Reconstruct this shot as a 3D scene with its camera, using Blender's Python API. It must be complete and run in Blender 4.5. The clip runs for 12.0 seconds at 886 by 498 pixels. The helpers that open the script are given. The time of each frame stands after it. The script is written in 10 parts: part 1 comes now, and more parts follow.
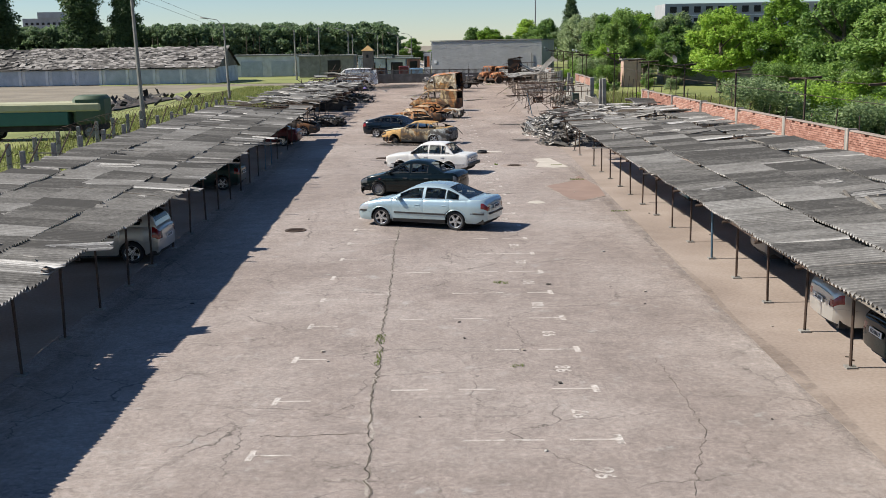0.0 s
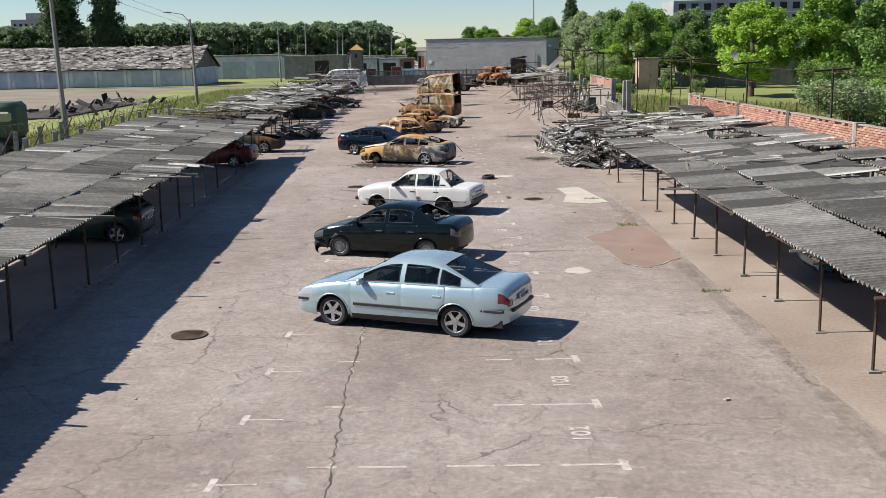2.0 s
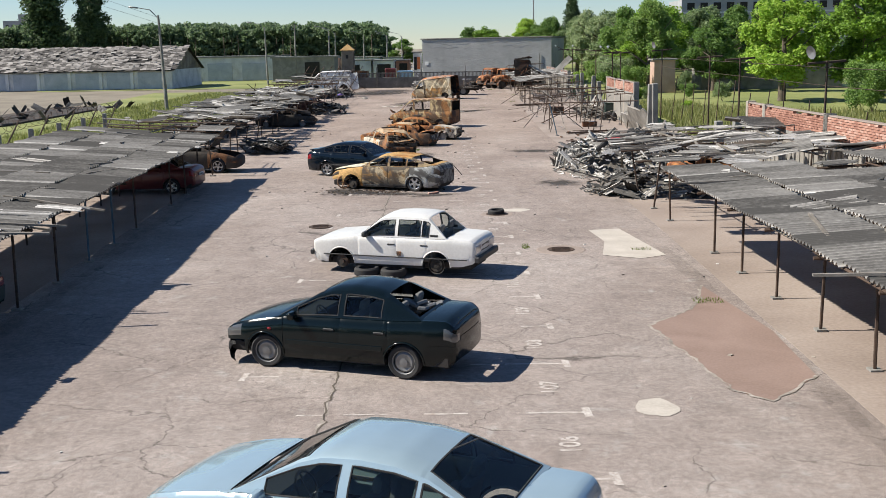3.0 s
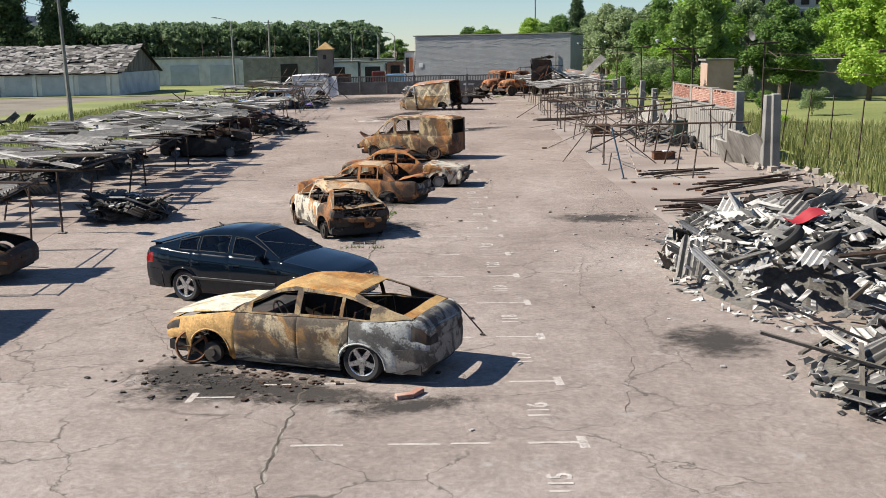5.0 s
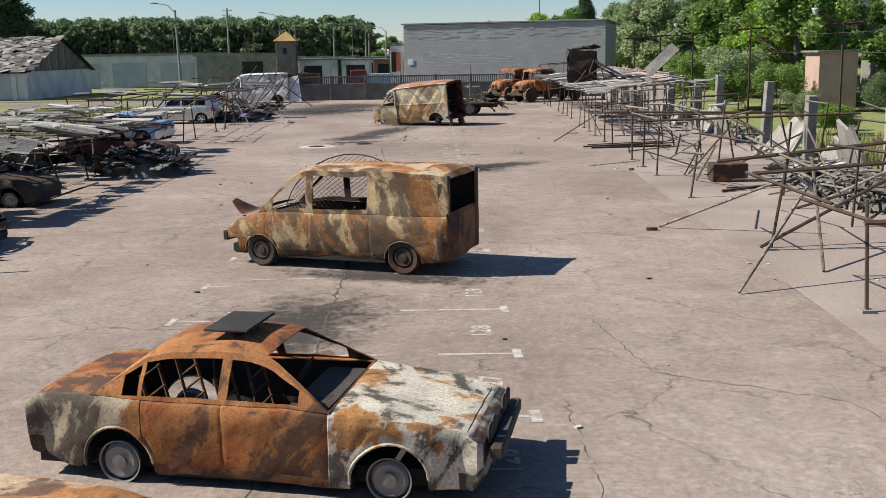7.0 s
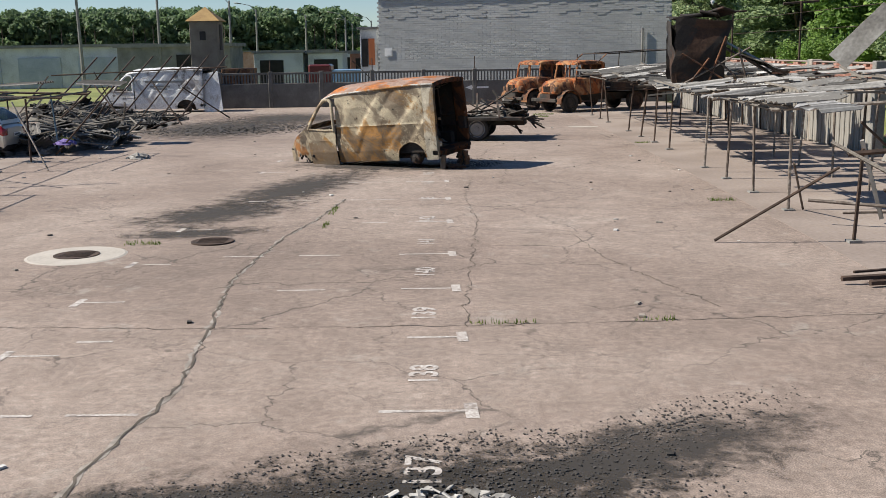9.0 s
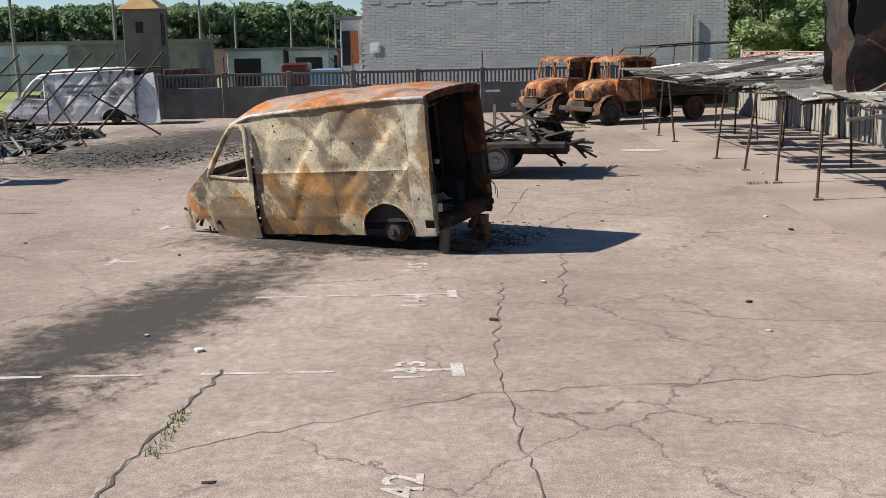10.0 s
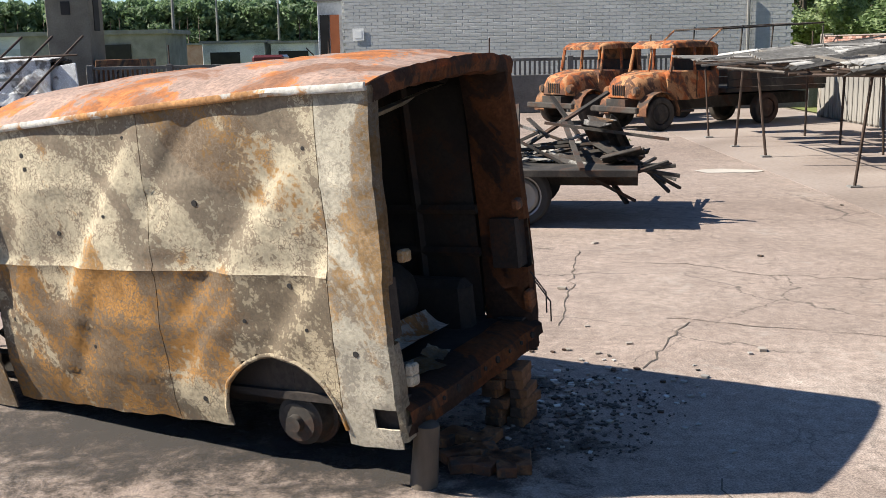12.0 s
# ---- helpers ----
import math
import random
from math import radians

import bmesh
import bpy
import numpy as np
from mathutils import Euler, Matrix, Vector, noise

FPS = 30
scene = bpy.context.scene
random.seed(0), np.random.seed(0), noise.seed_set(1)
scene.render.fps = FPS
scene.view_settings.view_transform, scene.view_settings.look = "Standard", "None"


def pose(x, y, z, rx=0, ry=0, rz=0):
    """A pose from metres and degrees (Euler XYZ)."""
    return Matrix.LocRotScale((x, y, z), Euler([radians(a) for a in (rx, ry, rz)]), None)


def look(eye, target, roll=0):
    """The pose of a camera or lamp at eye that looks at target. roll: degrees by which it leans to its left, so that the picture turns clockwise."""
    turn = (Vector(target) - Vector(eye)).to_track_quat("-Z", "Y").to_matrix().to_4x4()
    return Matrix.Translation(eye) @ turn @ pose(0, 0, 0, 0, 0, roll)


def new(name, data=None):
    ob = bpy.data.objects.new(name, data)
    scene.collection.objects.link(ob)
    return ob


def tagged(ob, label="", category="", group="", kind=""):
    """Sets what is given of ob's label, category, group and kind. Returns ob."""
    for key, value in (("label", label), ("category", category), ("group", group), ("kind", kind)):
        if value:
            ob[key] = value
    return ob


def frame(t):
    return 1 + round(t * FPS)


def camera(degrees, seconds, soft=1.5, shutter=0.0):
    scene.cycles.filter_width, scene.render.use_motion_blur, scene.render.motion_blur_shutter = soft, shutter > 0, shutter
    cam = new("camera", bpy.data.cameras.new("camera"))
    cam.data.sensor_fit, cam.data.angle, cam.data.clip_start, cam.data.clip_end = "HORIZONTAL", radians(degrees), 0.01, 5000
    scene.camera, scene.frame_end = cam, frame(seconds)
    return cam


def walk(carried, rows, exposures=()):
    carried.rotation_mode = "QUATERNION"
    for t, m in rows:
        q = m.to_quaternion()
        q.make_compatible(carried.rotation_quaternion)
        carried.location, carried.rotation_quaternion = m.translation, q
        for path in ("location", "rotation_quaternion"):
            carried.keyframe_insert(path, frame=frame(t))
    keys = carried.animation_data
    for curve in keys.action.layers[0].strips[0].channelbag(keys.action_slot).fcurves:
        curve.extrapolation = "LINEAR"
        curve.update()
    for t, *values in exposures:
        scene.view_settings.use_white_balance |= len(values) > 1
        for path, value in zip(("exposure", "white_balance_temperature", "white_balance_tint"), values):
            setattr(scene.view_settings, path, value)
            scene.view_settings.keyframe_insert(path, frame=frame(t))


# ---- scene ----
cam = camera(46.0, 12.0, soft=0.6)
PATH = [
    (0.0, (0.337, 0.821, 6.017), (0.297, 2.782, 5.631), -0.95),
    (0.5, (0.294, 3.097, 5.934), (0.255, 5.059, 5.548), -0.98),
    (1.0, (0.235, 6.316, 5.844), (0.198, 8.278, 5.459), -1.01),
    (1.5, (0.202, 10.241, 5.740), (0.167, 12.203, 5.356), -1.04),
    (2.0, (0.203, 14.817, 5.612), (0.169, 16.780, 5.228), -1.05),
    (2.5, (0.217, 19.963, 5.470), (0.184, 21.926, 5.088), -1.04),
    (3.0, (0.211, 25.566, 5.323), (0.180, 27.529, 4.943), -1.02),
    (3.2, (0.197, 27.859, 5.272), (0.166, 29.822, 4.892), -1.01),
    (4.8, (0.020, 47.197, 4.830), (-0.007, 49.161, 4.455), -1.00),
    (5.0, (-0.012, 49.816, 4.767), (-0.039, 51.781, 4.393), -1.01),
    (5.2, (-0.040, 52.523, 4.699), (-0.067, 54.488, 4.325), -1.01),
    (5.5, (-0.062, 56.581, 4.584), (-0.089, 58.546, 4.211), -1.01),
    (6.0, (-0.033, 63.616, 4.370), (-0.059, 65.581, 3.998), -1.01),
    (6.5, (-0.010, 70.540, 4.164), (-0.035, 72.506, 3.793), -1.00),
    (6.7, (-0.007, 73.409, 4.081), (-0.033, 75.374, 3.710), -1.00),
    (8.3, (0.034, 96.834, 3.328), (0.008, 98.799, 2.959), -0.93),
    (8.5, (0.047, 99.759, 3.273), (0.023, 101.725, 2.903), -0.92),
    (9.0, (0.064, 106.560, 3.131), (0.042, 108.525, 2.758), -0.98),
    (9.5, (-0.004, 113.530, 3.106), (-0.026, 115.494, 2.730), -1.12),
    (10.0, (-0.063, 119.497, 2.946), (-0.085, 121.461, 2.570), -1.26),
    (10.5, (-0.053, 124.013, 2.730), (-0.073, 125.977, 2.354), -1.32),
    (11.0, (-0.041, 126.954, 2.578), (-0.063, 128.918, 2.201), -1.33),
    (11.5, (-0.010, 128.443, 2.490), (-0.034, 130.407, 2.112), -1.28),
    (12.0, (-0.008, 128.941, 2.468), (-0.032, 130.904, 2.090), -1.22),
]
walk(cam, [(t, look(eye, target, roll)) for t, eye, target, roll in PATH], [(0.0, 0.62), (3.0, 0.68), (5.0, 0.70), (5.5, 0.68), (6.0, 0.54), (6.5, 0.56), (8.5, 0.45), (9.0, 0.50), (10.5, 0.70), (12.0, 0.97)])

# ---- light ----
SUN_EL, SUN_AZ = 43.5, -90.0   # height of the sun, and its bearing from +y (to the right is positive)
world = bpy.data.worlds.new("sky")
scene.world = world
world.use_nodes = True
wnt = world.node_tree
sky = wnt.nodes.new("ShaderNodeTexSky")
sky.sky_type, sky.sun_disc = "NISHITA", False
sky.sun_elevation, sky.sun_rotation = radians(SUN_EL), radians(SUN_AZ)
sky.air_density, sky.dust_density, sky.ozone_density = 1.0, 0.0, 6.0
sky.altitude = 700
wnt.links.new(sky.outputs[0], wnt.nodes["Background"].inputs[0])
wnt.nodes["Background"].inputs[1].default_value = 0.068
sun = new("sun", bpy.data.lights.new("sun", "SUN"))
sun.data.energy, sun.data.angle, sun.data.color = 5.0, radians(0.55), (1.0, 0.93, 0.82)
_d = Vector((math.sin(radians(SUN_AZ)) * math.cos(radians(SUN_EL)), math.cos(radians(SUN_AZ)) * math.cos(radians(SUN_EL)), math.sin(radians(SUN_EL))))
sun.matrix_world = look(tuple(_d * 200), (0, 0, 0))

rng = random.Random(7)


# ---- materials ----
def material(name, stops, scale=1.0, rough=0.8, metal=0.0, bump=0.2, fine=18.0, fine_amount=0.35, stretch=(1, 1, 1), detail=8.0,
             island=0.0, coat=0.0, rough_var=0.1, bump_dist=0.02, distort=0.4):
    """A procedural surface: a colour ramp over two scales of noise, with relief, in metres."""
    m = bpy.data.materials.new(name)
    m.use_nodes = True
    nt = m.node_tree
    n, l = nt.nodes, nt.links
    b = n["Principled BSDF"]
    co = n.new("ShaderNodeTexCoord")
    mp = n.new("ShaderNodeMapping")
    mp.inputs["Scale"].default_value = stretch
    l.new(co.outputs["Object"], mp.inputs["Vector"])
    vec = mp.outputs["Vector"]
    info = n.new("ShaderNodeObjectInfo")
    add = n.new("ShaderNodeVectorMath")
    add.operation = "ADD"
    mul = n.new("ShaderNodeVectorMath")
    mul.operation = "SCALE"
    comb = n.new("ShaderNodeCombineXYZ")
    l.new(info.outputs["Random"], comb.inputs[0])
    l.new(info.outputs["Random"], comb.inputs[1])
    l.new(comb.outputs[0], mul.inputs[0])
    mul.inputs["Scale"].default_value = 23.0 if island else 0.0
    l.new(vec, add.inputs[0])
    l.new(mul.outputs[0], add.inputs[1])
    n1 = n.new("ShaderNodeTexNoise")
    n1.inputs["Scale"].default_value, n1.inputs["Detail"].default_value, n1.inputs["Distortion"].default_value = scale, detail, distort
    n2 = n.new("ShaderNodeTexNoise")
    n2.inputs["Scale"].default_value, n2.inputs["Detail"].default_value = fine, 6.0
    l.new(add.outputs[0], n1.inputs["Vector"])
    l.new(add.outputs[0], n2.inputs["Vector"])
    mx = n.new("ShaderNodeMix")
    mx.inputs[0].default_value = fine_amount
    l.new(n1.outputs["Fac"], mx.inputs[2])
    l.new(n2.outputs["Fac"], mx.inputs[3])
    fac = mx.outputs[0]
    if island:
        isl = n.new("ShaderNodeNewGeometry")
        ma = n.new("ShaderNodeMath")
        ma.operation = "ADD"
        l.new(info.outputs["Random"], ma.inputs[0])
        l.new(isl.outputs["Random Per Island"], ma.inputs[1])
        mb = n.new("ShaderNodeMath")
        mb.operation = "MULTIPLY_ADD"
        l.new(ma.outputs[0], mb.inputs[0])
        mb.inputs[1].default_value = island
        l.new(fac, mb.inputs[2])
        mc = n.new("ShaderNodeMath")
        mc.operation = "SUBTRACT"
        l.new(mb.outputs[0], mc.inputs[0])
        mc.inputs[1].default_value = island
        fac = mc.outputs[0]
    ramp = n.new("ShaderNodeValToRGB")
    e = ramp.color_ramp.elements
    while len(e) < len(stops):
        e.new(0.5)
    for k, (p, c) in enumerate(stops):
        e[k].position, e[k].color = p, (*c, 1)
    l.new(fac, ramp.inputs[0])
    l.new(ramp.outputs[0], b.inputs["Base Color"])
    mr = n.new("ShaderNodeMapRange")
    mr.inputs[3].default_value, mr.inputs[4].default_value = max(0.02, rough - rough_var), min(1.0, rough + rough_var)
    l.new(n2.outputs["Fac"], mr.inputs[0])
    l.new(mr.outputs[0], b.inputs["Roughness"])
    b.inputs["Metallic"].default_value = metal
    b.inputs["Coat Weight"].default_value = coat
    b.inputs["Coat Roughness"].default_value = 0.06
    if bump:
        bp = n.new("ShaderNodeBump")
        bp.inputs["Strength"].default_value, bp.inputs["Distance"].default_value = bump, bump_dist
        l.new(mx.outputs[0], bp.inputs["Height"])
        l.new(bp.outputs[0], b.inputs["Normal"])
    return m


def plain(name, c, rough=0.6, metal=0.0, coat=0.0, var=0.12, bump=0.05):
    lo, hi = [v * (1 - var) for v in c], [min(1, v * (1 + var)) for v in c]
    return material(name, [(0.3, lo), (0.7, hi)], 2.0, rough, metal, bump, 30.0, 0.4, coat=coat)


def glass_material(name, tint, rough=0.03):
    m = bpy.data.materials.new(name)
    m.use_nodes = True
    nt = m.node_tree
    n, l = nt.nodes, nt.links
    n.remove(n["Principled BSDF"])
    out = n["Material Output"]
    t, g, mx, fr = (n.new("ShaderNodeBsdfTransparent"), n.new("ShaderNodeBsdfGlossy"), n.new("ShaderNodeMixShader"), n.new("ShaderNodeFresnel"))
    t.inputs[0].default_value = (*tint, 1)
    g.inputs["Roughness"].default_value = rough
    fr.inputs[0].default_value = 1.5
    l.new(fr.outputs[0], mx.inputs[0])
    l.new(t.outputs[0], mx.inputs[1])
    l.new(g.outputs[0], mx.inputs[2])
    l.new(mx.outputs[0], out.inputs[0])
    return m


def asphalt_material():
    """Old reddish asphalt: broad stains, worn pale fields, stone grain and hair cracks; greyer towards the near end of the lot."""
    m = material("asphalt", [(0.28, (0.165, 0.128, 0.112)), (0.45, (0.245, 0.192, 0.168)), (0.58, (0.305, 0.247, 0.220)), (0.76, (0.42, 0.365, 0.335))],
                 0.20, 0.92, 0.0, 0.6, 9.0, 0.34, (1, 0.8, 1), 12.0, 0.0, 0.0, 0.05, 0.025, 0.4)
    nt = m.node_tree
    n, l = nt.nodes, nt.links
    b = n["Principled BSDF"]
    co = n.new("ShaderNodeTexCoord")

    def noise_tex(scale, detail, rough=0.55, dist=0.0, vec=None):
        t = n.new("ShaderNodeTexNoise")
        t.inputs["Scale"].default_value, t.inputs["Detail"].default_value, t.inputs["Roughness"].default_value, t.inputs["Distortion"].default_value = scale, detail, rough, dist
        l.new(vec or co.outputs["Object"], t.inputs["Vector"])
        return t

    def ranged(v, lo, hi, a, c, smooth=False):
        r = n.new("ShaderNodeMapRange")
        if smooth:
            r.interpolation_type = "SMOOTHSTEP"
        r.inputs[1].default_value, r.inputs[2].default_value, r.inputs[3].default_value, r.inputs[4].default_value = lo, hi, a, c
        l.new(v, r.inputs[0])
        return r.outputs[0]

    def times(a, c):
        q = n.new("ShaderNodeMath")
        q.operation = "MULTIPLY"
        l.new(a, q.inputs[0])
        l.new(c, q.inputs[1])
        return q.outputs[0]

    wob = noise_tex(1.6, 6.0, 0.6)
    sc = n.new("ShaderNodeVectorMath")
    sc.operation = "MULTIPLY_ADD"
    sc.inputs[1].default_value = (0.9, 0.9, 0)
    l.new(wob.outputs["Color"], sc.inputs[0])
    l.new(co.outputs["Object"], sc.inputs[2])

    def cracks(scale, width, depth, gate_scale, lo, hi):
        vo = n.new("ShaderNodeTexVoronoi")
        vo.feature = "DISTANCE_TO_EDGE"
        vo.inputs["Scale"].default_value = scale
        l.new(sc.outputs[0], vo.inputs["Vector"])
        return times(ranged(vo.outputs["Distance"], 0.0, width, depth, 0.0), ranged(noise_tex(gate_scale, 5.0).outputs["Fac"], lo, hi, 0.0, 1.0))

    big_cracks = cracks(0.40, 0.007, 0.85, 0.35, 0.42, 0.54)
    small_cracks = cracks(1.7, 0.018, 0.55, 0.45, 0.49, 0.60)
    both = n.new("ShaderNodeMath")
    both.operation = "MAXIMUM"
    l.new(big_cracks, both.inputs[0])
    l.new(small_cracks, both.inputs[1])
    grain = ranged(noise_tex(75.0, 4.0, 0.7).outputs["Fac"], 0.3, 0.7, 0.38, 1.62)
    mottle = ranged(noise_tex(1.7, 12.0, 0.74, 0.2).outputs["Fac"], 0.32, 0.68, 0.80, 1.20)
    crumbs = ranged(noise_tex(14.0, 6.0, 0.7).outputs["Fac"], 0.34, 0.66, 0.80, 1.20)
    worn = ranged(noise_tex(1.1, 14.0, 0.80, 0.2).outputs["Fac"], 0.555, 0.66, 0.0, 0.50, True)
    base = b.inputs["Base Color"].links[0].from_socket
    g2 = n.new("ShaderNodeVectorMath")
    g2.operation = "SCALE"
    l.new(base, g2.inputs[0])
    l.new(times(times(grain, mottle), crumbs), g2.inputs["Scale"])
    pale = n.new("ShaderNodeMix")
    pale.data_type = "RGBA"
    l.new(times(worn, grain), pale.inputs[0])
    l.new(g2.outputs[0], pale.inputs[6])
    pale.inputs[7].default_value = (0.42, 0.385, 0.36, 1)
    sep = n.new("ShaderNodeSeparateXYZ")
    l.new(co.outputs["Object"], sep.inputs[0])
    tint = n.new("ShaderNodeMix")
    tint.data_type = "RGBA"
    l.new(ranged(sep.outputs[1], 45.0, 105.0, 0.0, 1.0, True), tint.inputs[0])
    tint.inputs[6].default_value, tint.inputs[7].default_value = (0.935, 1.0, 1.03, 1), (0.975, 0.968, 0.920, 1)
    tm = n.new("ShaderNodeVectorMath")
    tm.operation = "MULTIPLY"
    l.new(pale.outputs[2], tm.inputs[0])
    l.new(tint.outputs[2], tm.inputs[1])
    mx = n.new("ShaderNodeMix")
    mx.data_type = "RGBA"
    l.new(both.outputs[0], mx.inputs[0])
    l.new(tm.outputs[0], mx.inputs[6])
    mx.inputs[7].default_value = (0.05, 0.043, 0.037, 1)
    l.new(mx.outputs[2], b.inputs["Base Color"])
    return m


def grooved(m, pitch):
    """Stripes of lighter and darker colour, one pair a pitch, on a corrugated sheet, whose waves run along its x."""
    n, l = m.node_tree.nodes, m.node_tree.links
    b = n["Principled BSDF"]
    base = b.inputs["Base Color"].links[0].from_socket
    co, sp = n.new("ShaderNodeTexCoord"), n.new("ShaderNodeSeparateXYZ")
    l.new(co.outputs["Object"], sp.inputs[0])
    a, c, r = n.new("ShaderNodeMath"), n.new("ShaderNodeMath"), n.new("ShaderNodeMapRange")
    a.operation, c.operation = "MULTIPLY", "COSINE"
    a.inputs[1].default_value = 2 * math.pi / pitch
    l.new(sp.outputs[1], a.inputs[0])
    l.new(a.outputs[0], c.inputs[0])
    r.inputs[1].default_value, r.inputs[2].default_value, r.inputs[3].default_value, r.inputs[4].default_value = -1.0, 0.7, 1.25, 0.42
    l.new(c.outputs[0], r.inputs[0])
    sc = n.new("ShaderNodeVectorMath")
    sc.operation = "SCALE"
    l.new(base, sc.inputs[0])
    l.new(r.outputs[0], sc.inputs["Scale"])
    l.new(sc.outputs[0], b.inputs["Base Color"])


def slabs(name, mats_list, sx, sy, sz):
    """Many thin slabs as one mesh."""
    c = np.array([(x, y, z) for z in (-sz, sz) for x, y in ((-sx, -sy), (sx, -sy), (sx, sy), (-sx, sy))])
    f = np.array([(0, 3, 2, 1), (4, 5, 6, 7), (0, 1, 5, 4), (1, 2, 6, 5), (2, 3, 7, 6), (3, 0, 4, 7)])
    ms = np.array([[list(r) for r in m] for m in mats_list])
    v = np.einsum("nij,kj->nki", ms[:, :3, :3], c) + ms[:, None, :3, 3]
    fs = (f[None] + 8 * np.arange(len(ms))[:, None, None]).reshape(-1, 4)
    me = bpy.data.meshes.new(name)
    me.from_pydata(v.reshape(-1, 3).tolist(), [], fs.tolist())
    return me


ASPHALT = asphalt_material()
CONCRETE = material("concrete", [(0.3, (0.18, 0.142, 0.118)), (0.5, (0.275, 0.225, 0.194)), (0.7, (0.37, 0.318, 0.28))], 0.3, 0.92, 0, 0.4, 14, 0.35)
CONCRETE_GREY = material("concrete_grey", [(0.3, (0.13, 0.125, 0.115)), (0.55, (0.24, 0.235, 0.22)), (0.75, (0.34, 0.33, 0.31))], 1.2, 0.92, 0, 0.5, 20, 0.4)
RED_PATCH = material("red_asphalt", [(0.3, (0.18, 0.124, 0.10)), (0.6, (0.265, 0.19, 0.16)), (0.8, (0.33, 0.26, 0.225))], 0.7, 0.9, 0, 0.4, 25, 0.4)
PALE_PATCH = material("cement_patch", [(0.3, (0.34, 0.31, 0.27)), (0.7, (0.52, 0.48, 0.43))], 1.5, 0.9, 0, 0.3, 20, 0.4)
CRACK = material("crack_dirt", [(0.35, (0.05, 0.042, 0.033)), (0.7, (0.15, 0.125, 0.10))], 3, 0.95, 0, 0.3)
CRACK_PALE = material("crack_sand", [(0.35, (0.14, 0.12, 0.10)), (0.7, (0.44, 0.40, 0.36))], 3, 0.95, 0, 0.3)
PAINT_LINE = material("worn_line_paint", [(0.36, (0.27, 0.22, 0.19)), (0.50, (0.44, 0.40, 0.37)), (0.68, (0.66, 0.64, 0.61))], 6, 0.85, 0, 0.2, 40, 0.6)
_n, _l = PAINT_LINE.node_tree.nodes, PAINT_LINE.node_tree.links
_w, _r, _g = _n.new("ShaderNodeTexNoise"), _n.new("ShaderNodeMapRange"), _n.new("ShaderNodeNewGeometry")
_w.inputs["Scale"].default_value, _w.inputs["Detail"].default_value, _w.inputs["Roughness"].default_value = 3.2, 12.0, 0.75
_r.inputs[1].default_value, _r.inputs[2].default_value, _r.inputs[3].default_value, _r.inputs[4].default_value = 0.32, 0.48, 0.30, 1.0
_l.new(_g.outputs["Position"], _w.inputs["Vector"])
_l.new(_w.outputs["Fac"], _r.inputs[0])
_l.new(_r.outputs[0], _n["Principled BSDF"].inputs["Alpha"])
SOOT = material("soot_stain", [(0.35, (0.028, 0.026, 0.025)), (0.55, (0.075, 0.068, 0.063)), (0.75, (0.17, 0.145, 0.13))], 0.9, 0.95, 0, 0.4, 12, 0.45)
DIRT = material("dry_dirt", [(0.3, (0.12, 0.10, 0.075)), (0.6, (0.24, 0.21, 0.16)), (0.8, (0.33, 0.30, 0.24))], 0.15, 0.95, 0, 0.5, 4, 0.4)
MEADOW = material("meadow", [(0.3, (0.09, 0.115, 0.032)), (0.5, (0.19, 0.215, 0.062)), (0.72, (0.31, 0.295, 0.125))], 0.12, 0.95, 0, 0.6, 5, 0.45)
ASBESTOS = material("asbestos_cement", [(0.28, (0.15, 0.144, 0.135)), (0.5, (0.36, 0.345, 0.322)), (0.76, (0.66, 0.64, 0.605))], 1.6, 0.93, 0, 0.4, 22, 0.5, (0.5, 1, 1), island=0.42)
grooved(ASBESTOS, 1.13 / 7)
ASBESTOS_PALE = material("broken_asbestos", [(0.3, (0.20, 0.19, 0.175)), (0.55, (0.44, 0.425, 0.40)), (0.78, (0.70, 0.69, 0.66))], 1.4, 0.92, 0, 0.3, 16, 0.4, island=0.34)
ASBESTOS_BURNT = material("burnt_asbestos", [(0.3, (0.025, 0.024, 0.023)), (0.55, (0.095, 0.09, 0.085)), (0.78, (0.3, 0.29, 0.275))], 1.4, 0.93, 0, 0.3, 16, 0.4, island=0.3)
PIPE = material("rusty_pipe", [(0.3, (0.03, 0.022, 0.018)), (0.6, (0.085, 0.055, 0.04)), (0.8, (0.16, 0.10, 0.065))], 5, 0.85, 0.2, 0.3)
PIPE_PALE = material("peeling_pipe", [(0.3, (0.07, 0.052, 0.042)), (0.5, (0.17, 0.14, 0.115)), (0.74, (0.46, 0.42, 0.37))], 7, 0.85, 0.0, 0.3, island=0.25)
PIPE_BLUE = material("blue_pipe", [(0.3, (0.03, 0.06, 0.09)), (0.7, (0.07, 0.14, 0.2))], 5, 0.7, 0.0, 0.2)
TIMBER = material("grey_timber", [(0.3, (0.07, 0.06, 0.05)), (0.6, (0.18, 0.16, 0.135)), (0.8, (0.3, 0.275, 0.24))], 3, 0.9, 0, 0.3, stretch=(1, 6, 6), island=0.2)
BRICK = material("red_brick", [(0.3, (0.23, 0.105, 0.075)), (0.5, (0.37, 0.19, 0.14)), (0.72, (0.48, 0.32, 0.26))], 2.5, 0.92, 0, 0.4, 30, 0.5, island=0.25)
MORTAR = material("mortar", [(0.3, (0.22, 0.19, 0.16)), (0.7, (0.42, 0.38, 0.33))], 3, 0.95, 0, 0.4, 25, 0.5)
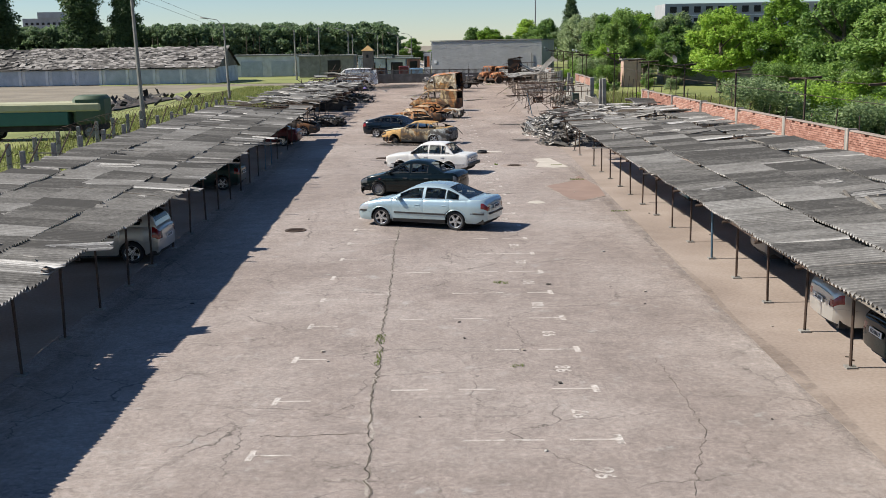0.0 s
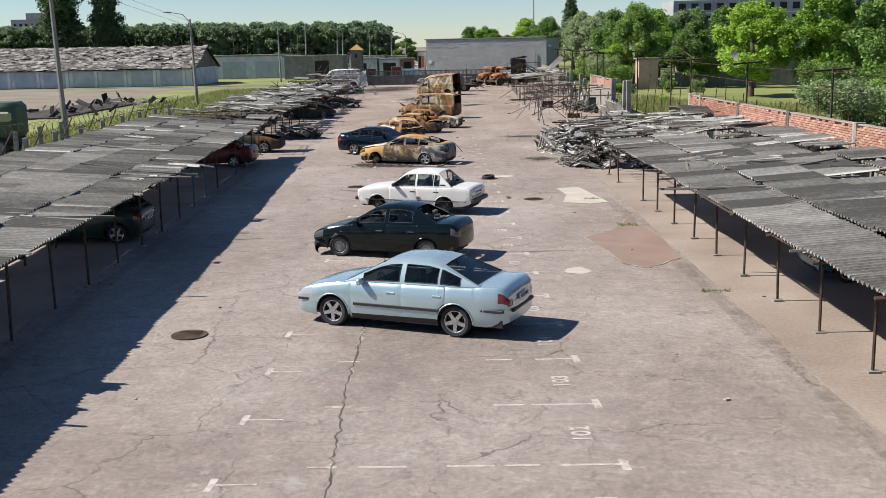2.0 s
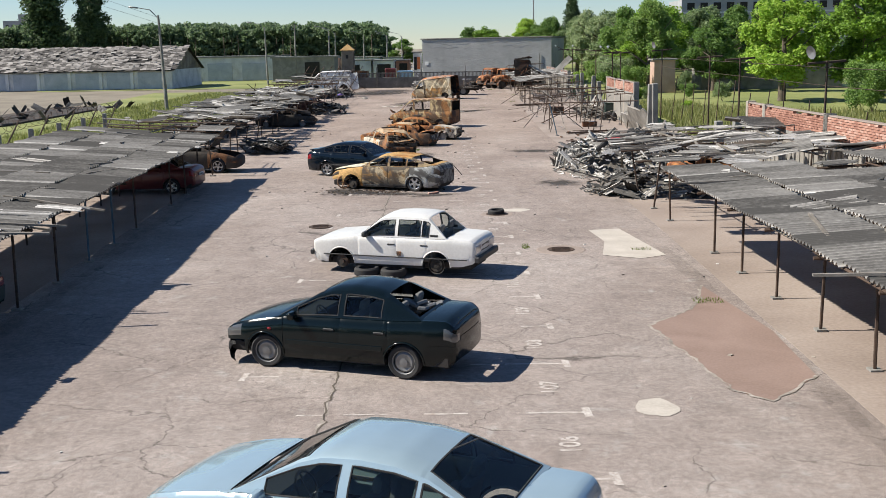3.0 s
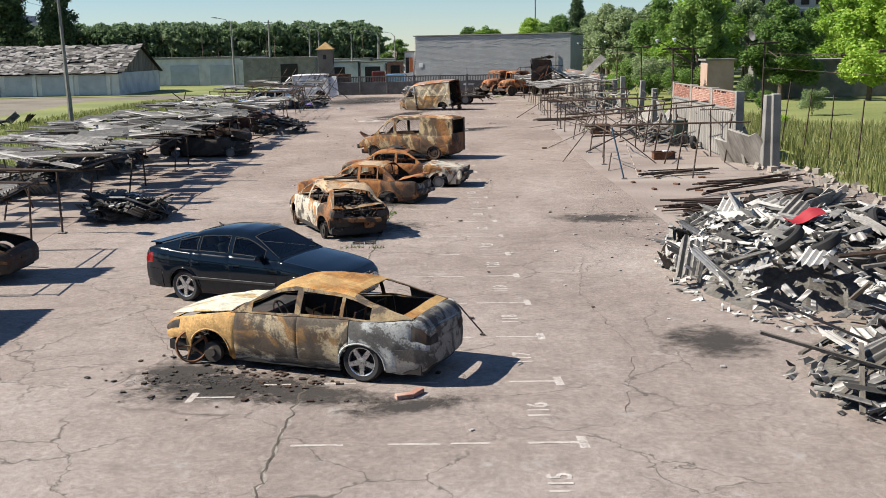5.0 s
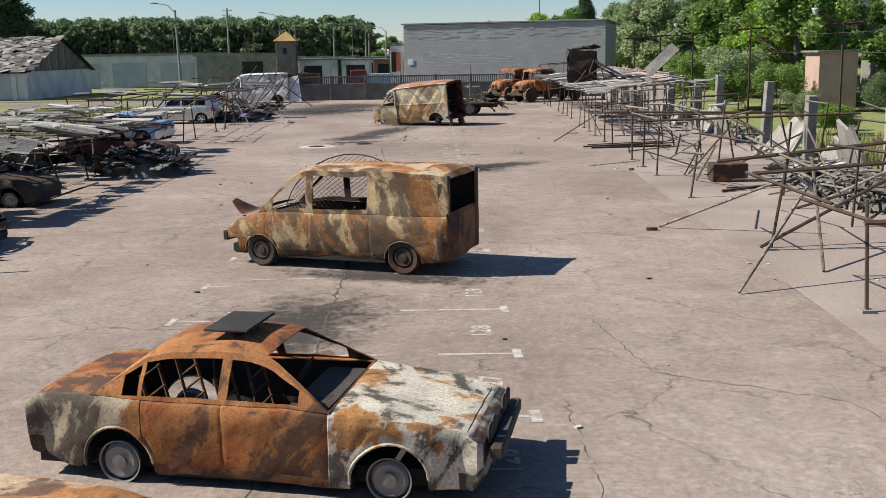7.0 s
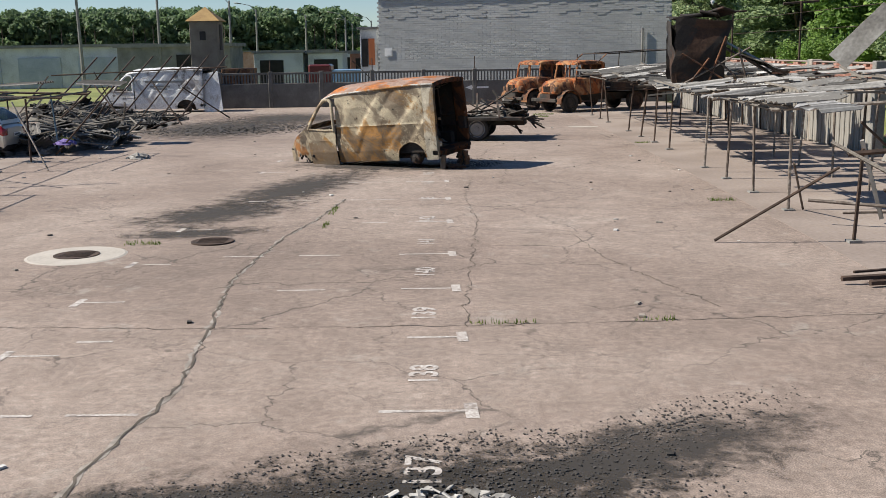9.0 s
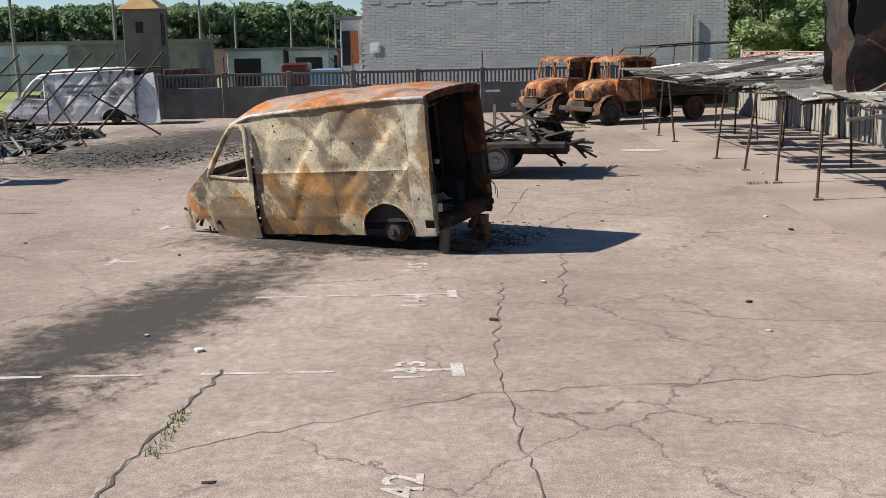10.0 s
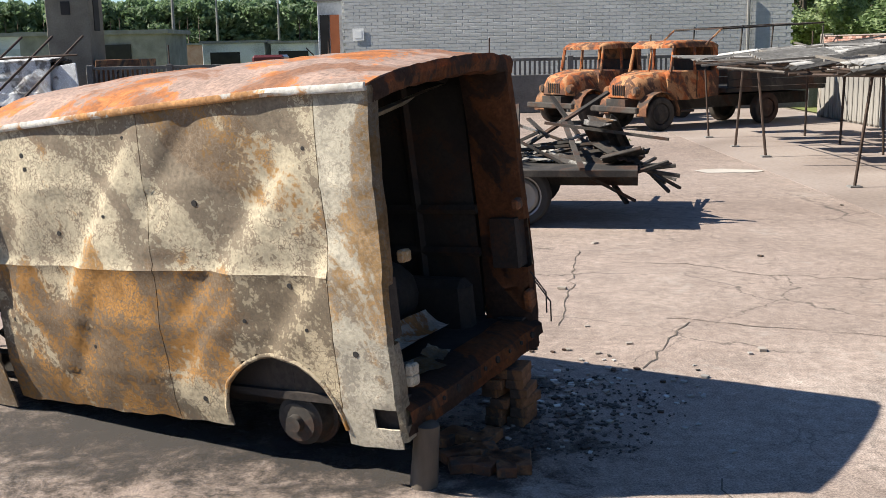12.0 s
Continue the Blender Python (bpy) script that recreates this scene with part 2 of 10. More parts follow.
SILICATE = material("silicate_brick", [(0.3, (0.30, 0.305, 0.295)), (0.6, (0.40, 0.405, 0.395)), (0.8, (0.49, 0.495, 0.485))], 0.5, 0.92, 0, 0.2, 12, 0.4, island=0.14)
RIBBED = material("weathered_panel", [(0.30, (0.10, 0.092, 0.082)), (0.50, (0.27, 0.255, 0.23)), (0.75, (0.50, 0.48, 0.44))], 1.1, 0.9, 0, 0.3, 9, 0.4, (1, 1, 0.25))
WHITEWASH = material("whitewash", [(0.28, (0.30, 0.31, 0.32)), (0.5, (0.56, 0.58, 0.60)), (0.75, (0.72, 0.73, 0.74))], 0.6, 0.9, 0, 0.3, 9, 0.4)
GATE_BLUE = material("blue_grey_gate", [(0.3, (0.27, 0.31, 0.36)), (0.6, (0.42, 0.46, 0.51)), (0.8, (0.52, 0.55, 0.58))], 0.8, 0.75, 0, 0.2, 8, 0.4)
# Near-black: paints the shade inside doorways, windows and holes; also floors and chassis.
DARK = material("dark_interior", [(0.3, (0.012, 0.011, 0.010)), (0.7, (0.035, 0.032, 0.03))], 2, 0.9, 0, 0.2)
BARK = material("bark", [(0.3, (0.05, 0.04, 0.03)), (0.7, (0.16, 0.13, 0.10))], 4, 0.95, 0, 0.5, stretch=(1, 1, 0.3))


def leaf_material(name, a, b_, c, through_light=0.4):
    m = material(name, [(0.25, a), (0.5, b_), (0.75, c)], 0.4, 0.6, 0, 0.0, 3.0, 0.5, island=0.35)
    n, l = m.node_tree.nodes, m.node_tree.links
    bs = n["Principled BSDF"]
    tr, mx = n.new("ShaderNodeBsdfTranslucent"), n.new("ShaderNodeMixShader")
    mx.inputs[0].default_value = through_light
    l.new(bs.inputs["Base Color"].links[0].from_socket, tr.inputs[0])
    l.new(bs.outputs[0], mx.inputs[1])
    l.new(tr.outputs[0], mx.inputs[2])
    l.new(mx.outputs[0], n["Material Output"].inputs[0])
    return m


LEAF = leaf_material("leaves", (0.065, 0.13, 0.025), (0.145, 0.26, 0.055), (0.25, 0.37, 0.09))
LEAF_BRIGHT = leaf_material("bright_leaves", (0.12, 0.22, 0.025), (0.25, 0.42, 0.045), (0.38, 0.52, 0.08))
LEAF_DARK = leaf_material("dark_leaves", (0.028, 0.06, 0.024), (0.06, 0.11, 0.042), (0.10, 0.16, 0.06))
LEAF_SILVER = leaf_material("silver_leaves", (0.10, 0.16, 0.06), (0.22, 0.30, 0.13), (0.36, 0.43, 0.23))
GRASS = leaf_material("grass_blades", (0.10, 0.135, 0.03), (0.21, 0.24, 0.07), (0.34, 0.33, 0.14))
RUBBER = plain("rubber", (0.022, 0.022, 0.023), 0.85)
CHROME = plain("alloy", (0.55, 0.56, 0.58), 0.28, 0.9)
STEEL_GREY = plain("grey_steel", (0.22, 0.22, 0.22), 0.5, 0.6)
PLASTIC = plain("black_plastic", (0.022, 0.022, 0.024), 0.55)
LAMP_RED = plain("red_lens", (0.20, 0.008, 0.010), 0.15, 0.0, 0.6)
LAMP_SMOKE = plain("smoked_lens", (0.10, 0.10, 0.10), 0.12, 0.2, 0.6)
LAMP_CLEAR = plain("clear_lens", (0.42, 0.44, 0.46), 0.12, 0.3, 0.6)
PLATE_WHITE = plain("plate_white", (0.68, 0.68, 0.66), 0.5)
INK = plain("plate_ink", (0.03, 0.03, 0.035), 0.6)
TRIM_WHITE = plain("white_bar_paint", (0.7, 0.7, 0.68), 0.7)
GLASS = glass_material("car_glass", (0.70, 0.78, 0.76))
GLASS_DARK = glass_material("tinted_glass", (0.20, 0.25, 0.26))
SEAT_CLOTH = plain("seat_cloth", (0.16, 0.16, 0.155), 0.9)


def burnt(name, pale, rust, dark, rust_amount=0.5, soot_amount=0.35, scale=0.9, tilt=30.0, long=2.2, peel=0.35, soot_depth=0.9, speckle=0.20, patch=0.30):
    """Burnt bare steel: a pale ashen coat, slanting fields of rust, ragged soot and a crazed, peeling skin."""
    m = bpy.data.materials.new(name)
    m.use_nodes = True
    n, l = m.node_tree.nodes, m.node_tree.links
    b = n["Principled BSDF"]
    co, info = n.new("ShaderNodeTexCoord"), n.new("ShaderNodeObjectInfo")
    off = n.new("ShaderNodeVectorMath")
    off.operation = "MULTIPLY_ADD"
    off.inputs[1].default_value = (0.37, 0.37, 0.37)
    l.new(info.outputs["Location"], off.inputs[0])
    l.new(co.outputs["Object"], off.inputs[2])
    mp = n.new("ShaderNodeMapping")
    mp.vector_type = "TEXTURE"
    mp.inputs["Rotation"].default_value = (0, radians(tilt), 0)
    mp.inputs["Scale"].default_value = (1.0, 1.0, long)
    l.new(off.outputs[0], mp.inputs["Vector"])

    def noise_tex(vec, sc, detail, dist, rough=0.55):
        t = n.new("ShaderNodeTexNoise")
        t.inputs["Scale"].default_value, t.inputs["Detail"].default_value, t.inputs["Distortion"].default_value = sc, detail, dist
        t.inputs["Roughness"].default_value = rough
        l.new(vec, t.inputs["Vector"])
        return t.outputs["Fac"]

    def step(v, lo, hi, top=1.0):
        r = n.new("ShaderNodeMapRange")
        r.interpolation_type = "SMOOTHSTEP"
        r.inputs[1].default_value, r.inputs[2].default_value, r.inputs[3].default_value, r.inputs[4].default_value = lo, hi, 0.0, top
        l.new(v, r.inputs[0])
        return r.outputs[0]

    def blend(fac, a, c):
        mx = n.new("ShaderNodeMix")
        mx.data_type = "RGBA"
        l.new(fac, mx.inputs[0])
        for sock, val in ((mx.inputs[6], a), (mx.inputs[7], c)):
            if isinstance(val, tuple):
                sock.default_value = (*val, 1)
            else:
                l.new(val, sock)
        return mx.outputs[2]

    fine = noise_tex(off.outputs[0], 34.0, 6.0, 0.3)
    mid_ = noise_tex(off.outputs[0], 4.5, 8.0, 0.8, 0.65)
    big = noise_tex(mp.outputs[0], scale, 6.0, 0.7)
    big2 = noise_tex(mp.outputs[0], scale * 1.35, 7.0, 0.9, 0.6)
    b2 = n.new("ShaderNodeMath")
    b2.operation = "MULTIPLY_ADD"
    b2.inputs[1].default_value = patch
    l.new(mid_, b2.inputs[0])
    l.new(big2, b2.inputs[2])
    b3 = n.new("ShaderNodeMath")
    b3.operation = "MULTIPLY_ADD"
    b3.inputs[1].default_value = speckle
    l.new(fine, b3.inputs[0])
    l.new(b2.outputs[0], b3.inputs[2])
    col = blend(step(mid_, 0.36, 0.64), tuple(v * 0.72 for v in pale), pale)
    r_lo = 0.60 - 0.20 * rust_amount
    rust_col = blend(step(mid_, 0.38, 0.66), tuple(v * 0.55 for v in rust), rust)
    ragged = n.new("ShaderNodeMath")
    ragged.operation = "MULTIPLY_ADD"
    ragged.inputs[1].default_value = 0.26
    l.new(mid_, ragged.inputs[0])
    l.new(big, ragged.inputs[2])
    speck = n.new("ShaderNodeMath")
    speck.operation = "MULTIPLY_ADD"
    speck.inputs[1].default_value = 0.16
    l.new(fine, speck.inputs[0])
    l.new(ragged.outputs[0], speck.inputs[2])
    col = blend(step(speck.outputs[0], r_lo + 0.215, r_lo + 0.265), col, rust_col)
    s_lo = 0.71 - 0.20 * soot_amount + (speckle - 0.20) * 0.5 + (patch - 0.30) * 0.5
    col = blend(step(b3.outputs[0], s_lo + 0.15, s_lo + 0.24, soot_depth), col, dark)
    # crazed skin: a net of fine dark worms
    vo = n.new("ShaderNodeTexVoronoi")
    vo.feature = "DISTANCE_TO_EDGE"
    vo.inputs["Scale"].default_value = 38.0
    wob = n.new("ShaderNodeVectorMath")
    wob.operation = "MULTIPLY_ADD"
    wob.inputs[1].default_value = (0.08, 0.08, 0.08)
    nz = n.new("ShaderNodeTexNoise")
    nz.inputs["Scale"].default_value = 14.0
    l.new(off.outputs[0], nz.inputs["Vector"])
    l.new(nz.outputs["Color"], wob.inputs[0])
    l.new(off.outputs[0], wob.inputs[2])
    l.new(wob.outputs[0], vo.inputs["Vector"])
    net = step(vo.outputs["Distance"], 0.10, 0.02, peel)
    gate = n.new("ShaderNodeMath")
    gate.operation = "MULTIPLY"
    l.new(net, gate.inputs[0])
    l.new(step(mid_, 0.40, 0.54), gate.inputs[1])
    col = blend(gate.outputs[0], col, tuple(v * 1.6 for v in dark))
    gr = n.new("ShaderNodeVectorMath")
    gr.operation = "SCALE"
    g2 = n.new("ShaderNodeMapRange")
    g2.inputs[1].default_value, g2.inputs[2].default_value, g2.inputs[3].default_value, g2.inputs[4].default_value = 0.3, 0.7, 0.66, 1.3
    l.new(fine, g2.inputs[0])
    l.new(col, gr.inputs[0])
    l.new(g2.outputs[0], gr.inputs["Scale"])
    l.new(gr.outputs[0], b.inputs["Base Color"])
    b.inputs["Roughness"].default_value = 0.86
    b.inputs["Metallic"].default_value = 0.08
    h = n.new("ShaderNodeMath")
    h.operation = "MULTIPLY_ADD"
    h.inputs[1].default_value = 2.0
    l.new(mid_, h.inputs[0])
    l.new(fine, h.inputs[2])
    bp = n.new("ShaderNodeBump")
    bp.inputs["Strength"].default_value, bp.inputs["Distance"].default_value = 0.22, 0.012
    l.new(h.outputs[0], bp.inputs["Height"])
    l.new(bp.outputs[0], b.inputs["Normal"])
    return m


CREAM, ORANGE, SOOTY = (0.58, 0.52, 0.40), (0.44, 0.17, 0.045), (0.035, 0.029, 0.025)
B_ORANGE = burnt("rust_orange", (0.43, 0.18, 0.055), (0.37, 0.115, 0.028), (0.06, 0.03, 0.02), 0.62, 0.62, 1.3)
B_BROWN = burnt("rust_brown", (0.30, 0.14, 0.06), (0.20, 0.08, 0.035), SOOTY, 0.55, 0.70, 1.4)
B_MIX = burnt("rust_and_ash", (0.47, 0.39, 0.27), (0.38, 0.16, 0.045), (0.06, 0.046, 0.035), 0.58, 0.72, 1.3)
B_BUS = burnt("rust_and_tan", (0.52, 0.40, 0.22), (0.36, 0.16, 0.05), (0.085, 0.055, 0.036), 0.60, 0.66, 1.6)
B_ASH = burnt("pale_ash", (0.64, 0.59, 0.49), (0.46, 0.22, 0.07), SOOTY, 0.36, 0.50, 1.3)
B_GREY = burnt("burnt_grey", (0.36, 0.34, 0.31), (0.24, 0.13, 0.06), SOOTY, 0.50, 0.95, 2.2, 50.0)
B_ROOF = burnt("rust_roof", (0.56, 0.42, 0.27), (0.48, 0.21, 0.06), (0.10, 0.055, 0.035), 0.55, 0.45, 1.3, 12.0, 1.2)
B_BLACK = burnt("soot_black", (0.07, 0.06, 0.05), (0.085, 0.045, 0.028), (0.022, 0.020, 0.018), 0.42, 0.62)
B_TRUCK = burnt("truck_rust", (0.50, 0.25, 0.11), (0.46, 0.135, 0.035), (0.07, 0.035, 0.024), 0.60, 0.62, 2.4)
B_INNER = burnt("charred_inner_steel", (0.045, 0.036, 0.03), (0.07, 0.035, 0.02), (0.016, 0.014, 0.013), 0.42, 0.55)


def soft_stain(name, c, amount, scale, lo=0.42, hi=0.60):
    """A stain that lets the ground under it show through in ragged fields."""
    m = bpy.data.materials.new(name)
    m.use_nodes = True
    nt = m.node_tree
    n, l = nt.nodes, nt.links
    b = n["Principled BSDF"]
    b.inputs["Base Color"].default_value = (*c, 1)
    b.inputs["Roughness"].default_value = 0.95
    co, ns, mr = n.new("ShaderNodeTexCoord"), n.new("ShaderNodeTexNoise"), n.new("ShaderNodeMapRange")
    ns.inputs["Scale"].default_value, ns.inputs["Detail"].default_value, ns.inputs["Distortion"].default_value = scale, 10.0, 0.6
    ns.inputs["Roughness"].default_value = 0.68
    mr.inputs[1].default_value, mr.inputs[2].default_value, mr.inputs[4].default_value = lo, hi, amount
    l.new(co.outputs["Object"], ns.inputs["Vector"])
    l.new(ns.outputs["Fac"], mr.inputs[0])
    l.new(mr.outputs[0], b.inputs["Alpha"])
    return m


def scorch_material(name, c, amount):
    """Soot on the ground that fades raggedly towards the rim of its patch."""
    m = bpy.data.materials.new(name)
    m.use_nodes = True
    n, l = m.node_tree.nodes, m.node_tree.links
    b = n["Principled BSDF"]
    b.inputs["Base Color"].default_value, b.inputs["Roughness"].default_value = (*c, 1), 0.95
    co, ge, ns, ln = n.new("ShaderNodeTexCoord"), n.new("ShaderNodeNewGeometry"), n.new("ShaderNodeTexNoise"), n.new("ShaderNodeVectorMath")
    ns.inputs["Scale"].default_value, ns.inputs["Detail"].default_value, ns.inputs["Roughness"].default_value, ns.inputs["Distortion"].default_value = 2.6, 14.0, 0.8, 0.3
    l.new(ge.outputs["Position"], ns.inputs["Vector"])
    ln.operation = "LENGTH"
    l.new(co.outputs["Object"], ln.inputs[0])
    ma = n.new("ShaderNodeMath")
    ma.operation = "MULTIPLY_ADD"
    ma.inputs[1].default_value = -0.42
    l.new(ln.outputs["Value"], ma.inputs[0])
    l.new(ns.outputs["Fac"], ma.inputs[2])
    mr = n.new("ShaderNodeMapRange")
    mr.interpolation_type = "SMOOTHSTEP"
    mr.inputs[1].default_value, mr.inputs[2].default_value, mr.inputs[4].default_value = 0.12, 0.46, amount
    l.new(ma.outputs[0], mr.inputs[0])
    l.new(mr.outputs[0], b.inputs["Alpha"])
    return m


SCORCH = scorch_material("scorch", (0.042, 0.037, 0.033), 0.86)
TRACK = soft_stain("worn_track", (0.06, 0.05, 0.042), 0.22, 2.2, 0.36, 0.66)


# ---- building blocks ----
def mesh_from(bm, name, mat, smooth=0):
    me = bpy.data.meshes.new(name)
    bm.normal_update()
    bm.to_mesh(me)
    bm.free()
    me.materials.append(mat)
    if smooth:
        me.shade_smooth()
        me.set_sharp_from_angle(angle=radians(smooth))
    return me


def part(name, bm, mat, parent, label="", smooth=0, kind=""):
    me = bm if isinstance(bm, bpy.types.Mesh) else mesh_from(bm, name, mat, smooth)
    ob = new(name, me)
    ob.parent = parent
    return tagged(ob, label, kind=kind)


def solid(name, bm, mat, label, category, group="", kind="", smooth=0):
    me = bm if isinstance(bm, bpy.types.Mesh) else mesh_from(bm, name, mat, smooth)
    return tagged(new(name, me), label, category, group, kind)


def thing(name, label, category, group="", kind="", m=None):
    ob = new(name)
    ob.empty_display_size = 0.2
    if m is not None:
        ob.matrix_basis = m
    return tagged(ob, label, category, group, kind)


def box(bm, x0, y0, z0, x1, y1, z1, m=None, bevel=0.0):
    r = bmesh.ops.create_cube(bm, size=1.0)
    v = r["verts"]
    for p in v:
        p.co = Vector(((x0 + x1) / 2 + p.co.x * (x1 - x0), (y0 + y1) / 2 + p.co.y * (y1 - y0), (z0 + z1) / 2 + p.co.z * (z1 - z0)))
    if bevel:
        es = list({e for p in v for e in p.link_edges})
        rr = bmesh.ops.bevel(bm, geom=es, offset=bevel, segments=1, affect="EDGES")
        v = rr["verts"]
        v = list({p for f in rr["faces"] for p in f.verts} | {p for p in v if p.is_valid})
    if m is not None:
        for p in v:
            if p.is_valid:
                p.co = m @ p.co
    return bm


def new_box(x0, y0, z0, x1, y1, z1, m=None, bevel=0.0):
    return box(bmesh.new(), x0, y0, z0, x1, y1, z1, m, bevel)


def rod(bm, a, b_, r, seg=6, r2=None):
    a, b_ = Vector(a), Vector(b_)
    d = b_ - a
    if d.length < 1e-5:
        return bm
    q = d.to_track_quat("Z", "Y").to_matrix()
    r2 = r if r2 is None else r2
    lo, hi = [], []
    for k in range(seg):
        w = 2 * math.pi * k / seg
        u = q @ Vector((math.cos(w), math.sin(w), 0))
        lo.append(bm.verts.new(a + u * r))
        hi.append(bm.verts.new(b_ + u * r2))
    for k in range(seg):
        j = (k + 1) % seg
        bm.faces.new((lo[k], lo[j], hi[j], hi[k]))
    bm.faces.new(lo[::-1])
    bm.faces.new(hi)
    return bm


def tube(bm, pts, r, seg=6):
    """One bent bar along a line of points."""
    pts = [Vector(p) for p in pts]
    rings = []
    for k, p in enumerate(pts):
        d = pts[min(k + 1, len(pts) - 1)] - pts[max(k - 1, 0)]
        q = d.to_track_quat("Z", "Y").to_matrix()
        rings.append([bm.verts.new(p + q @ Vector((r * math.cos(2 * math.pi * j / seg), r * math.sin(2 * math.pi * j / seg), 0))) for j in range(seg)])
    for a, b_ in zip(rings, rings[1:]):
        best = min(range(seg), key=lambda o: sum((a[j].co - b_[(j + o) % seg].co).length for j in range(seg)))
        for j in range(seg):
            i = (j + 1) % seg
            bm.faces.new((a[j], a[i], b_[(i + best) % seg], b_[(j + best) % seg]))
    bm.faces.new(rings[0][::-1])
    bm.faces.new(rings[-1])
    bmesh.ops.recalc_face_normals(bm, faces=bm.faces)
    return bm


def new_rod(a, b_, r, seg=6, r2=None):
    return rod(bmesh.new(), a, b_, r, seg, r2)


def lathe(profile, seg=24, axis="Y"):
    """Turns a profile of (radius, offset) about an axis."""
    bm = bmesh.new()
    rings = []
    for r, o in profile:
        ring = []
        for k in range(seg):
            w = 2 * math.pi * k / seg
            p = (r * math.cos(w), o, r * math.sin(w)) if axis == "Y" else (r * math.cos(w), r * math.sin(w), o)
            ring.append(bm.verts.new(p))
        rings.append(ring)
    for a, b_ in zip(rings, rings[1:]):
        for k in range(seg):
            j = (k + 1) % seg
            bm.faces.new((a[k], a[j], b_[j], b_[k]))
    return bm


def polygon(pts, z=0.0, thick=0.0):
    bm = bmesh.new()
    f = bm.faces.new([bm.verts.new((x, y, z)) for x, y in pts])
    if f.normal.z < 0:
        f.normal_flip()
    bm.normal_update()
    if f.normal.z < 0:
        f.normal_flip()
    if thick:
        r = bmesh.ops.extrude_face_region(bm, geom=[f])
        for v in r["geom"]:
            if isinstance(v, bmesh.types.BMVert):
                v.co.z -= thick
        bmesh.ops.recalc_face_normals(bm, faces=bm.faces)
    return bm


def blob(cx, cy, rx, ry, n=22, rough=0.25, seed=0, turn=0.0):
    r = random.Random(seed)
    ph = [r.uniform(0, 6.28) for _ in range(4)]
    out = []
    for k in range(n):
        w = 2 * math.pi * k / n
        s = 1 + rough * (0.5 * math.sin(2 * w + ph[0]) + 0.35 * math.sin(3 * w + ph[1]) + 0.3 * math.sin(5 * w + ph[2]) + 0.2 * r.uniform(-1, 1))
        x, y = rx * s * math.cos(w), ry * s * math.sin(w)
        out.append((cx + x * math.cos(turn) - y * math.sin(turn), cy + x * math.sin(turn) + y * math.cos(turn)))
    return out


def along(y, pts):
    """Piecewise straight line x(y)."""
    if y <= pts[0][0]:
        (a, p), (b_, q) = pts[0], pts[1]
    elif y >= pts[-1][0]:
        (a, p), (b_, q) = pts[-2], pts[-1]
    else:
        for (a, p), (b_, q) in zip(pts, pts[1:]):
            if a <= y <= b_:
                break
    return p + (q - p) * (y - a) / (b_ - a)


def x_right(y):
    return along(y, [(0, 7.9), (20, 7.45), (57, 6.65), (92, 6.1), (127, 6.5), (140, 6.8), (158, 6.7)])


def x_left(y):
    return along(y, [(0, -7.5), (20, -8.05), (50, -9.3), (67, -10.2), (92, -11.7), (137, -12.7)])


def x_wall(y):
    return along(y, [(0, 14.4), (33, 13.4), (47, 12.6), (65, 11.75), (92, 11.7), (150, 12.0)])


# ---- ground ----
ground = solid("ground", polygon([(-1800, -400), (1800, -400), (1800, 3200), (-1800, 3200)], -0.06), DIRT, "flat dry dirt ground round the lot", "ground", kind="structure")
tagged(solid("meadow_left", polygon([(-33, 20), (-15.6, 20), (-17.2, 60), (-18.5, 110), (-24, 165), (-40, 165), (-36, 110), (-34, 60)], -0.02), MEADOW, "sunlit grass strip beside the old fence", "grass"), kind="structure")
tagged(solid("meadow_right", polygon([(12.6, -20), (90, -20), (90, 330), (16, 330), (12.6, 160)], -0.02), MEADOW, "overgrown grass beyond the boundary wall", "grass"), kind="structure")
tagged(solid("meadow_far", polygon([(-60, 176), (-6, 176), (-4, 300), (-110, 300)], -0.02), MEADOW, "dry yellow grass behind the concrete fence", "grass"), kind="structure")
pavement = solid("pavement", polygon([(-17.5, -30), (15, -30), (12.3, 169), (-24, 169), (-18.5, 110)], 0.0, 0.3), ASPHALT, "cracked reddish asphalt of a car park", "pavement", kind="structure")
ys = [-30, 0, 20, 57, 92, 130, 169]
strip = [(x_right(y) - (0.35 if y > 10 else 0.3) - (0.9 if y < 55 else 0.2), y) for y in ys] + [(x_wall(y) - 0.05, y) for y in reversed(ys)]
part("concrete_strip", polygon(strip, 0.006, 0.1), CONCRETE, pavement, "pale concrete strip under the carports")
stripl = [(x_left(y) - 0.2, y) for y in ys] + [(x_left(y) - 6.0, y) for y in reversed(ys)]
part("concrete_strip", polygon(stripl, 0.006, 0.1), CONCRETE, pavement, "pale concrete strip under the carports")


# ---- vehicles ----
def lerp_pts(x, pts):
    if x <= pts[0][0]:
        return pts[0][1]
    for (a, p), (b_, q) in zip(pts, pts[1:]):
        if x <= b_:
            t = (x - a) / (b_ - a) if b_ > a else 0
            return p + (q - p) * t
    return pts[-1][1]


def smooth_pts(pts, x, h=0.07):
    return (lerp_pts(x - h, pts) + 2 * lerp_pts(x, pts) + lerp_pts(x + h, pts)) / 4


WHEEL_CACHE = {}


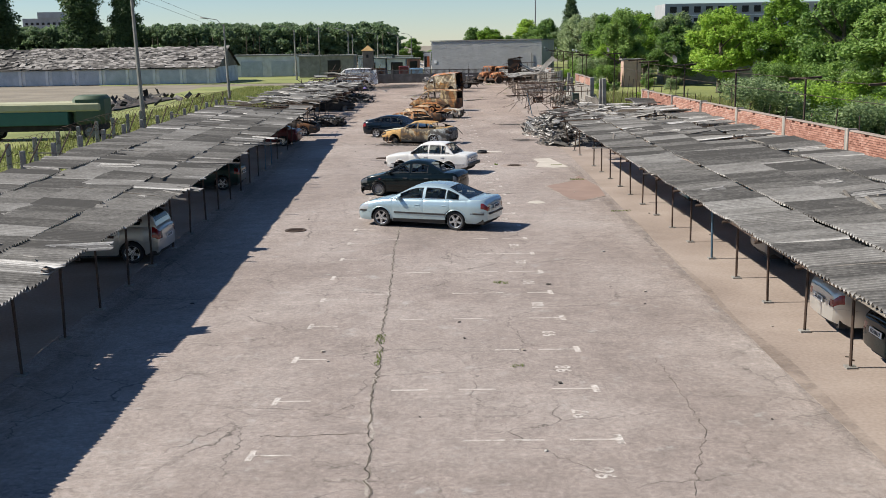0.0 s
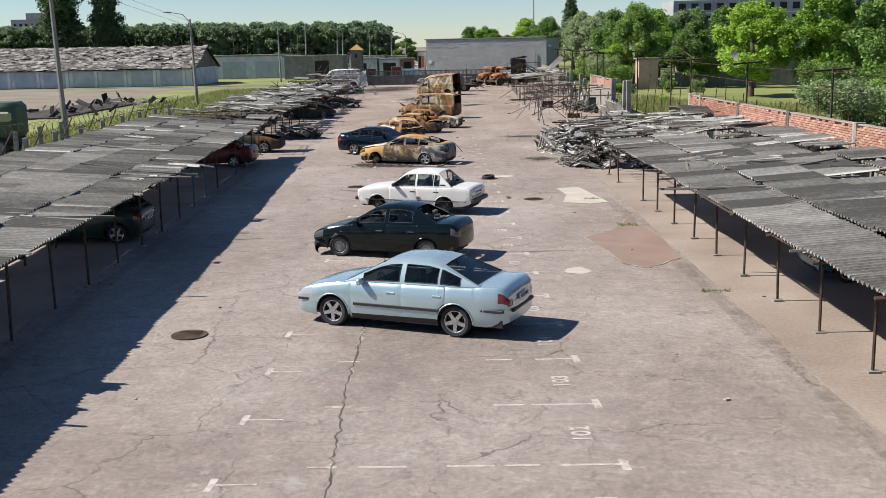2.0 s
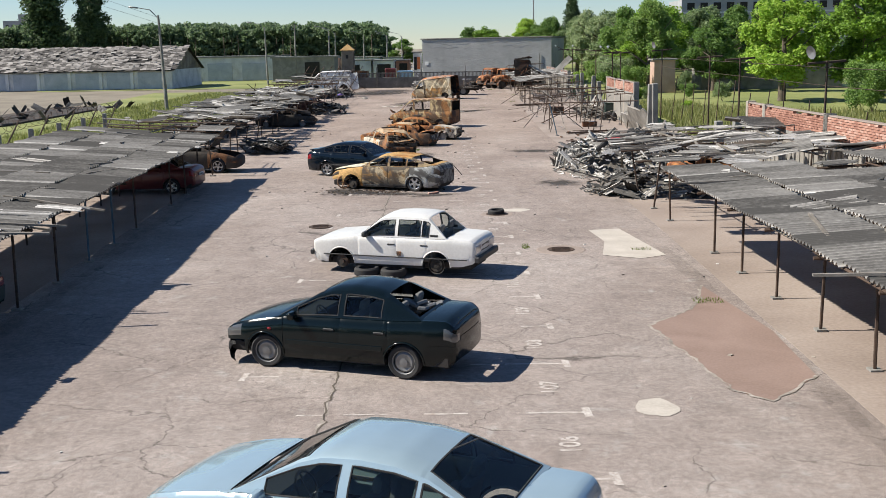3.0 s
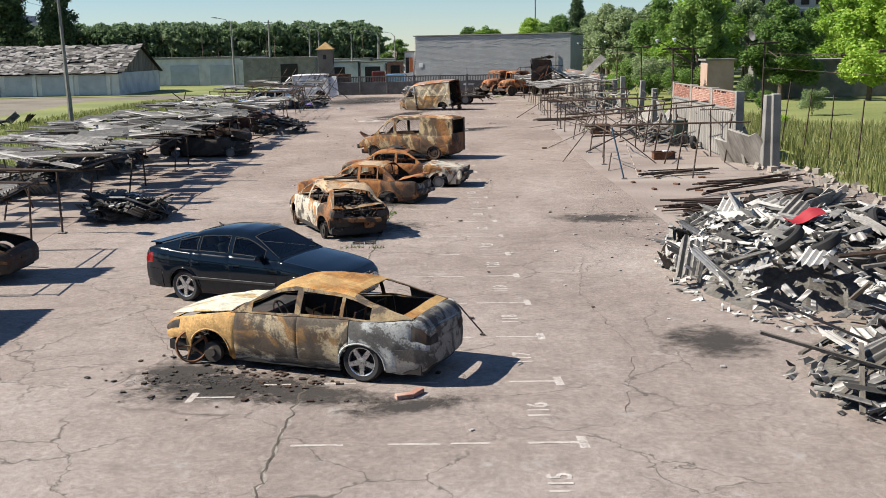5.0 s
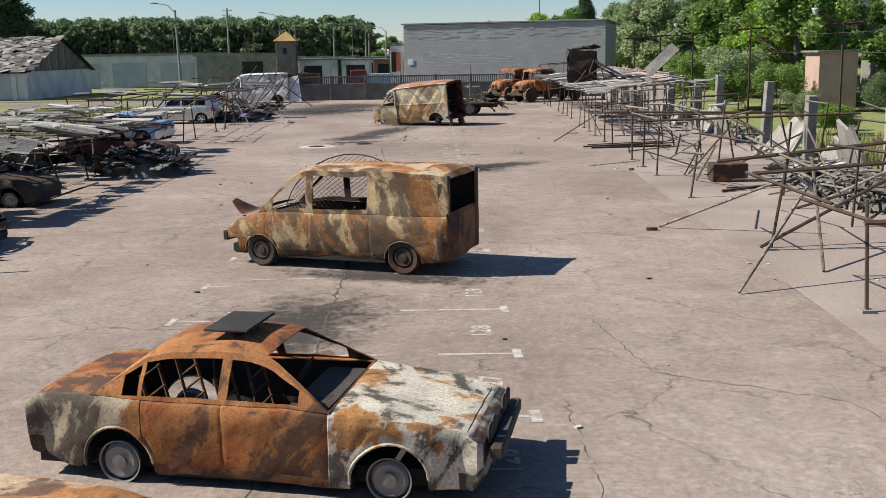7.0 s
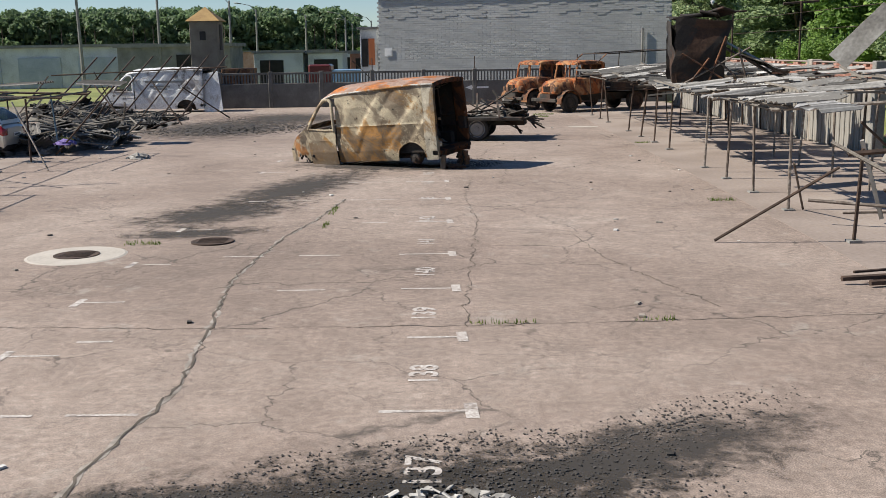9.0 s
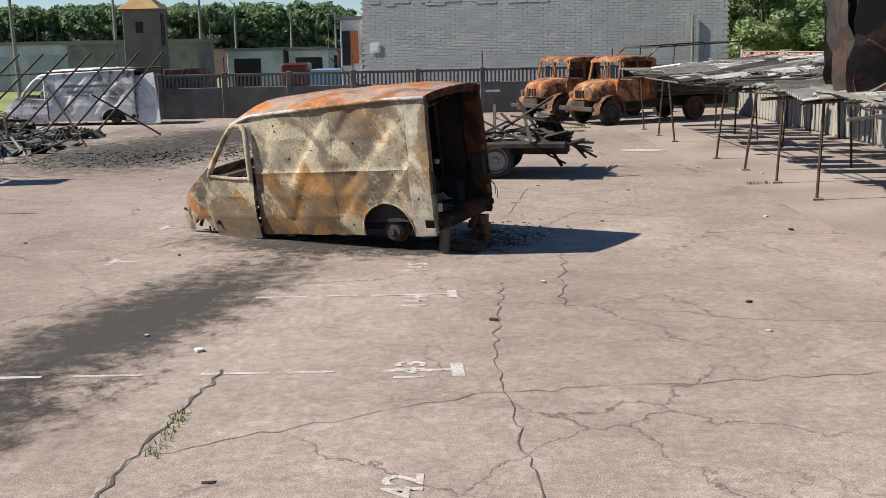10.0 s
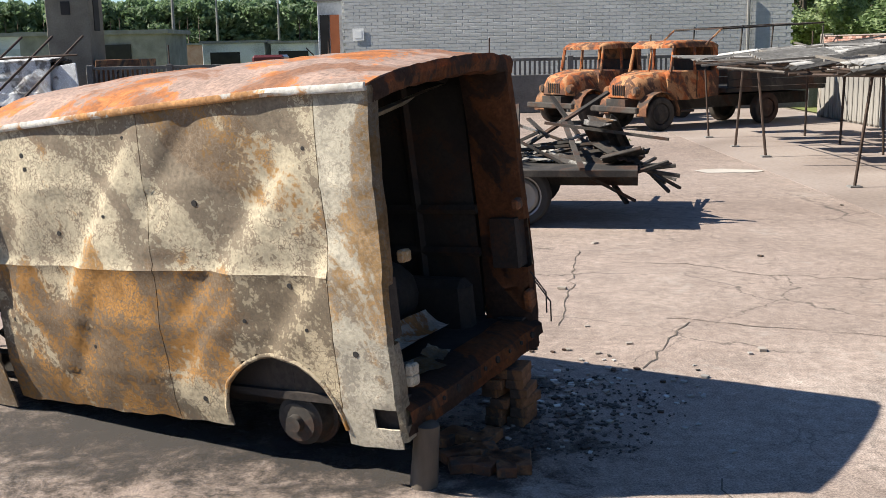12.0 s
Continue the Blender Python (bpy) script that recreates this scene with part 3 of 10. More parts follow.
def wheel_meshes(r, w, style):
    key = (round(r, 3), round(w, 3), style)
    if key in WHEEL_CACHE:
        return WHEEL_CACHE[key]
    rr = r * 0.70
    tyre = lathe([(rr, -w / 2 + 0.015), (r * 0.9, -w / 2), (r * 0.975, -w / 2 + 0.02), (r, -w / 2 + 0.05), (r, w / 2 - 0.05), (r * 0.975, w / 2 - 0.02), (r * 0.9, w / 2), (rr, w / 2 - 0.015), (rr * 0.93, w / 2 - 0.05), (rr * 0.93, -w / 2 + 0.05), (rr, -w / 2 + 0.015)], 28)
    bm = lathe([(rr, w / 2 - 0.012), (rr * 0.93, w / 2 - 0.02), (rr * 0.9, w / 2 - 0.06), (rr * 0.88, 0.0), (0.001, -0.02)], 28)
    bm.faces.ensure_lookup_table()
    # Behind alloy spokes the dish gets rubber black, painting the shaded gaps.
    for f in bm.faces:
        if style == "alloy" and (Vector((f.calc_center_median().x, 0, f.calc_center_median().z)).length < rr * 0.90):
            f.material_index = 1
    if style == "alloy":
        for k in range(5):
            a = 2 * math.pi * k / 5 + 0.3
            m = Matrix.Rotation(a, 4, "Y")
            n0 = len(bm.verts)
            box(bm, 0.03, w / 2 - 0.055, -0.042, rr * 0.97, w / 2 - 0.018, 0.042)
            bm.verts.ensure_lookup_table()
            for v in bm.verts[n0:]:
                if v.co.x > 0.1:
                    v.co.z *= 0.8
                v.co = m @ v.co
        b2 = lathe([(0.065, w / 2 - 0.05), (0.06, w / 2 - 0.008), (0.001, w / 2 - 0.004)], 14)
    elif style == "steel":
        b2 = lathe([(rr * 0.84, w / 2 - 0.045), (rr * 0.7, w / 2 - 0.02), (rr * 0.5, w / 2 - 0.035), (rr * 0.3, w / 2 - 0.03), (0.07, w / 2 - 0.005), (0.001, w / 2)], 20)
    else:
        b2 = lathe([(rr * 0.75, -0.03), (rr * 0.75, 0.05), (rr * 0.35, 0.055), (rr * 0.3, 0.09), (0.001, 0.09)], 20)
    bmesh.ops.recalc_face_normals(tyre, faces=tyre.faces)
    WHEEL_CACHE[key] = (mesh_from(tyre, "tyre", RUBBER, 40), bm, b2)
    me_rim = mesh_from(bm, "rim", CHROME if style == "alloy" else STEEL_GREY, 40)
    me_rim.materials.append(RUBBER)
    me_hub = mesh_from(b2, "hub", CHROME if style == "alloy" else STEEL_GREY, 40)
    WHEEL_CACHE[key] = (WHEEL_CACHE[key][0], me_rim, me_hub)
    return WHEEL_CACHE[key]


def add_wheel(car, x, y, r, w, style, side, mat=None, lean=0.0):
    """style: alloy, steel, rim (no tyre) or drum (brake drum alone)."""
    wh = new("wheel")
    wh.parent = car
    wh.matrix_basis = pose(x, y, r if style != "drum" else r * 0.95, lean, 0, 0 if side > 0 else 180)
    ty, ri, hu = wheel_meshes(r, w, style if style in ("alloy", "steel") else ("steel" if style == "rim" else "drum"))
    if style in ("alloy", "steel"):
        part("tyre", ty, None, wh)
    if style != "drum":
        o = part("rim", ri, None, wh, "five-spoke alloy rim" if style == "alloy" else "")
    o = part("hub", hu, None, wh)
    if mat is not None:
        for c in wh.children:
            c.material_slots[0].link = "OBJECT"
            c.material_slots[0].material = mat
    return wh


def seat(bm, x, y, z, w=0.5):
    box(bm, x - 0.25, y - w / 2, z, x + 0.27, y + w / 2, z + 0.16, None, 0.04)
    box(bm, -0.07, -w / 2, 0, 0.07, w / 2, 0.6, pose(x - 0.27, y, z + 0.1, 0, -14, 0), 0.04)
    box(bm, -0.05, -0.13, 0.62, 0.05, 0.13, 0.8, pose(x - 0.30, y, z + 0.1, 0, -14, 0), 0.03)


BOXY_FLANK = [(0, 0.955), (0.12, 0.985), (0.40, 0.997), (0.80, 1.0), (0.90, 0.995), (0.96, 0.975), (1.0, 0.955)]


def side_profile(f, flank=None):
    """Half width of a car's flank over its height: tucked under, fullest at the waist, with a soft shoulder."""
    return lerp_pts(f, flank or [(0, 0.925), (0.10, 0.965), (0.28, 0.988), (0.50, 1.0), (0.66, 1.0), (0.78, 0.99), (0.90, 0.962), (0.96, 0.935), (1.0, 0.905)])


def car_shell(spec):
    """Quads of the outer skin as (part key, corners). x runs from the nose (0) to the tail (length); y to the car's left."""
    L, W = spec["L"], spec["W"] / 2
    deck, roof, bottom, plan = spec["deck"], spec["roof"], spec["bottom"], spec["plan"]
    x1, x2, x3, x4 = roof[0][0], spec["ws_top"], spec["rw_top"], roof[-1][0]
    rw = spec["roof_w"] / 2
    cuts = sorted({0.0, L, x1, x2, x3, x4, *spec["cuts"], *[c for a in spec["windows"] for c in a], *[c for c in spec.get("extra", ())]})
    xs = set(cuts)
    for wx in spec["axles"]:
        for k in range(-8, 9):
            xs.add(round(wx + spec["arch"] * math.sin(k / 8 * math.pi / 2), 4))
    x = 0.0
    while x < L:
        if all(abs(x - c) > 0.035 for c in xs):
            xs.add(round(x, 4))
        x += 0.075
    for k in (0.02, 0.05, 0.1, 0.16):
        xs |= {k, L - k}
    xs = sorted(xs)
    hub = spec["r"]
    fr = [0.0, 0.13, 0.30, 0.46, 0.60, 0.74, 0.86, 0.95, 1.0]

    rows = []
    for x in xs:
        zt, zb, w = smooth_pts(deck, x), lerp_pts(x, bottom), W * lerp_pts(x, plan)
        zs = zb
        for wx in spec["axles"]:
            d = abs(x - wx)
            if d < spec["arch"]:
                zs = max(zs, hub * 0.98 + math.sqrt(max(0, spec["arch"] ** 2 - d * d)))
        sec = []
        for f in fr:
            z = zs + (zt - zs) * f
            g = (z - zb) / max(0.05, zt - zb)
            sec.append((w * side_profile(g, spec.get("flank")), z))
        crown = spec.get("crown", 0.035)
        for k, u in ((0.86, 0.25), (0.62, 0.62), (0.32, 0.9), (0.0, 1.0)):
            sec.append((w * k, zt + crown * u))
        rows.append(sec)
    quads = []
    ns = len(fr)

    def key_side(xm, f, sgn):
        s = "L" if sgn > 0 else "R"
        for lamp_key, (xl, f0, f1, _u) in spec.get("lamps", {}).items():
            if f0 <= f <= f1 and (xm < xl if lamp_key == "headlight" else xm > xl):
                return lamp_key + s
        for nm, a, b_ in spec["side"]:
            if a <= xm < b_:
                if nm.endswith("bumper"):
                    return nm if f < spec.get("bump_f", 0.5) else ("front_wing" if xm < L / 2 else "rear_wing") + s
                if f < 0.14 and nm.endswith("door"):
                    return "sill" + s
                return nm + s
        return "rear_wing" + s

    for i in range(len(xs) - 1):
        xm = (xs[i] + xs[i + 1]) / 2
        for j in range(len(rows[0]) - 1):
            for sgn in (1, -1):
                q = [(xs[a], sgn * rows[a][b_][0], rows[a][b_][1]) for a, b_ in ((i, j), (i + 1, j), (i + 1, j + 1), (i, j + 1))]
                if sgn < 0:
                    q = q[::-1]
                if j < ns - 1:
                    k = key_side(xm, (fr[j] + fr[j + 1]) / 2, sgn)
                else:
                    if xm < x1 - 0.02:
                        k = "bonnet" if xm > spec.get("bonnet0", 0.14) and j >= ns else ("front_wing" + ("L" if sgn > 0 else "R") if xm > 0.1 else "front_bumper")
                    elif xm > spec["boot0"]:
                        k = "boot_lid" if xm < L - 0.03 and j >= ns - 0 else ("rear_wing" + ("L" if sgn > 0 else "R"))
                    elif j == ns - 1:
                        k = "cab_frame"
                    else:
                        continue
                quads.append((k, q))
    for end, i in (("front", 0), ("rear", len(xs) - 1)):
        sec = rows[i]
        out = (-1 if end == "front" else 1) * spec.get("bulge", 0.05)
        cols = [-1 + k / 8 for k in range(17)]

        def face_pt(half, z, u, top):
            return (xs[i] + out * (1 - u * u) * min(1.0, 0.35 + 1.6 * (1 - top)), half * u, z)

        for j in range(len(sec) - 1):
            (a, za), (b_, zb_) = sec[j], sec[j + 1]
            f = (fr[j] + fr[j + 1]) / 2 if j < ns - 1 else 1.0
            t0, t1 = (fr[j], fr[j + 1]) if j < ns - 1 else (1.0, 1.0)
            for ua, ub in zip(cols, cols[1:]):
                q = [face_pt(a, za, ub, t0), face_pt(b_, zb_, ub, t1), face_pt(b_, zb_, ua, t1), face_pt(a, za, ua, t0)]
                k = end + "_bumper" if (j < ns * spec.get("bump_f", 0.5)) else (end + "_panel")
                for lamp_key, (xl, f0, f1, u0) in spec.get("lamps", {}).items():
                    if f0 <= f <= f1 and min(abs(ua), abs(ub)) >= u0 - 0.01 and (lamp_key == "headlight") == (end == "front"):
                        k = lamp_key + ("L" if ua + ub > 0 else "R")
                quads.append((k, q if end == "rear" else q[::-1]))
    # cabin
    H = max(z for _, z in roof) - lerp_pts((x2 + x3) / 2, deck)
    cab = []
    cx = [x for x in xs if x1 <= x <= x4]
    if spec.get("square_tail"):
        cx = [x for x in cx if x <= x4]
    for x in cx:
        zb, zr, w = smooth_pts(deck, x), lerp_pts(x, roof), W * lerp_pts(x, plan)
        zr = max(zr, zb + 0.004)
        g = min(1.0, (zr - zb) / H)
        wb = w * (0.955 if spec.get("flank") else 0.905)
        wr = wb + (rw - wb) * g
        zc = zr - 0.05 * g
        sec = [(wb, zb), (wb + (wr - wb) * 0.10 + 0.008 * g, zb + (zc - zb) * 0.10), (wb + (wr - wb) * 0.45 + 0.022 * g, zb + (zc - zb) * 0.45), (wr + (wb - wr) * 0.12, zb + (zc - zb) * 0.87), (wr, zc),
               (wr - (spec.get("rw_in", 0.07) if x > x3 - 0.05 else 0.07) * (0.4 + 0.6 * g), zr - 0.008 * g), (wr * 0.55, zr + 0.016 * g), (0.0, zr + 0.024 * g)]
        cab.append(sec)
    for i in range(len(cx) - 1):
        xm = (cx[i] + cx[i + 1]) / 2
        hm = (cab[i][4][1] - cab[i][0][1] + cab[i + 1][4][1] - cab[i + 1][0][1]) / 2
        for j in range(7):
            for sgn in (1, -1):
                s = "L" if sgn > 0 else "R"
                q = [(cx[a], sgn * cab[a][b_][0], cab[a][b_][1]) for a, b_ in ((i, j), (i + 1, j), (i + 1, j + 1), (i, j + 1))]
                if sgn < 0:
                    q = q[::-1]
                k = "cab_frame"
                if j in (1, 2) and hm > 0.10:
                    for n, (a, b_) in enumerate(spec["windows"]):
                        if a <= xm <= b_:
                            k = "window%d%s" % (n, s)
                elif j >= 5:
                    if xm < x2 - 0.001 and xm > x1 + 0.03:
                        k = "windscreen"
                    elif xm > x3 and xm < spec.get("rw_end", x4 - 0.04):
                        k = "rear_window" if not spec.get("square_tail") else "roof"
                    else:
                        k = "roof"
                elif j == 4 and x2 <= xm <= x3:
                    k = "roof"
                quads.append((k, q))
    if spec.get("square_tail"):
        sec = cab[-1]
        for j in range(7):
            (a, za), (b_, zb_) = sec[j], sec[j + 1]
            q = [(cx[-1], a, za), (cx[-1], b_, zb_), (cx[-1], -b_, zb_), (cx[-1], -a, za)]
            quads.append(("tail_opening" if j < 5 else "cab_frame", q))
    return quads


PART_NAMES = {"bonnet": "bonnet", "boot_lid": "boot_lid", "roof": "roof", "cab_frame": "cabin_frame", "windscreen": "windscreen", "rear_window": "rear_window",
              "front_bumper": "front_bumper", "rear_bumper": "rear_bumper", "front_panel": "front_panel", "rear_panel": "rear_panel", "tail_opening": "tailgate_window"}



def rim_tube(bm, radius):
    """A bead along the open rim of a sheet."""
    nxt = {}
    for e in bm.edges:
        if e.is_boundary:
            a, b_ = e.verts
            nxt.setdefault(a, []).append(b_)
            nxt.setdefault(b_, []).append(a)
    out, done = bmesh.new(), set()
    for v0 in list(nxt):
        if v0 in done:
            continue
        line, v = [], v0
        while v is not None and v not in done:
            done.add(v)
            line.append(v.co.copy())
            v = next((w for w in nxt[v] if w not in done), None)
        if len(line) > 3:
            tube(out, line + [line[0]], radius, 5)
    return out


def give_inside(bm, thick):
    """Gives a skin its thickness, with an inner face of its own."""
    bm.normal_update()
    faces, rim = bm.faces[:], [e for e in bm.edges if e.is_boundary]
    twin = {v: bm.verts.new(v.co - v.normal * thick) for v in bm.verts[:]}
    for f in faces:
        bm.faces.new([twin[v] for v in reversed(f.verts)]).material_index = 1
    for e in rim:
        a, b_ = e.verts
        bm.faces.new((b_, a, twin[a], twin[b_]))


def car(name, label, spec, paint, group="", category="car", skip=(), glass=GLASS, mats=None, dent=0.0, thick=0.0, wheels=("alloy",) * 4, wheel_mat=None, interior=True,
        seam=0.008, open_deg=None, drop=0.0, seed=0, wheel_dir=0.0, crease=0.0, cuts=0, crush=None, seals=None):
    """One vehicle at the origin, mid-way between its axles, nose to +x."""
    mats = mats or {}
    ob = thing(name, label, category, group)
    quads = car_shell(spec)
    ax0, ax1 = spec["axles"]
    mid = (ax0 + ax1) / 2
    off = Vector((seed * 3.7, seed * 1.3, 0))
    groups = {}
    for k, q in quads:
        groups.setdefault(k, []).append(q)

    def bent(p):
        v = Vector((mid - p[0], -p[1], p[2] - drop))
        if dent:
            nz = noise.noise_vector(v * 1.5 + off) * dent + noise.noise_vector(v * 5 + off) * dent * 0.25
            nz.x *= 0.4
            v += nz
        if crease:
            # long slanting folds pressed into the panels
            a = noise.noise(Vector((v.x * 1.1 - v.z * 0.9, v.y * 0.4 + seed, (v.x * 0.5 + v.z * 0.55) * 0.6)))
            c = noise.noise(Vector((v.x * 2.6 - v.z * 1.7, v.y * 0.4 - seed, v.z * 0.9)))
            k = crease * ((abs(a) ** 0.6) * 1.7 - 0.6 + 0.5 * abs(c))
            edge = max(0.0, min(1.0, (abs(p[1]) / (spec["W"] / 2) - 0.62) / 0.3))
            v.y -= math.copysign(k, v.y) * edge
            v.z -= crease * 0.9 * (1 - edge) * (abs(a) ** 0.6 + 0.5 * abs(c) - 0.3) * max(0.0, min(1.0, (p[2] - 0.72) / 0.16))
        if crush:
            x0, x1, depth = crush
            if p[0] > x0:
                t = min(1.0, (p[0] - x0) / (x1 - x0))
                v.z -= depth * t * max(0.0, p[2] - 0.7) * (0.6 + 0.8 * noise.noise(v * 2.2 + off))
        return v

    made = {}
    for k, qs in groups.items():
        if k in skip:
            continue
        is_glass = k.startswith("window") or k in ("windscreen", "rear_window", "tail_opening")
        if is_glass and glass is None:
            continue
        bm = bmesh.new()
        seen = {}
        for q in qs:
            vs = []
            for p in q:
                c = (round(p[0], 4), round(p[1], 4), round(p[2], 4))
                if c not in seen:
                    seen[c] = bm.verts.new(p)
                if seen[c] not in vs:
                    vs.append(seen[c])
            if len(vs) > 2:
                try:
                    bm.faces.new(vs)
                except ValueError:
                    pass
        if cuts and not is_glass:
            bmesh.ops.subdivide_edges(bm, edges=bm.edges[:], cuts=cuts, use_grid_fill=True)
        for v in bm.verts:
            v.co = bent(tuple(v.co))
        bm.normal_update()
        for f in bm.faces:
            c = f.calc_center_median()
            if f.normal.dot(c - Vector((c.x * 0.72, 0, (0.72 if not drop else 0.42 - drop)))) < 0:
                f.normal_flip()
        bm.normal_update()
        if seam and not is_glass and k not in ("cab_frame", "roof") and not k.endswith("bumper"):
            rim = [v for v in bm.verts if any(e.is_boundary for e in v.link_edges)]
            for v in rim:
                v.co -= v.normal * seam
        elif is_glass:
            for v in bm.verts:
                v.co -= v.normal * 0.006
        if thick and not is_glass:
            give_inside(bm, thick)
        if open_deg and k in open_deg:
            (px, pz), ang, shift = open_deg[k]
            m = Matrix.Translation((mid - px, 0, pz)) @ Matrix.Rotation(radians(ang), 4, "Y") @ Matrix.Translation((-(mid - px), 0, -pz))
            m = Matrix.Translation(shift) @ m
            bmesh.ops.transform(bm, matrix=m, verts=bm.verts)
        nm = PART_NAMES.get(k)
        if nm is None:
            nm = "side_window" if k.startswith("window") else k.rstrip("LR")
        mat = glass if is_glass else mats.get(k, mats.get(k.rstrip("LR"), paint))
        if k[:-1] in ("tail_light", "headlight"):
            mat = mats.get(k[:-1], B_BLACK if glass is None else (LAMP_RED if k.startswith("tail") else LAMP_CLEAR))
        seal = None
        if is_glass and seals is not None:
            seal = rim_tube(bm, 0.013)
        o = part(nm, bm, mat, ob, smooth=38)
        if seal is not None:
            part("window_seal", seal, seals, o)
        if thick and not is_glass:
            o.data.materials.append(B_INNER)
        if is_glass:
            o.visible_shadow = True
        made[k] = o
    W, L, r = spec["W"], spec["L"], spec["r"]
    # underside, wheel wells and cabin floor
    bm = bmesh.new()
    zf = spec.get("floor", 0.22) - drop
    wells = sorted(spec["axles"])
    box(bm, mid - L + 0.15, -W * 0.36, zf, mid - 0.12, W * 0.36, zf + 0.16)
    box(bm, mid - (wells[1] - spec["arch"]), -W * 0.455, zf, mid - (wells[0] + spec["arch"]), W * 0.455, zf + 0.10)
    box(bm, mid - L + 0.12, -W * 0.44, zf + 0.05, mid - (wells[1] + spec["arch"]), W * 0.44, zf + 0.2)
    box(bm, mid - wells[0] - 0.02 + spec["arch"] - 0.0, -W * 0.42, zf + 0.05, mid - 0.15, W * 0.42, zf + 0.2)
    zc = lerp_pts(wells[0], spec["deck"]) - drop
    box(bm, mid - spec["roof"][0][0] - 0.06, -W * 0.42, zf, mid - spec["roof"][0][0] - 0.0, W * 0.42, zc - 0.03)
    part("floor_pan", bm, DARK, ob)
    if interior:
        burnt_in = glass is None
        sm = B_BROWN if burnt_in else SEAT_CLOTH
        for sx in spec.get("seats", ()):
            for sy in (-0.36, 0.36):
                bm = bmesh.new()
                if burnt_in:
                    for dy in (-0.2, 0.2):
                        rod(bm, (mid - sx - 0.22, sy + dy, 0.3), (mid - sx - 0.38, sy + dy * 0.9, 0.98), 0.018, 5)
                        rod(bm, (mid - sx - 0.22, sy + dy, 0.34), (mid - sx + 0.25, sy + dy, 0.36), 0.018, 5)
                    for h in (0.45, 0.6, 0.75, 0.95):
                        t = (h - 0.3) / 0.68
                        rod(bm, (mid - sx - 0.22 - 0.16 * t, sy - 0.19, h), (mid - sx - 0.22 - 0.16 * t, sy + 0.19, h + 0.02), 0.012, 5)
                else:
                    seat(bm, mid - sx, sy, 0.32)
                part("car_seat", bm, sm, ob)
        dx = mid - spec["roof"][0][0] - 0.28
        zd = lerp_pts(spec["roof"][0][0], spec["deck"]) - drop
        part("dashboard", new_box(dx - 0.22, -W * 0.40, zd - 0.30, dx + 0.25, W * 0.40, zd - 0.03, None, 0.04), B_BLACK if burnt_in else PLASTIC, ob)
        bm = lathe([(0.165, -0.012), (0.185, 0.0), (0.165, 0.012), (0.15, 0.0), (0.165, -0.012)], 20, "Z")
        rod(bm, (-0.15, 0, 0), (0.15, 0, 0), 0.012, 5)
        bmesh.ops.transform(bm, matrix=pose(dx - 0.36, 0.36, zd - 0.02, 0, -62, 0), verts=bm.verts)
        part("steering_wheel", bm, B_BLACK if burnt_in else PLASTIC, ob)
    tw = W / 2 - spec["ww"] / 2 - 0.035
    for k, (ax, sgn) in enumerate(((ax0, 1), (ax0, -1), (ax1, 1), (ax1, -1))):
        if wheels[k]:
            w = add_wheel(ob, mid - ax, sgn * tw, r, spec["ww"], wheels[k], sgn, wheel_mat or (B_BLACK if wheels[k] == "drum" else None))
            if drop:
                w.location.z = (r if wheels[k] in ("alloy", "steel") else r * 0.67) if wheels[k] != "drum" else max(0.16, r * 0.9 - drop)
            if ax == ax0 and wheel_dir:
                w.rotation_euler.z += radians(wheel_dir)
    if group in ("cars in the row", "burnt cars"):
        for ax in spec["axles"]:
            for sgn in (1, -1):
                arc = []
                for a in range(-4, 185, 12):
                    x, z = ax + spec["arch"] * math.cos(radians(a)), r * 0.98 + spec["arch"] * math.sin(radians(a))
                    zt, zb = smooth_pts(spec["deck"], x), lerp_pts(x, spec["bottom"])
                    f = max(0.0, min(1.0, (z - zb) / max(0.05, zt - zb)))
                    arc.append(bent((x, sgn * (W / 2 * lerp_pts(x, spec["plan"]) * side_profile(f, spec.get("flank")) - 0.004), z)))
                key = ("front_wing" if ax < L / 2 else "rear_wing")
                part("arch_lip", tube(bmesh.new(), arc, 0.017, 6), mats.get(key, paint), ob, smooth=60)
    made["bent"] = bent
    return ob, made


def place_car(ob, spec, front_hub, rear_hub, side, z=0.0):
    """Stands a vehicle so that the outer faces of its two wheels of one side (+1 its left) are near the two given places."""
    f, r = Vector(front_hub), Vector(rear_hub)
    d = (f - r).normalized()
    n = Vector((-d.y, d.x))
    c = (f + r) / 2 - n * side * (spec["W"] / 2 - 0.06)
    ob.matrix_basis = pose(c.x, c.y, z, 0, 0, math.degrees(math.atan2(d.y, d.x)))


def plate(car_ob, spec, x, z, tilt, w=0.52, h=0.11):
    """A number plate with its writing as plain bars."""
    p = part("number_plate", new_box(-0.006, -w / 2, -h / 2, 0.006, w / 2, h / 2), PLATE_WHITE, car_ob)
    sgn = 1 if x > 0 else -1
    p.matrix_basis = pose(x, 0, z, 0, tilt, 0)
    for k in range(8):
        y = -w / 2 + 0.06 + k * (w - 0.1) / 8
        part("plate_bar", new_box(sgn * 0.006, y, -h * 0.3, sgn * 0.009, y + 0.034, h * 0.3), INK, p)


def lamp(car_ob, name, x, y, z, sx, sy, sz, mat, rz=0):
    bm = new_box(-sx / 2, -sy / 2, -sz / 2, sx / 2, sy / 2, sz / 2, None, min(sx, sy, sz) * 0.35)
    o = part(name, bm, mat, car_ob, smooth=50)
    o.matrix_basis = pose(x, y, z, 0, 0, rz)
    return o


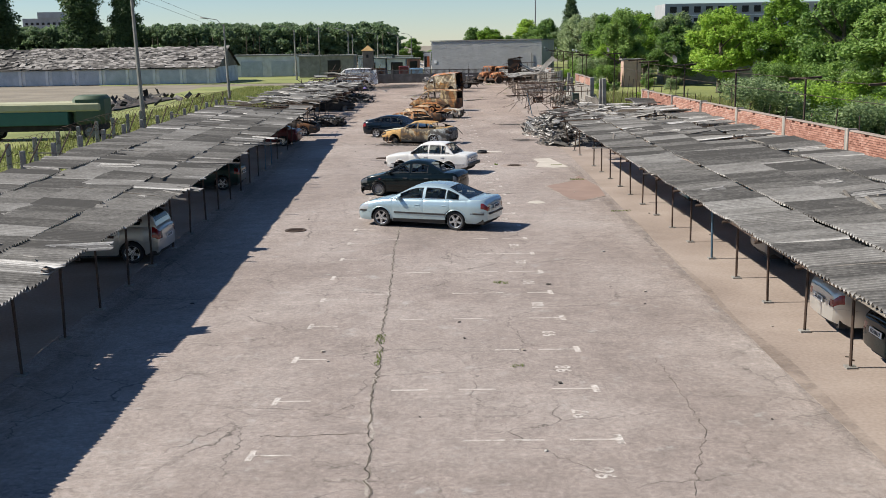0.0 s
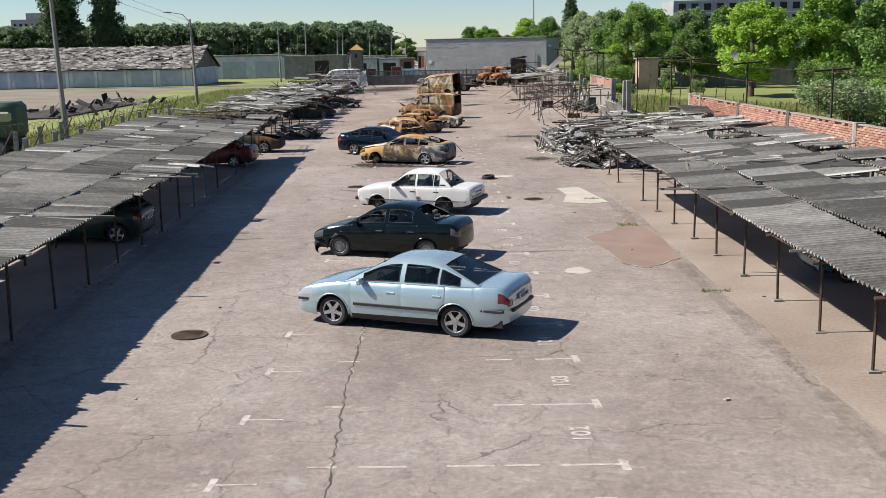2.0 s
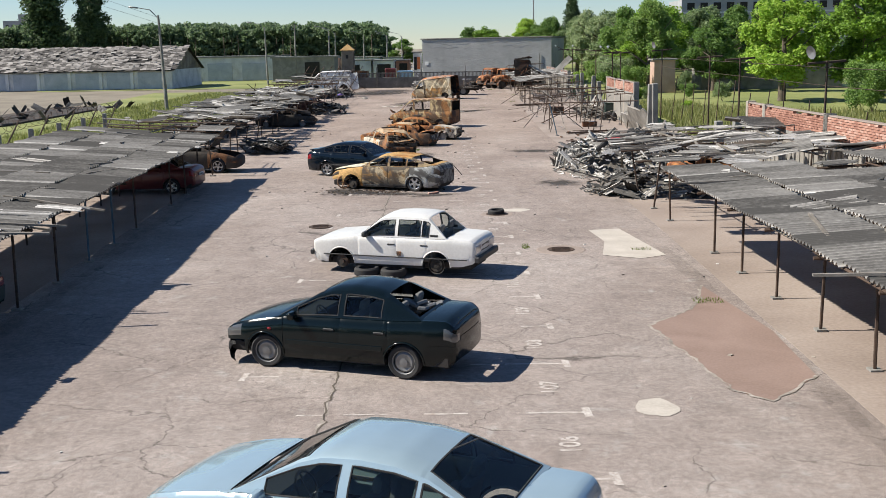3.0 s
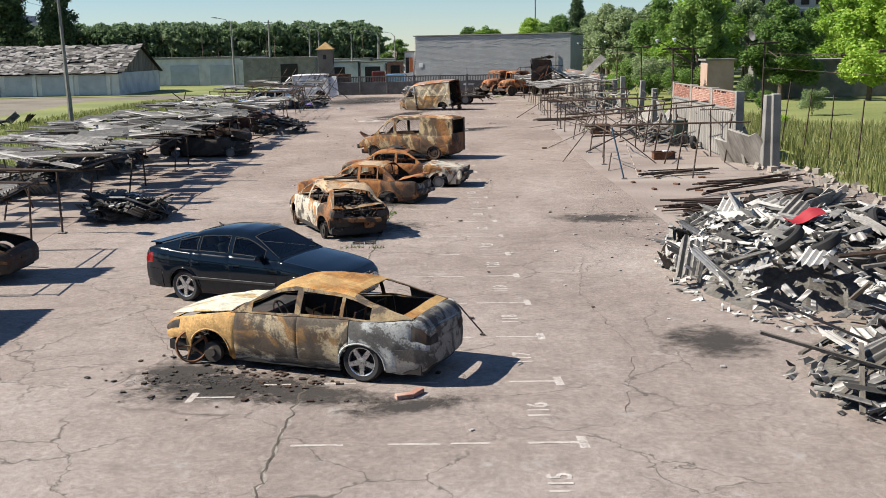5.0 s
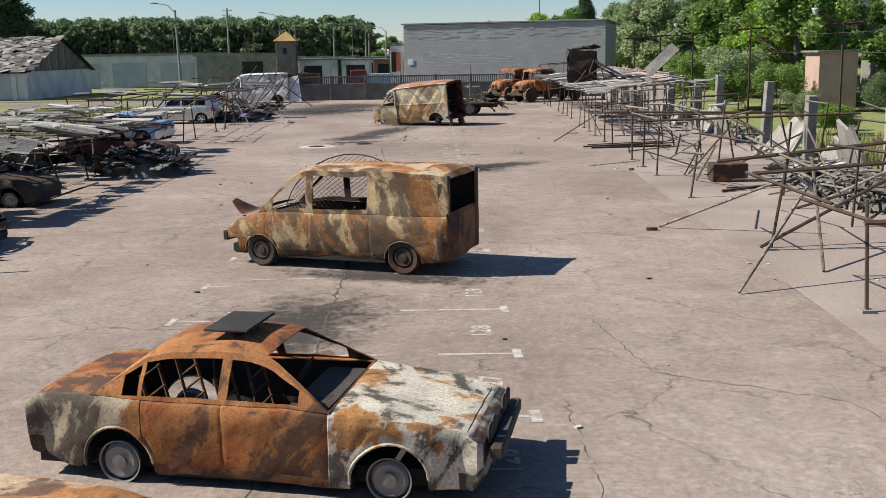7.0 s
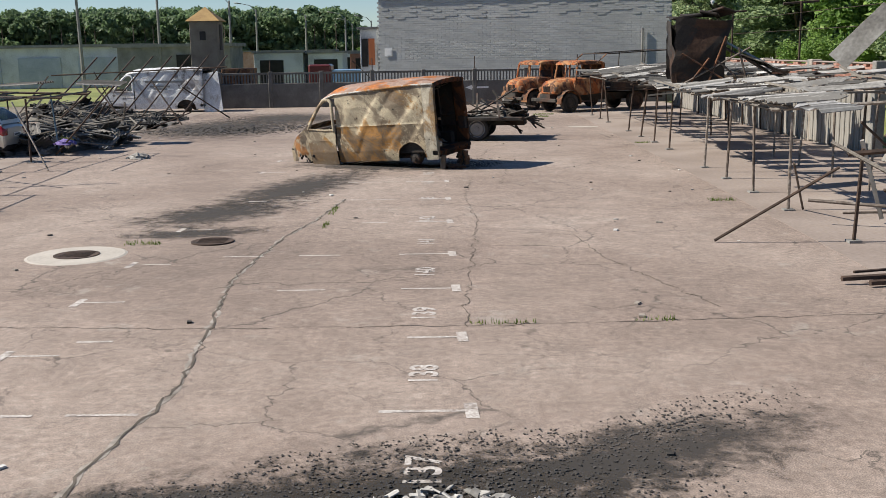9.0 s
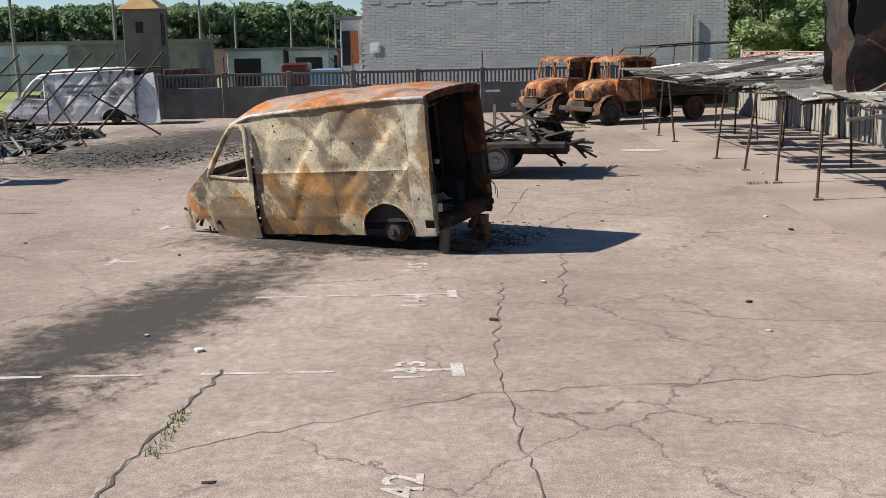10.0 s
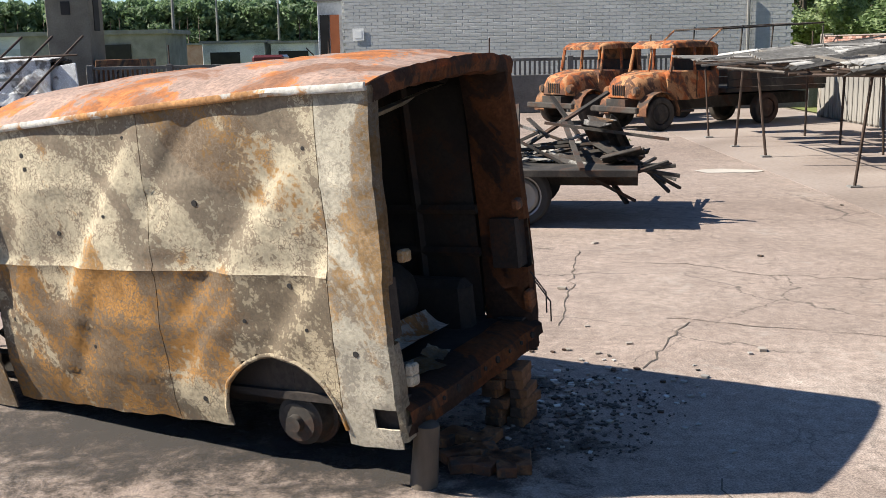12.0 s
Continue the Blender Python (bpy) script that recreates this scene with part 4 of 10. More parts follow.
def handles(car_ob, spec, xs, mat, z):
    mid = sum(spec["axles"]) / 2
    for x in xs:
        for s in (1, -1):
            y = s * (spec["W"] / 2 * 0.985)
            part("door_handle", new_box(mid - x - 0.1, y - 0.02, z - 0.018, mid - x + 0.09, y + 0.02, z + 0.018, None, 0.008), mat, car_ob)


def mirrors(car_ob, spec, x, mat, z, sides=(1, -1)):
    mid = sum(spec["axles"]) / 2
    for s in sides:
        y = s * (spec["W"] / 2 * 0.92)
        bm = new_box(mid - x - 0.05, min(y, y + s * 0.2), z, mid - x + 0.07, max(y, y + s * 0.2), z + 0.13, None, 0.03)
        part("wing_mirror", bm, mat, car_ob, smooth=40)


def side_strip(car_ob, spec, x0, x1, z, mat, h=0.06):
    mid = sum(spec["axles"]) / 2
    for s in (1, -1):
        y = s * spec["W"] / 2
        part("rubbing_strip", new_box(mid - x1, y - 0.012, z - h / 2, mid - x0, y + 0.012, z + h / 2, None, 0.005), mat, car_ob)




def plan_for(L, nose=0.70, tail=0.74):
    return [(0, nose), (0.05, nose + 0.1), (0.2, 0.90), (0.45, 0.97), (0.9, 1.0), (L - 1.2, 1.0), (L - 0.5, 0.965), (L - 0.2, 0.91), (L - 0.05, tail + 0.08), (L, tail)]


SEDAN = dict(L=4.70, W=1.746, r=0.315, ww=0.2, arch=0.375, axles=(0.92, 3.62), floor=0.2,
             deck=[(0, 0.58), (0.05, 0.66), (0.25, 0.76), (0.7, 0.87), (1.35, 0.965), (1.6, 0.965), (3.7, 1.0), (4.05, 1.02), (4.5, 1.035), (4.62, 1.02), (4.67, 0.96), (4.70, 0.84)],
             roof=[(1.22, 0.955), (1.95, 1.34), (2.2, 1.425), (2.6, 1.455), (3.0, 1.44), (3.35, 1.37), (4.12, 1.03)], ws_top=2.02, rw_top=3.33, boot0=4.08, roof_w=1.16,
             bottom=[(0, 0.30), (0.1, 0.23), (0.5, 0.2), (4.3, 0.25), (4.6, 0.32), (4.7, 0.36)], plan=[(0, 0.74), (0.05, 0.83), (0.2, 0.92), (0.45, 0.975), (0.9, 1.0), (3.5, 1.0), (4.2, 0.975), (4.5, 0.93), (4.64, 0.875), (4.7, 0.82)],
             rw_in=0.12, lamps={"tail_light": (4.50, 0.60, 0.90, 0.74), "headlight": (0.42, 0.62, 0.93, 0.5)},
             cuts=(1.36, 2.48, 3.42), windows=[(1.62, 2.42), (2.54, 3.24), (3.30, 3.72)], seats=(2.25, 3.0),
             side=[("front_bumper", 0, 0.5), ("front_wing", 0.5, 1.36), ("front_door", 1.36, 2.48), ("rear_door", 2.48, 3.42), ("rear_wing", 3.42, 4.2), ("rear_bumper", 4.2, 9)])
LANOS = dict(SEDAN, L=4.24, W=1.68, r=0.29, ww=0.18, arch=0.345, axles=(0.85, 3.37), plan=plan_for(4.24, 0.72, 0.80),
             deck=[(0, 0.56), (0.05, 0.63), (0.25, 0.72), (0.6, 0.81), (1.2, 0.92), (1.5, 0.93), (3.3, 0.97), (3.75, 1.0), (4.05, 1.0), (4.16, 0.97), (4.24, 0.82)],
             roof=[(1.1, 0.91), (1.8, 1.31), (2.05, 1.40), (2.4, 1.43), (2.75, 1.41), (3.05, 1.34), (3.68, 1.0)], ws_top=1.86, rw_top=3.02, boot0=3.64, roof_w=1.12, rw_in=0.17, rw_end=3.60, lamps={"tail_light": (4.04, 0.60, 0.80, 0.74), "headlight": (0.36, 0.62, 0.93, 0.5)},
             bottom=[(0, 0.30), (0.1, 0.22), (0.5, 0.19), (3.9, 0.24), (4.15, 0.31), (4.24, 0.36)], cuts=(1.2, 2.25, 3.1), windows=[(1.45, 2.2), (2.31, 2.98)], seats=(2.05, 2.75),
             side=[("front_bumper", 0, 0.45), ("front_wing", 0.45, 1.2), ("front_door", 1.2, 2.25), ("rear_door", 2.25, 3.1), ("rear_wing", 3.1, 3.8), ("rear_bumper", 3.8, 9)])
BOXY = dict(SEDAN, L=4.13, W=1.62, r=0.295, ww=0.17, arch=0.35, axles=(0.75, 3.174), plan=[(0, 0.90), (0.05, 0.945), (0.2, 0.97), (0.6, 1.0), (3.4, 1.0), (3.9, 0.97), (4.08, 0.95), (4.13, 0.91)], crown=0.02, bulge=0.02, rw_in=0.09, lamps={}, flank=BOXY_FLANK,
            deck=[(0, 0.74), (0.04, 0.79), (0.15, 0.83), (1.1, 0.915), (1.5, 0.92), (3.2, 0.92), (3.4, 0.93), (4.02, 0.91), (4.09, 0.89), (4.13, 0.80)],
            roof=[(1.22, 0.915), (1.72, 1.35), (1.85, 1.41), (2.2, 1.44), (2.7, 1.435), (2.95, 1.40), (3.44, 0.93)], ws_top=1.76, rw_top=2.97, boot0=3.40, roof_w=1.20,
            bottom=[(0, 0.40), (0.1, 0.28), (0.5, 0.24), (3.8, 0.28), (4.05, 0.36), (4.13, 0.42)], cuts=(1.2, 2.18, 2.95), windows=[(1.38, 2.13), (2.22, 2.78), (2.82, 3.0)], seats=(2.0, 2.7), bump_f=0.3,
            side=[("front_bumper", 0, 0.15), ("front_wing", 0.15, 1.2), ("front_door", 1.2, 2.18), ("rear_door", 2.18, 2.95), ("rear_wing", 2.95, 4.0), ("rear_bumper", 4.0, 9)])
FASTBACK = dict(SEDAN, L=4.63, W=1.71, r=0.31, ww=0.2, arch=0.37, axles=(0.98, 3.585), plan=plan_for(4.63, 0.66, 0.76),
                deck=[(0, 0.58), (0.05, 0.66), (0.25, 0.755), (0.7, 0.85), (1.4, 0.95), (1.6, 0.955), (3.6, 1.0), (4.2, 1.04), (4.45, 1.035), (4.56, 0.97), (4.63, 0.84)],
                roof=[(1.36, 0.95), (2.0, 1.32), (2.2, 1.395), (2.6, 1.43), (3.05, 1.41), (3.4, 1.345), (3.9, 1.19), (4.36, 1.05)], ws_top=2.06, rw_top=3.42, boot0=4.33, roof_w=1.14, rw_in=0.13, rw_end=4.18, lamps={"tail_light": (4.36, 0.62, 0.88, 0.55), "headlight": (0.34, 0.70, 0.92, 0.5)},
                bottom=[(0, 0.30), (0.1, 0.23), (0.5, 0.2), (4.2, 0.23), (4.55, 0.30), (4.63, 0.38)], cuts=(1.42, 2.52, 3.4), windows=[(1.72, 2.46), (2.56, 3.22), (3.28, 3.72)], seats=(2.3, 3.0),
                side=[("front_bumper", 0, 0.5), ("front_wing", 0.5, 1.42), ("front_door", 1.42, 2.52), ("rear_door", 2.52, 3.4), ("rear_wing", 3.4, 4.15), ("rear_bumper", 4.15, 9)])
COUPE_NOSE = dict(BOXY, L=4.45, W=1.68, r=0.3, arch=0.36, axles=(0.85, 3.47), plan=plan_for(4.45, 0.86, 0.88),
                  deck=[(0, 0.66), (0.05, 0.72), (0.2, 0.78), (1.3, 0.915), (1.6, 0.92), (3.4, 0.94), (3.7, 0.955), (4.3, 0.94), (4.4, 0.9), (4.45, 0.78)],
                  roof=[(1.38, 0.915), (2.0, 1.32), (2.15, 1.375), (2.5, 1.40), (2.95, 1.385), (3.2, 1.33), (3.74, 0.955)], ws_top=2.04, rw_top=3.18, boot0=3.7, roof_w=1.14,
                  bottom=[(0, 0.36), (0.1, 0.24), (0.5, 0.2), (4.1, 0.24), (4.4, 0.34), (4.45, 0.4)], cuts=(1.4, 2.42, 3.2), windows=[(1.68, 2.37), (2.46, 3.2), (3.24, 3.4)], seats=(2.2, 2.95),
                  side=[("front_bumper", 0, 0.2), ("front_wing", 0.2, 1.4), ("front_door", 1.4, 2.42), ("rear_door", 2.42, 3.2), ("rear_wing", 3.2, 4.25), ("rear_bumper", 4.25, 9)])
HATCH = dict(FASTBACK, L=4.2, W=1.70, axles=(0.88, 3.46), plan=plan_for(4.2, 0.7, 0.86), r=0.30,
             deck=[(0, 0.58), (0.05, 0.66), (0.25, 0.75), (0.6, 0.84), (1.2, 0.95), (1.5, 0.96), (3.4, 1.0), (3.9, 1.0), (4.1, 0.98), (4.2, 0.84)],
             roof=[(1.15, 0.95), (1.85, 1.34), (2.1, 1.42), (2.5, 1.45), (3.0, 1.44), (3.5, 1.38), (3.85, 1.2), (4.04, 1.0)], ws_top=1.9, rw_top=3.5, boot0=4.0, roof_w=1.16, rw_end=3.98, lamps={"tail_light": (4.0, 0.55, 0.95, 0.62), "headlight": (0.42, 0.62, 0.93, 0.5)},
             bottom=[(0, 0.30), (0.1, 0.23), (0.5, 0.2), (3.9, 0.23), (4.15, 0.30), (4.2, 0.38)], cuts=(1.25, 2.3, 3.15), windows=[(1.5, 2.24), (2.35, 3.05), (3.12, 3.6)], seats=(2.1, 2.85),
             side=[("front_bumper", 0, 0.5), ("front_wing", 0.5, 1.25), ("front_door", 1.25, 2.3), ("rear_door", 2.3, 3.15), ("rear_wing", 3.15, 3.8), ("rear_bumper", 3.8, 9)])
MPV = dict(HATCH, L=4.35, W=1.77, r=0.31, axles=(0.85, 3.53), plan=plan_for(4.35, 0.74, 0.88),
           deck=[(0, 0.62), (0.05, 0.70), (0.25, 0.82), (0.9, 0.99), (1.4, 1.03), (3.9, 1.06), (4.2, 1.05), (4.35, 0.9)],
           roof=[(0.95, 1.0), (1.75, 1.48), (2.1, 1.58), (2.6, 1.62), (3.3, 1.60), (3.8, 1.55), (4.15, 1.3), (4.25, 1.06)], ws_top=1.8, rw_top=3.85, boot0=4.22, roof_w=1.25, rw_end=4.2, lamps={"tail_light": (4.15, 0.55, 0.98, 0.70), "headlight": (0.42, 0.60, 0.93, 0.5)},
           bottom=[(0, 0.32), (0.1, 0.25), (0.5, 0.22), (4.0, 0.25), (4.3, 0.32), (4.35, 0.4)], cuts=(1.3, 2.35, 3.2), windows=[(1.5, 2.3), (2.4, 3.1), (3.2, 3.8)], seats=(2.1, 2.9),
           side=[("front_bumper", 0, 0.5), ("front_wing", 0.5, 1.3), ("front_door", 1.3, 2.35), ("rear_door", 2.35, 3.2), ("rear_wing", 3.2, 3.9), ("rear_bumper", 3.9, 9)])
MINIBUS = dict(L=4.60, W=1.84, r=0.31, ww=0.19, arch=0.37, axles=(0.82, 3.74), floor=0.24, crown=0.03,
               deck=[(0, 0.70), (0.05, 0.78), (0.3, 0.92), (0.75, 1.06), (1.0, 1.10), (4.5, 1.12), (4.6, 1.12)],
               roof=[(0.74, 1.06), (1.42, 1.74), (1.6, 1.86), (1.85, 1.92), (3.0, 1.945), (4.2, 1.93), (4.5, 1.88), (4.6, 1.80)], ws_top=1.46, rw_top=4.6, boot0=9, roof_w=1.48, square_tail=True,
               bottom=[(0, 0.42), (0.1, 0.32), (0.5, 0.28), (4.3, 0.3), (4.6, 0.36)], plan=[(0, 0.82), (0.08, 0.9), (0.3, 0.96), (0.8, 1.0), (4.2, 1.0), (4.5, 0.985), (4.6, 0.95)],
               cuts=(0.95, 1.85, 3.1), windows=[(1.08, 1.78), (1.92, 3.02)], seats=(1.75,), bump_f=0.4,
               side=[("front_bumper", 0, 0.3), ("front_wing", 0.3, 0.95), ("front_door", 0.95, 1.85), ("sliding_door", 1.85, 3.1), ("rear_wing", 3.1, 4.45), ("rear_bumper", 4.45, 9)])


def paint(name, c, metal=0.3, rough=0.3, coat=0.7, spec=0.5):
    lo, hi = [v * 0.95 for v in c], [min(1, v * 1.05) for v in c]
    m = material(name, [(0.3, lo), (0.7, hi)], 0.8, rough, metal, 0.0, 6.0, 0.2, coat=coat, rough_var=0.02)
    m.node_tree.nodes["Principled BSDF"].inputs["Specular IOR Level"].default_value = spec
    return m


P_SILVERBLUE = paint("silver_blue_paint", (0.40, 0.52, 0.565), 0.45, 0.26, 0.8)
P_BLACK = paint("black_green_paint", (0.003, 0.007, 0.008), 0.0, 0.14, 0.0, 0.35)
P_WHITE = material("dusty_white_paint", [(0.3, (0.56, 0.555, 0.53)), (0.6, (0.70, 0.695, 0.675))], 1.5, 0.42, 0, 0.05, 20, 0.4, coat=0.3)
P_NAVY = paint("navy_paint", (0.003, 0.007, 0.013), 0.0, 0.10, 0.0, 0.45)
P_SILVER = paint("silver_paint", (0.50, 0.49, 0.46), 0.6, 0.35, 0.6)
P_GREEN = paint("dark_green_paint", (0.012, 0.035, 0.028), 0.2, 0.35, 0.5)
P_RED = paint("dark_red_paint", (0.10, 0.014, 0.016), 0.2, 0.4, 0.4)
P_TEAL = paint("teal_paint", (0.04, 0.14, 0.18), 0.2, 0.35, 0.5)
P_GREY = paint("grey_paint", (0.11, 0.115, 0.12), 0.4, 0.35, 0.5)
P_BLUE = paint("faded_blue_paint", (0.18, 0.30, 0.48), 0.1, 0.5, 0.2)

# silver-blue sedan
s = SEDAN
# Black sills: plastic trim, with the shade along the lower edge in its colour.
c1, made = car("sedan_car", "intact silver-blue saloon car standing on the asphalt", s, P_SILVERBLUE, "cars in the row", seals=RUBBER, mats={"sill": PLASTIC})
mid = sum(s["axles"]) / 2
side_strip(c1, s, 1.42, 3.3, 0.52, PLASTIC)
handles(c1, s, (2.25, 3.25), P_SILVERBLUE, 0.80)
mirrors(c1, s, 1.62, P_SILVERBLUE, 0.93)
for sg in (1, -1):
    part("fog_lamp", new_rod((mid - 0.02, sg * 0.5, 0.36), (mid + 0.045, sg * 0.5, 0.36), 0.05, 12), LAMP_CLEAR, c1)
part("bumper_strip", new_box(mid - 4.77, -0.60, 0.55, mid - 4.69, 0.60, 0.61, None, 0.01), PLASTIC, c1)
for sg in (1, -1):
    part("bumper_strip", new_box(mid - 4.62, sg * 0.80 - 0.025, 0.55, mid - 4.02, sg * 0.80 + 0.045, 0.61, pose(0, 0, 0), 0.01), PLASTIC, c1)
    part("bumper_strip", new_box(mid - 0.52, sg * 0.835 - 0.03, 0.50, mid - 0.12, sg * 0.80 + 0.03, 0.56, None, 0.01), PLASTIC, c1)
plate(c1, s, mid - 4.765, 0.78, 8)
part("aerial", new_rod((mid - 3.3, 0, 1.38), (mid - 3.62, 0, 1.55), 0.008, 5), PLASTIC, c1)
place_car(c1, s, (-2.44, 35.52), (0.08, 34.50), 1)

# black saloon without its rear glass
s = LANOS
c2, made = car("sedan_car", "black saloon car with a smashed rear window and torn bumper", s, P_BLACK, "cars in the row", skip=("rear_window", "front_bumper"), wheels=("steel",) * 4, wheel_dir=8, seals=RUBBER, mats={"tail_light": LAMP_SMOKE, "headlight": LAMP_SMOKE})
mid = sum(s["axles"]) / 2
handles(c2, s, (2.05, 2.95), PLASTIC, 0.76)
mirrors(c2, s, 1.42, P_BLACK, 0.90)
side_strip(c2, s, 1.25, 3.0, 0.5, P_BLACK, 0.08)
for sg in (1, -1):
    lamp(c2, "side_repeater", mid - 0.95, sg * 0.835, 0.70, 0.07, 0.03, 0.04, LAMP_RED)
bm = bmesh.new()
rows_ = []
for k in range(15):
    u = k / 14
    x, y, z = mid + 0.02 - 0.30 * (1.6 * u - 0.8) ** 2 + 0.05 * math.sin(9 * u), 0.80 - 1.45 * u, 0.20 + 0.24 * u + 0.03 * math.sin(7 * u)
    rows_.append([bm.verts.new((x + dx, y, z + dz + 0.02 * math.sin(5 * u + q))) for q, (dx, dz) in enumerate(((-0.10, 0.16), (-0.02, 0.13), (0.03, 0.03), (0.01, -0.09), (-0.08, -0.13)))])
for a, b_ in zip(rows_, rows_[1:]):
    for k in range(4):
        bm.faces.new((a[k], b_[k], b_[k + 1], a[k + 1]))
bmesh.ops.solidify(bm, geom=bm.faces[:], thickness=0.012)
part("torn_bumper", bm, PLASTIC, c2, "broken front bumper hanging down to the ground")
for k in range(9):
    bm = bmesh.new()
    box(bm, -0.1, -0.07, -0.03, 0.1, 0.07, 0.03, pose(mid - 3.3 + 0.3 * rng.uniform(-1, 1), 0.45 * rng.uniform(-1, 1), 0.98 + 0.03 * k / 3, rng.uniform(-30, 30), rng.uniform(-30, 30), rng.uniform(0, 180)), 0.01)
    part("loose_trim", bm, STEEL_GREY, c2)
place_car(c2, s, (-3.1, 42.70), (-0.72, 41.90), 1)

# white boxy saloon standing on bare drums
s = BOXY
c3, made = car("sedan_car", "white boxy saloon car without front wheels, propped on old tyres", s, P_WHITE, "cars in the row", skip=("rear_window", "window1L"), wheels=("drum", "drum", "rim", "rim"), wheel_mat=B_BLACK, seals=RUBBER)
mid = sum(s["axles"]) / 2
handles(c3, s, (2.05, 2.88), PLASTIC, 0.76)
mirrors(c3, s, 1.42, PLASTIC, 0.92, (1,))
side_strip(c3, s, 0.3, 3.95, 0.46, PLASTIC, 0.025)
part("bumper_beam", new_box(mid - 4.24, -0.80, 0.40, mid - 4.12, 0.80, 0.54, None, 0.02), PLASTIC, c3)
part("bumper_beam", new_box(mid - 0.02, -0.78, 0.42, mid + 0.08, 0.78, 0.54, None, 0.02), PLASTIC, c3)
part("rear_plate_panel", new_box(mid - 4.145, -0.30, 0.60, mid - 4.125, 0.30, 0.76, None, 0.01), PLASTIC, c3)
for sg in (1, -1):
    part("tail_light", new_box(mid - 4.15, sg * 0.56 - 0.19, 0.60, mid - 4.12, sg * 0.56 + 0.19, 0.78, None, 0.01), LAMP_CLEAR, c3)
    part("vent_grille", new_box(mid - 3.22, sg * 0.745 - 0.02, 0.96, mid - 3.02, sg * 0.745 + 0.02, 1.02, None, 0.008), PLASTIC, c3)
part("sill_damage", new_box(mid - 2.3, 0.805, 0.5, mid - 2.2, 0.83, 0.6), B_BROWN, c3)
place_car(c3, s, (-2.63, 50.28), (-0.32, 49.52), 1)

TORUS = lathe([(0.20, -0.09), (0.27, -0.1), (0.31, -0.06), (0.315, 0.0), (0.31, 0.06), (0.27, 0.1), (0.20, 0.09), (0.195, 0.0), (0.20, -0.09)], 26, "Z")
TYRE_MESH = mesh_from(TORUS, "loose_tyre", RUBBER, 40)


def loose_tyre(x, y, z, rx=0, ry=0, label="worn black car tyre lying on the asphalt", sc=1.0):
    o = tagged(new("tyre", TYRE_MESH), label, "tyre", "loose tyres")
    o.matrix_basis = pose(x, y, z, rx, ry, rng.uniform(0, 360)) @ Matrix.Scale(sc, 4)
    return o


for x, y in ((-2.0, 49.95), (-1.35, 49.75)):
    loose_tyre(x, y, 0.1, label="old tyre wedged under the white saloon car")
loose_tyre(1.42, 58.85, 0.075, 3, 0, "old tyre lying flat on a broken manhole", 0.85)

# burnt fastback
s = FASTBACK
B_OCHRE = burnt("ochre_roof", (0.55, 0.34, 0.13), (0.46, 0.22, 0.06), (0.30, 0.16, 0.06), 0.55, 0.30, 1.0, 70.0, 1.5, 0.08, 0.7)
B_CREAM = burnt("cream_bonnet", (0.70, 0.67, 0.54), (0.50, 0.36, 0.16), (0.26, 0.20, 0.13), 0.25, 0.25, 1.6, 30.0, 1.5, 0.15, 0.7)
B_DOOR = burnt("scorched_door", (0.50, 0.41, 0.27), (0.34, 0.19, 0.07), (0.06, 0.05, 0.042), 0.48, 0.92, 1.5, 75.0, 1.8, 0.4, 0.9)
B_FRAME = burnt("scorched_frame", (0.40, 0.30, 0.17), (0.30, 0.16, 0.06), (0.07, 0.055, 0.045), 0.50, 0.70, 1.8, 60.0, 1.8, 0.3, 0.9, 0.4, 0.4)
B_SILVER = burnt("silvered_wing", (0.46, 0.48, 0.47), (0.22, 0.17, 0.12), (0.06, 0.055, 0.05), 0.22, 0.72, 1.5, 80.0, 1.8, 0.35, 0.9, 0.4, 0.45)
B_TAIL = burnt("sooted_tail", (0.34, 0.33, 0.30), (0.20, 0.14, 0.09), (0.045, 0.04, 0.036), 0.30, 0.95, 1.5, 80.0, 1.8, 0.35, 0.9, 0.4, 0.45)
mats = {"bonnet": B_CREAM, "roof": B_OCHRE, "cab_frame": B_FRAME, "front_door": B_DOOR, "rear_door": B_DOOR, "rear_wing": B_SILVER, "rear_bumper": B_TAIL, "rear_panel": B_TAIL, "boot_lid": B_TAIL, "front_wing": B_OCHRE, "sill": B_TAIL}
c4, made = car("burnt_car", "burnt-out fastback car, rusty roof and ashen bonnet, no glass", s, B_MIX, "burnt cars", glass=None, mats=mats, dent=0.035, thick=0.012, wheels=("drum", "drum", "alloy", "rim"), seam=0.012,
                 skip=("front_bumper", "front_panel"), wheel_mat=None, drop=0.07, seed=1, crease=0.03, cuts=1, open_deg={"bonnet": ((1.35, 0.95), -3.0, (0, 0, 0.02))})
mid = sum(s["axles"]) / 2
bm = bmesh.new()
for k in range(26):
    rod(bm, (mid - 0.1 - rng.uniform(0, 0.8), rng.uniform(-0.6, 0.6), rng.uniform(0.2, 0.5)), (mid - 0.1 - rng.uniform(0, 0.8), rng.uniform(-0.6, 0.6), rng.uniform(0.3, 0.7)), rng.uniform(0.012, 0.05), 6)
part("engine_wreck", bm, B_BLACK, c4)
bm = lathe([(0.24, -0.03), (0.27, 0.0), (0.24, 0.03), (0.22, 0), (0.24, -0.03)], 22)
for k in range(5):
    w = 2 * math.pi * k / 5
    rod(bm, (0, 0, 0), (0.23 * math.cos(w), 0, 0.23 * math.sin(w)), 0.02, 5)
bmesh.ops.transform(bm, matrix=pose(mid - 0.62, 0.80, 0.28, 8, 0, 20), verts=bm.verts)
part("bare_rim", bm, B_BROWN, c4)
bm = bmesh.new()
rod(bm, (mid - 4.60, -0.55, 0.92), (mid - 4.95, -0.62, 0.5), 0.012, 5)
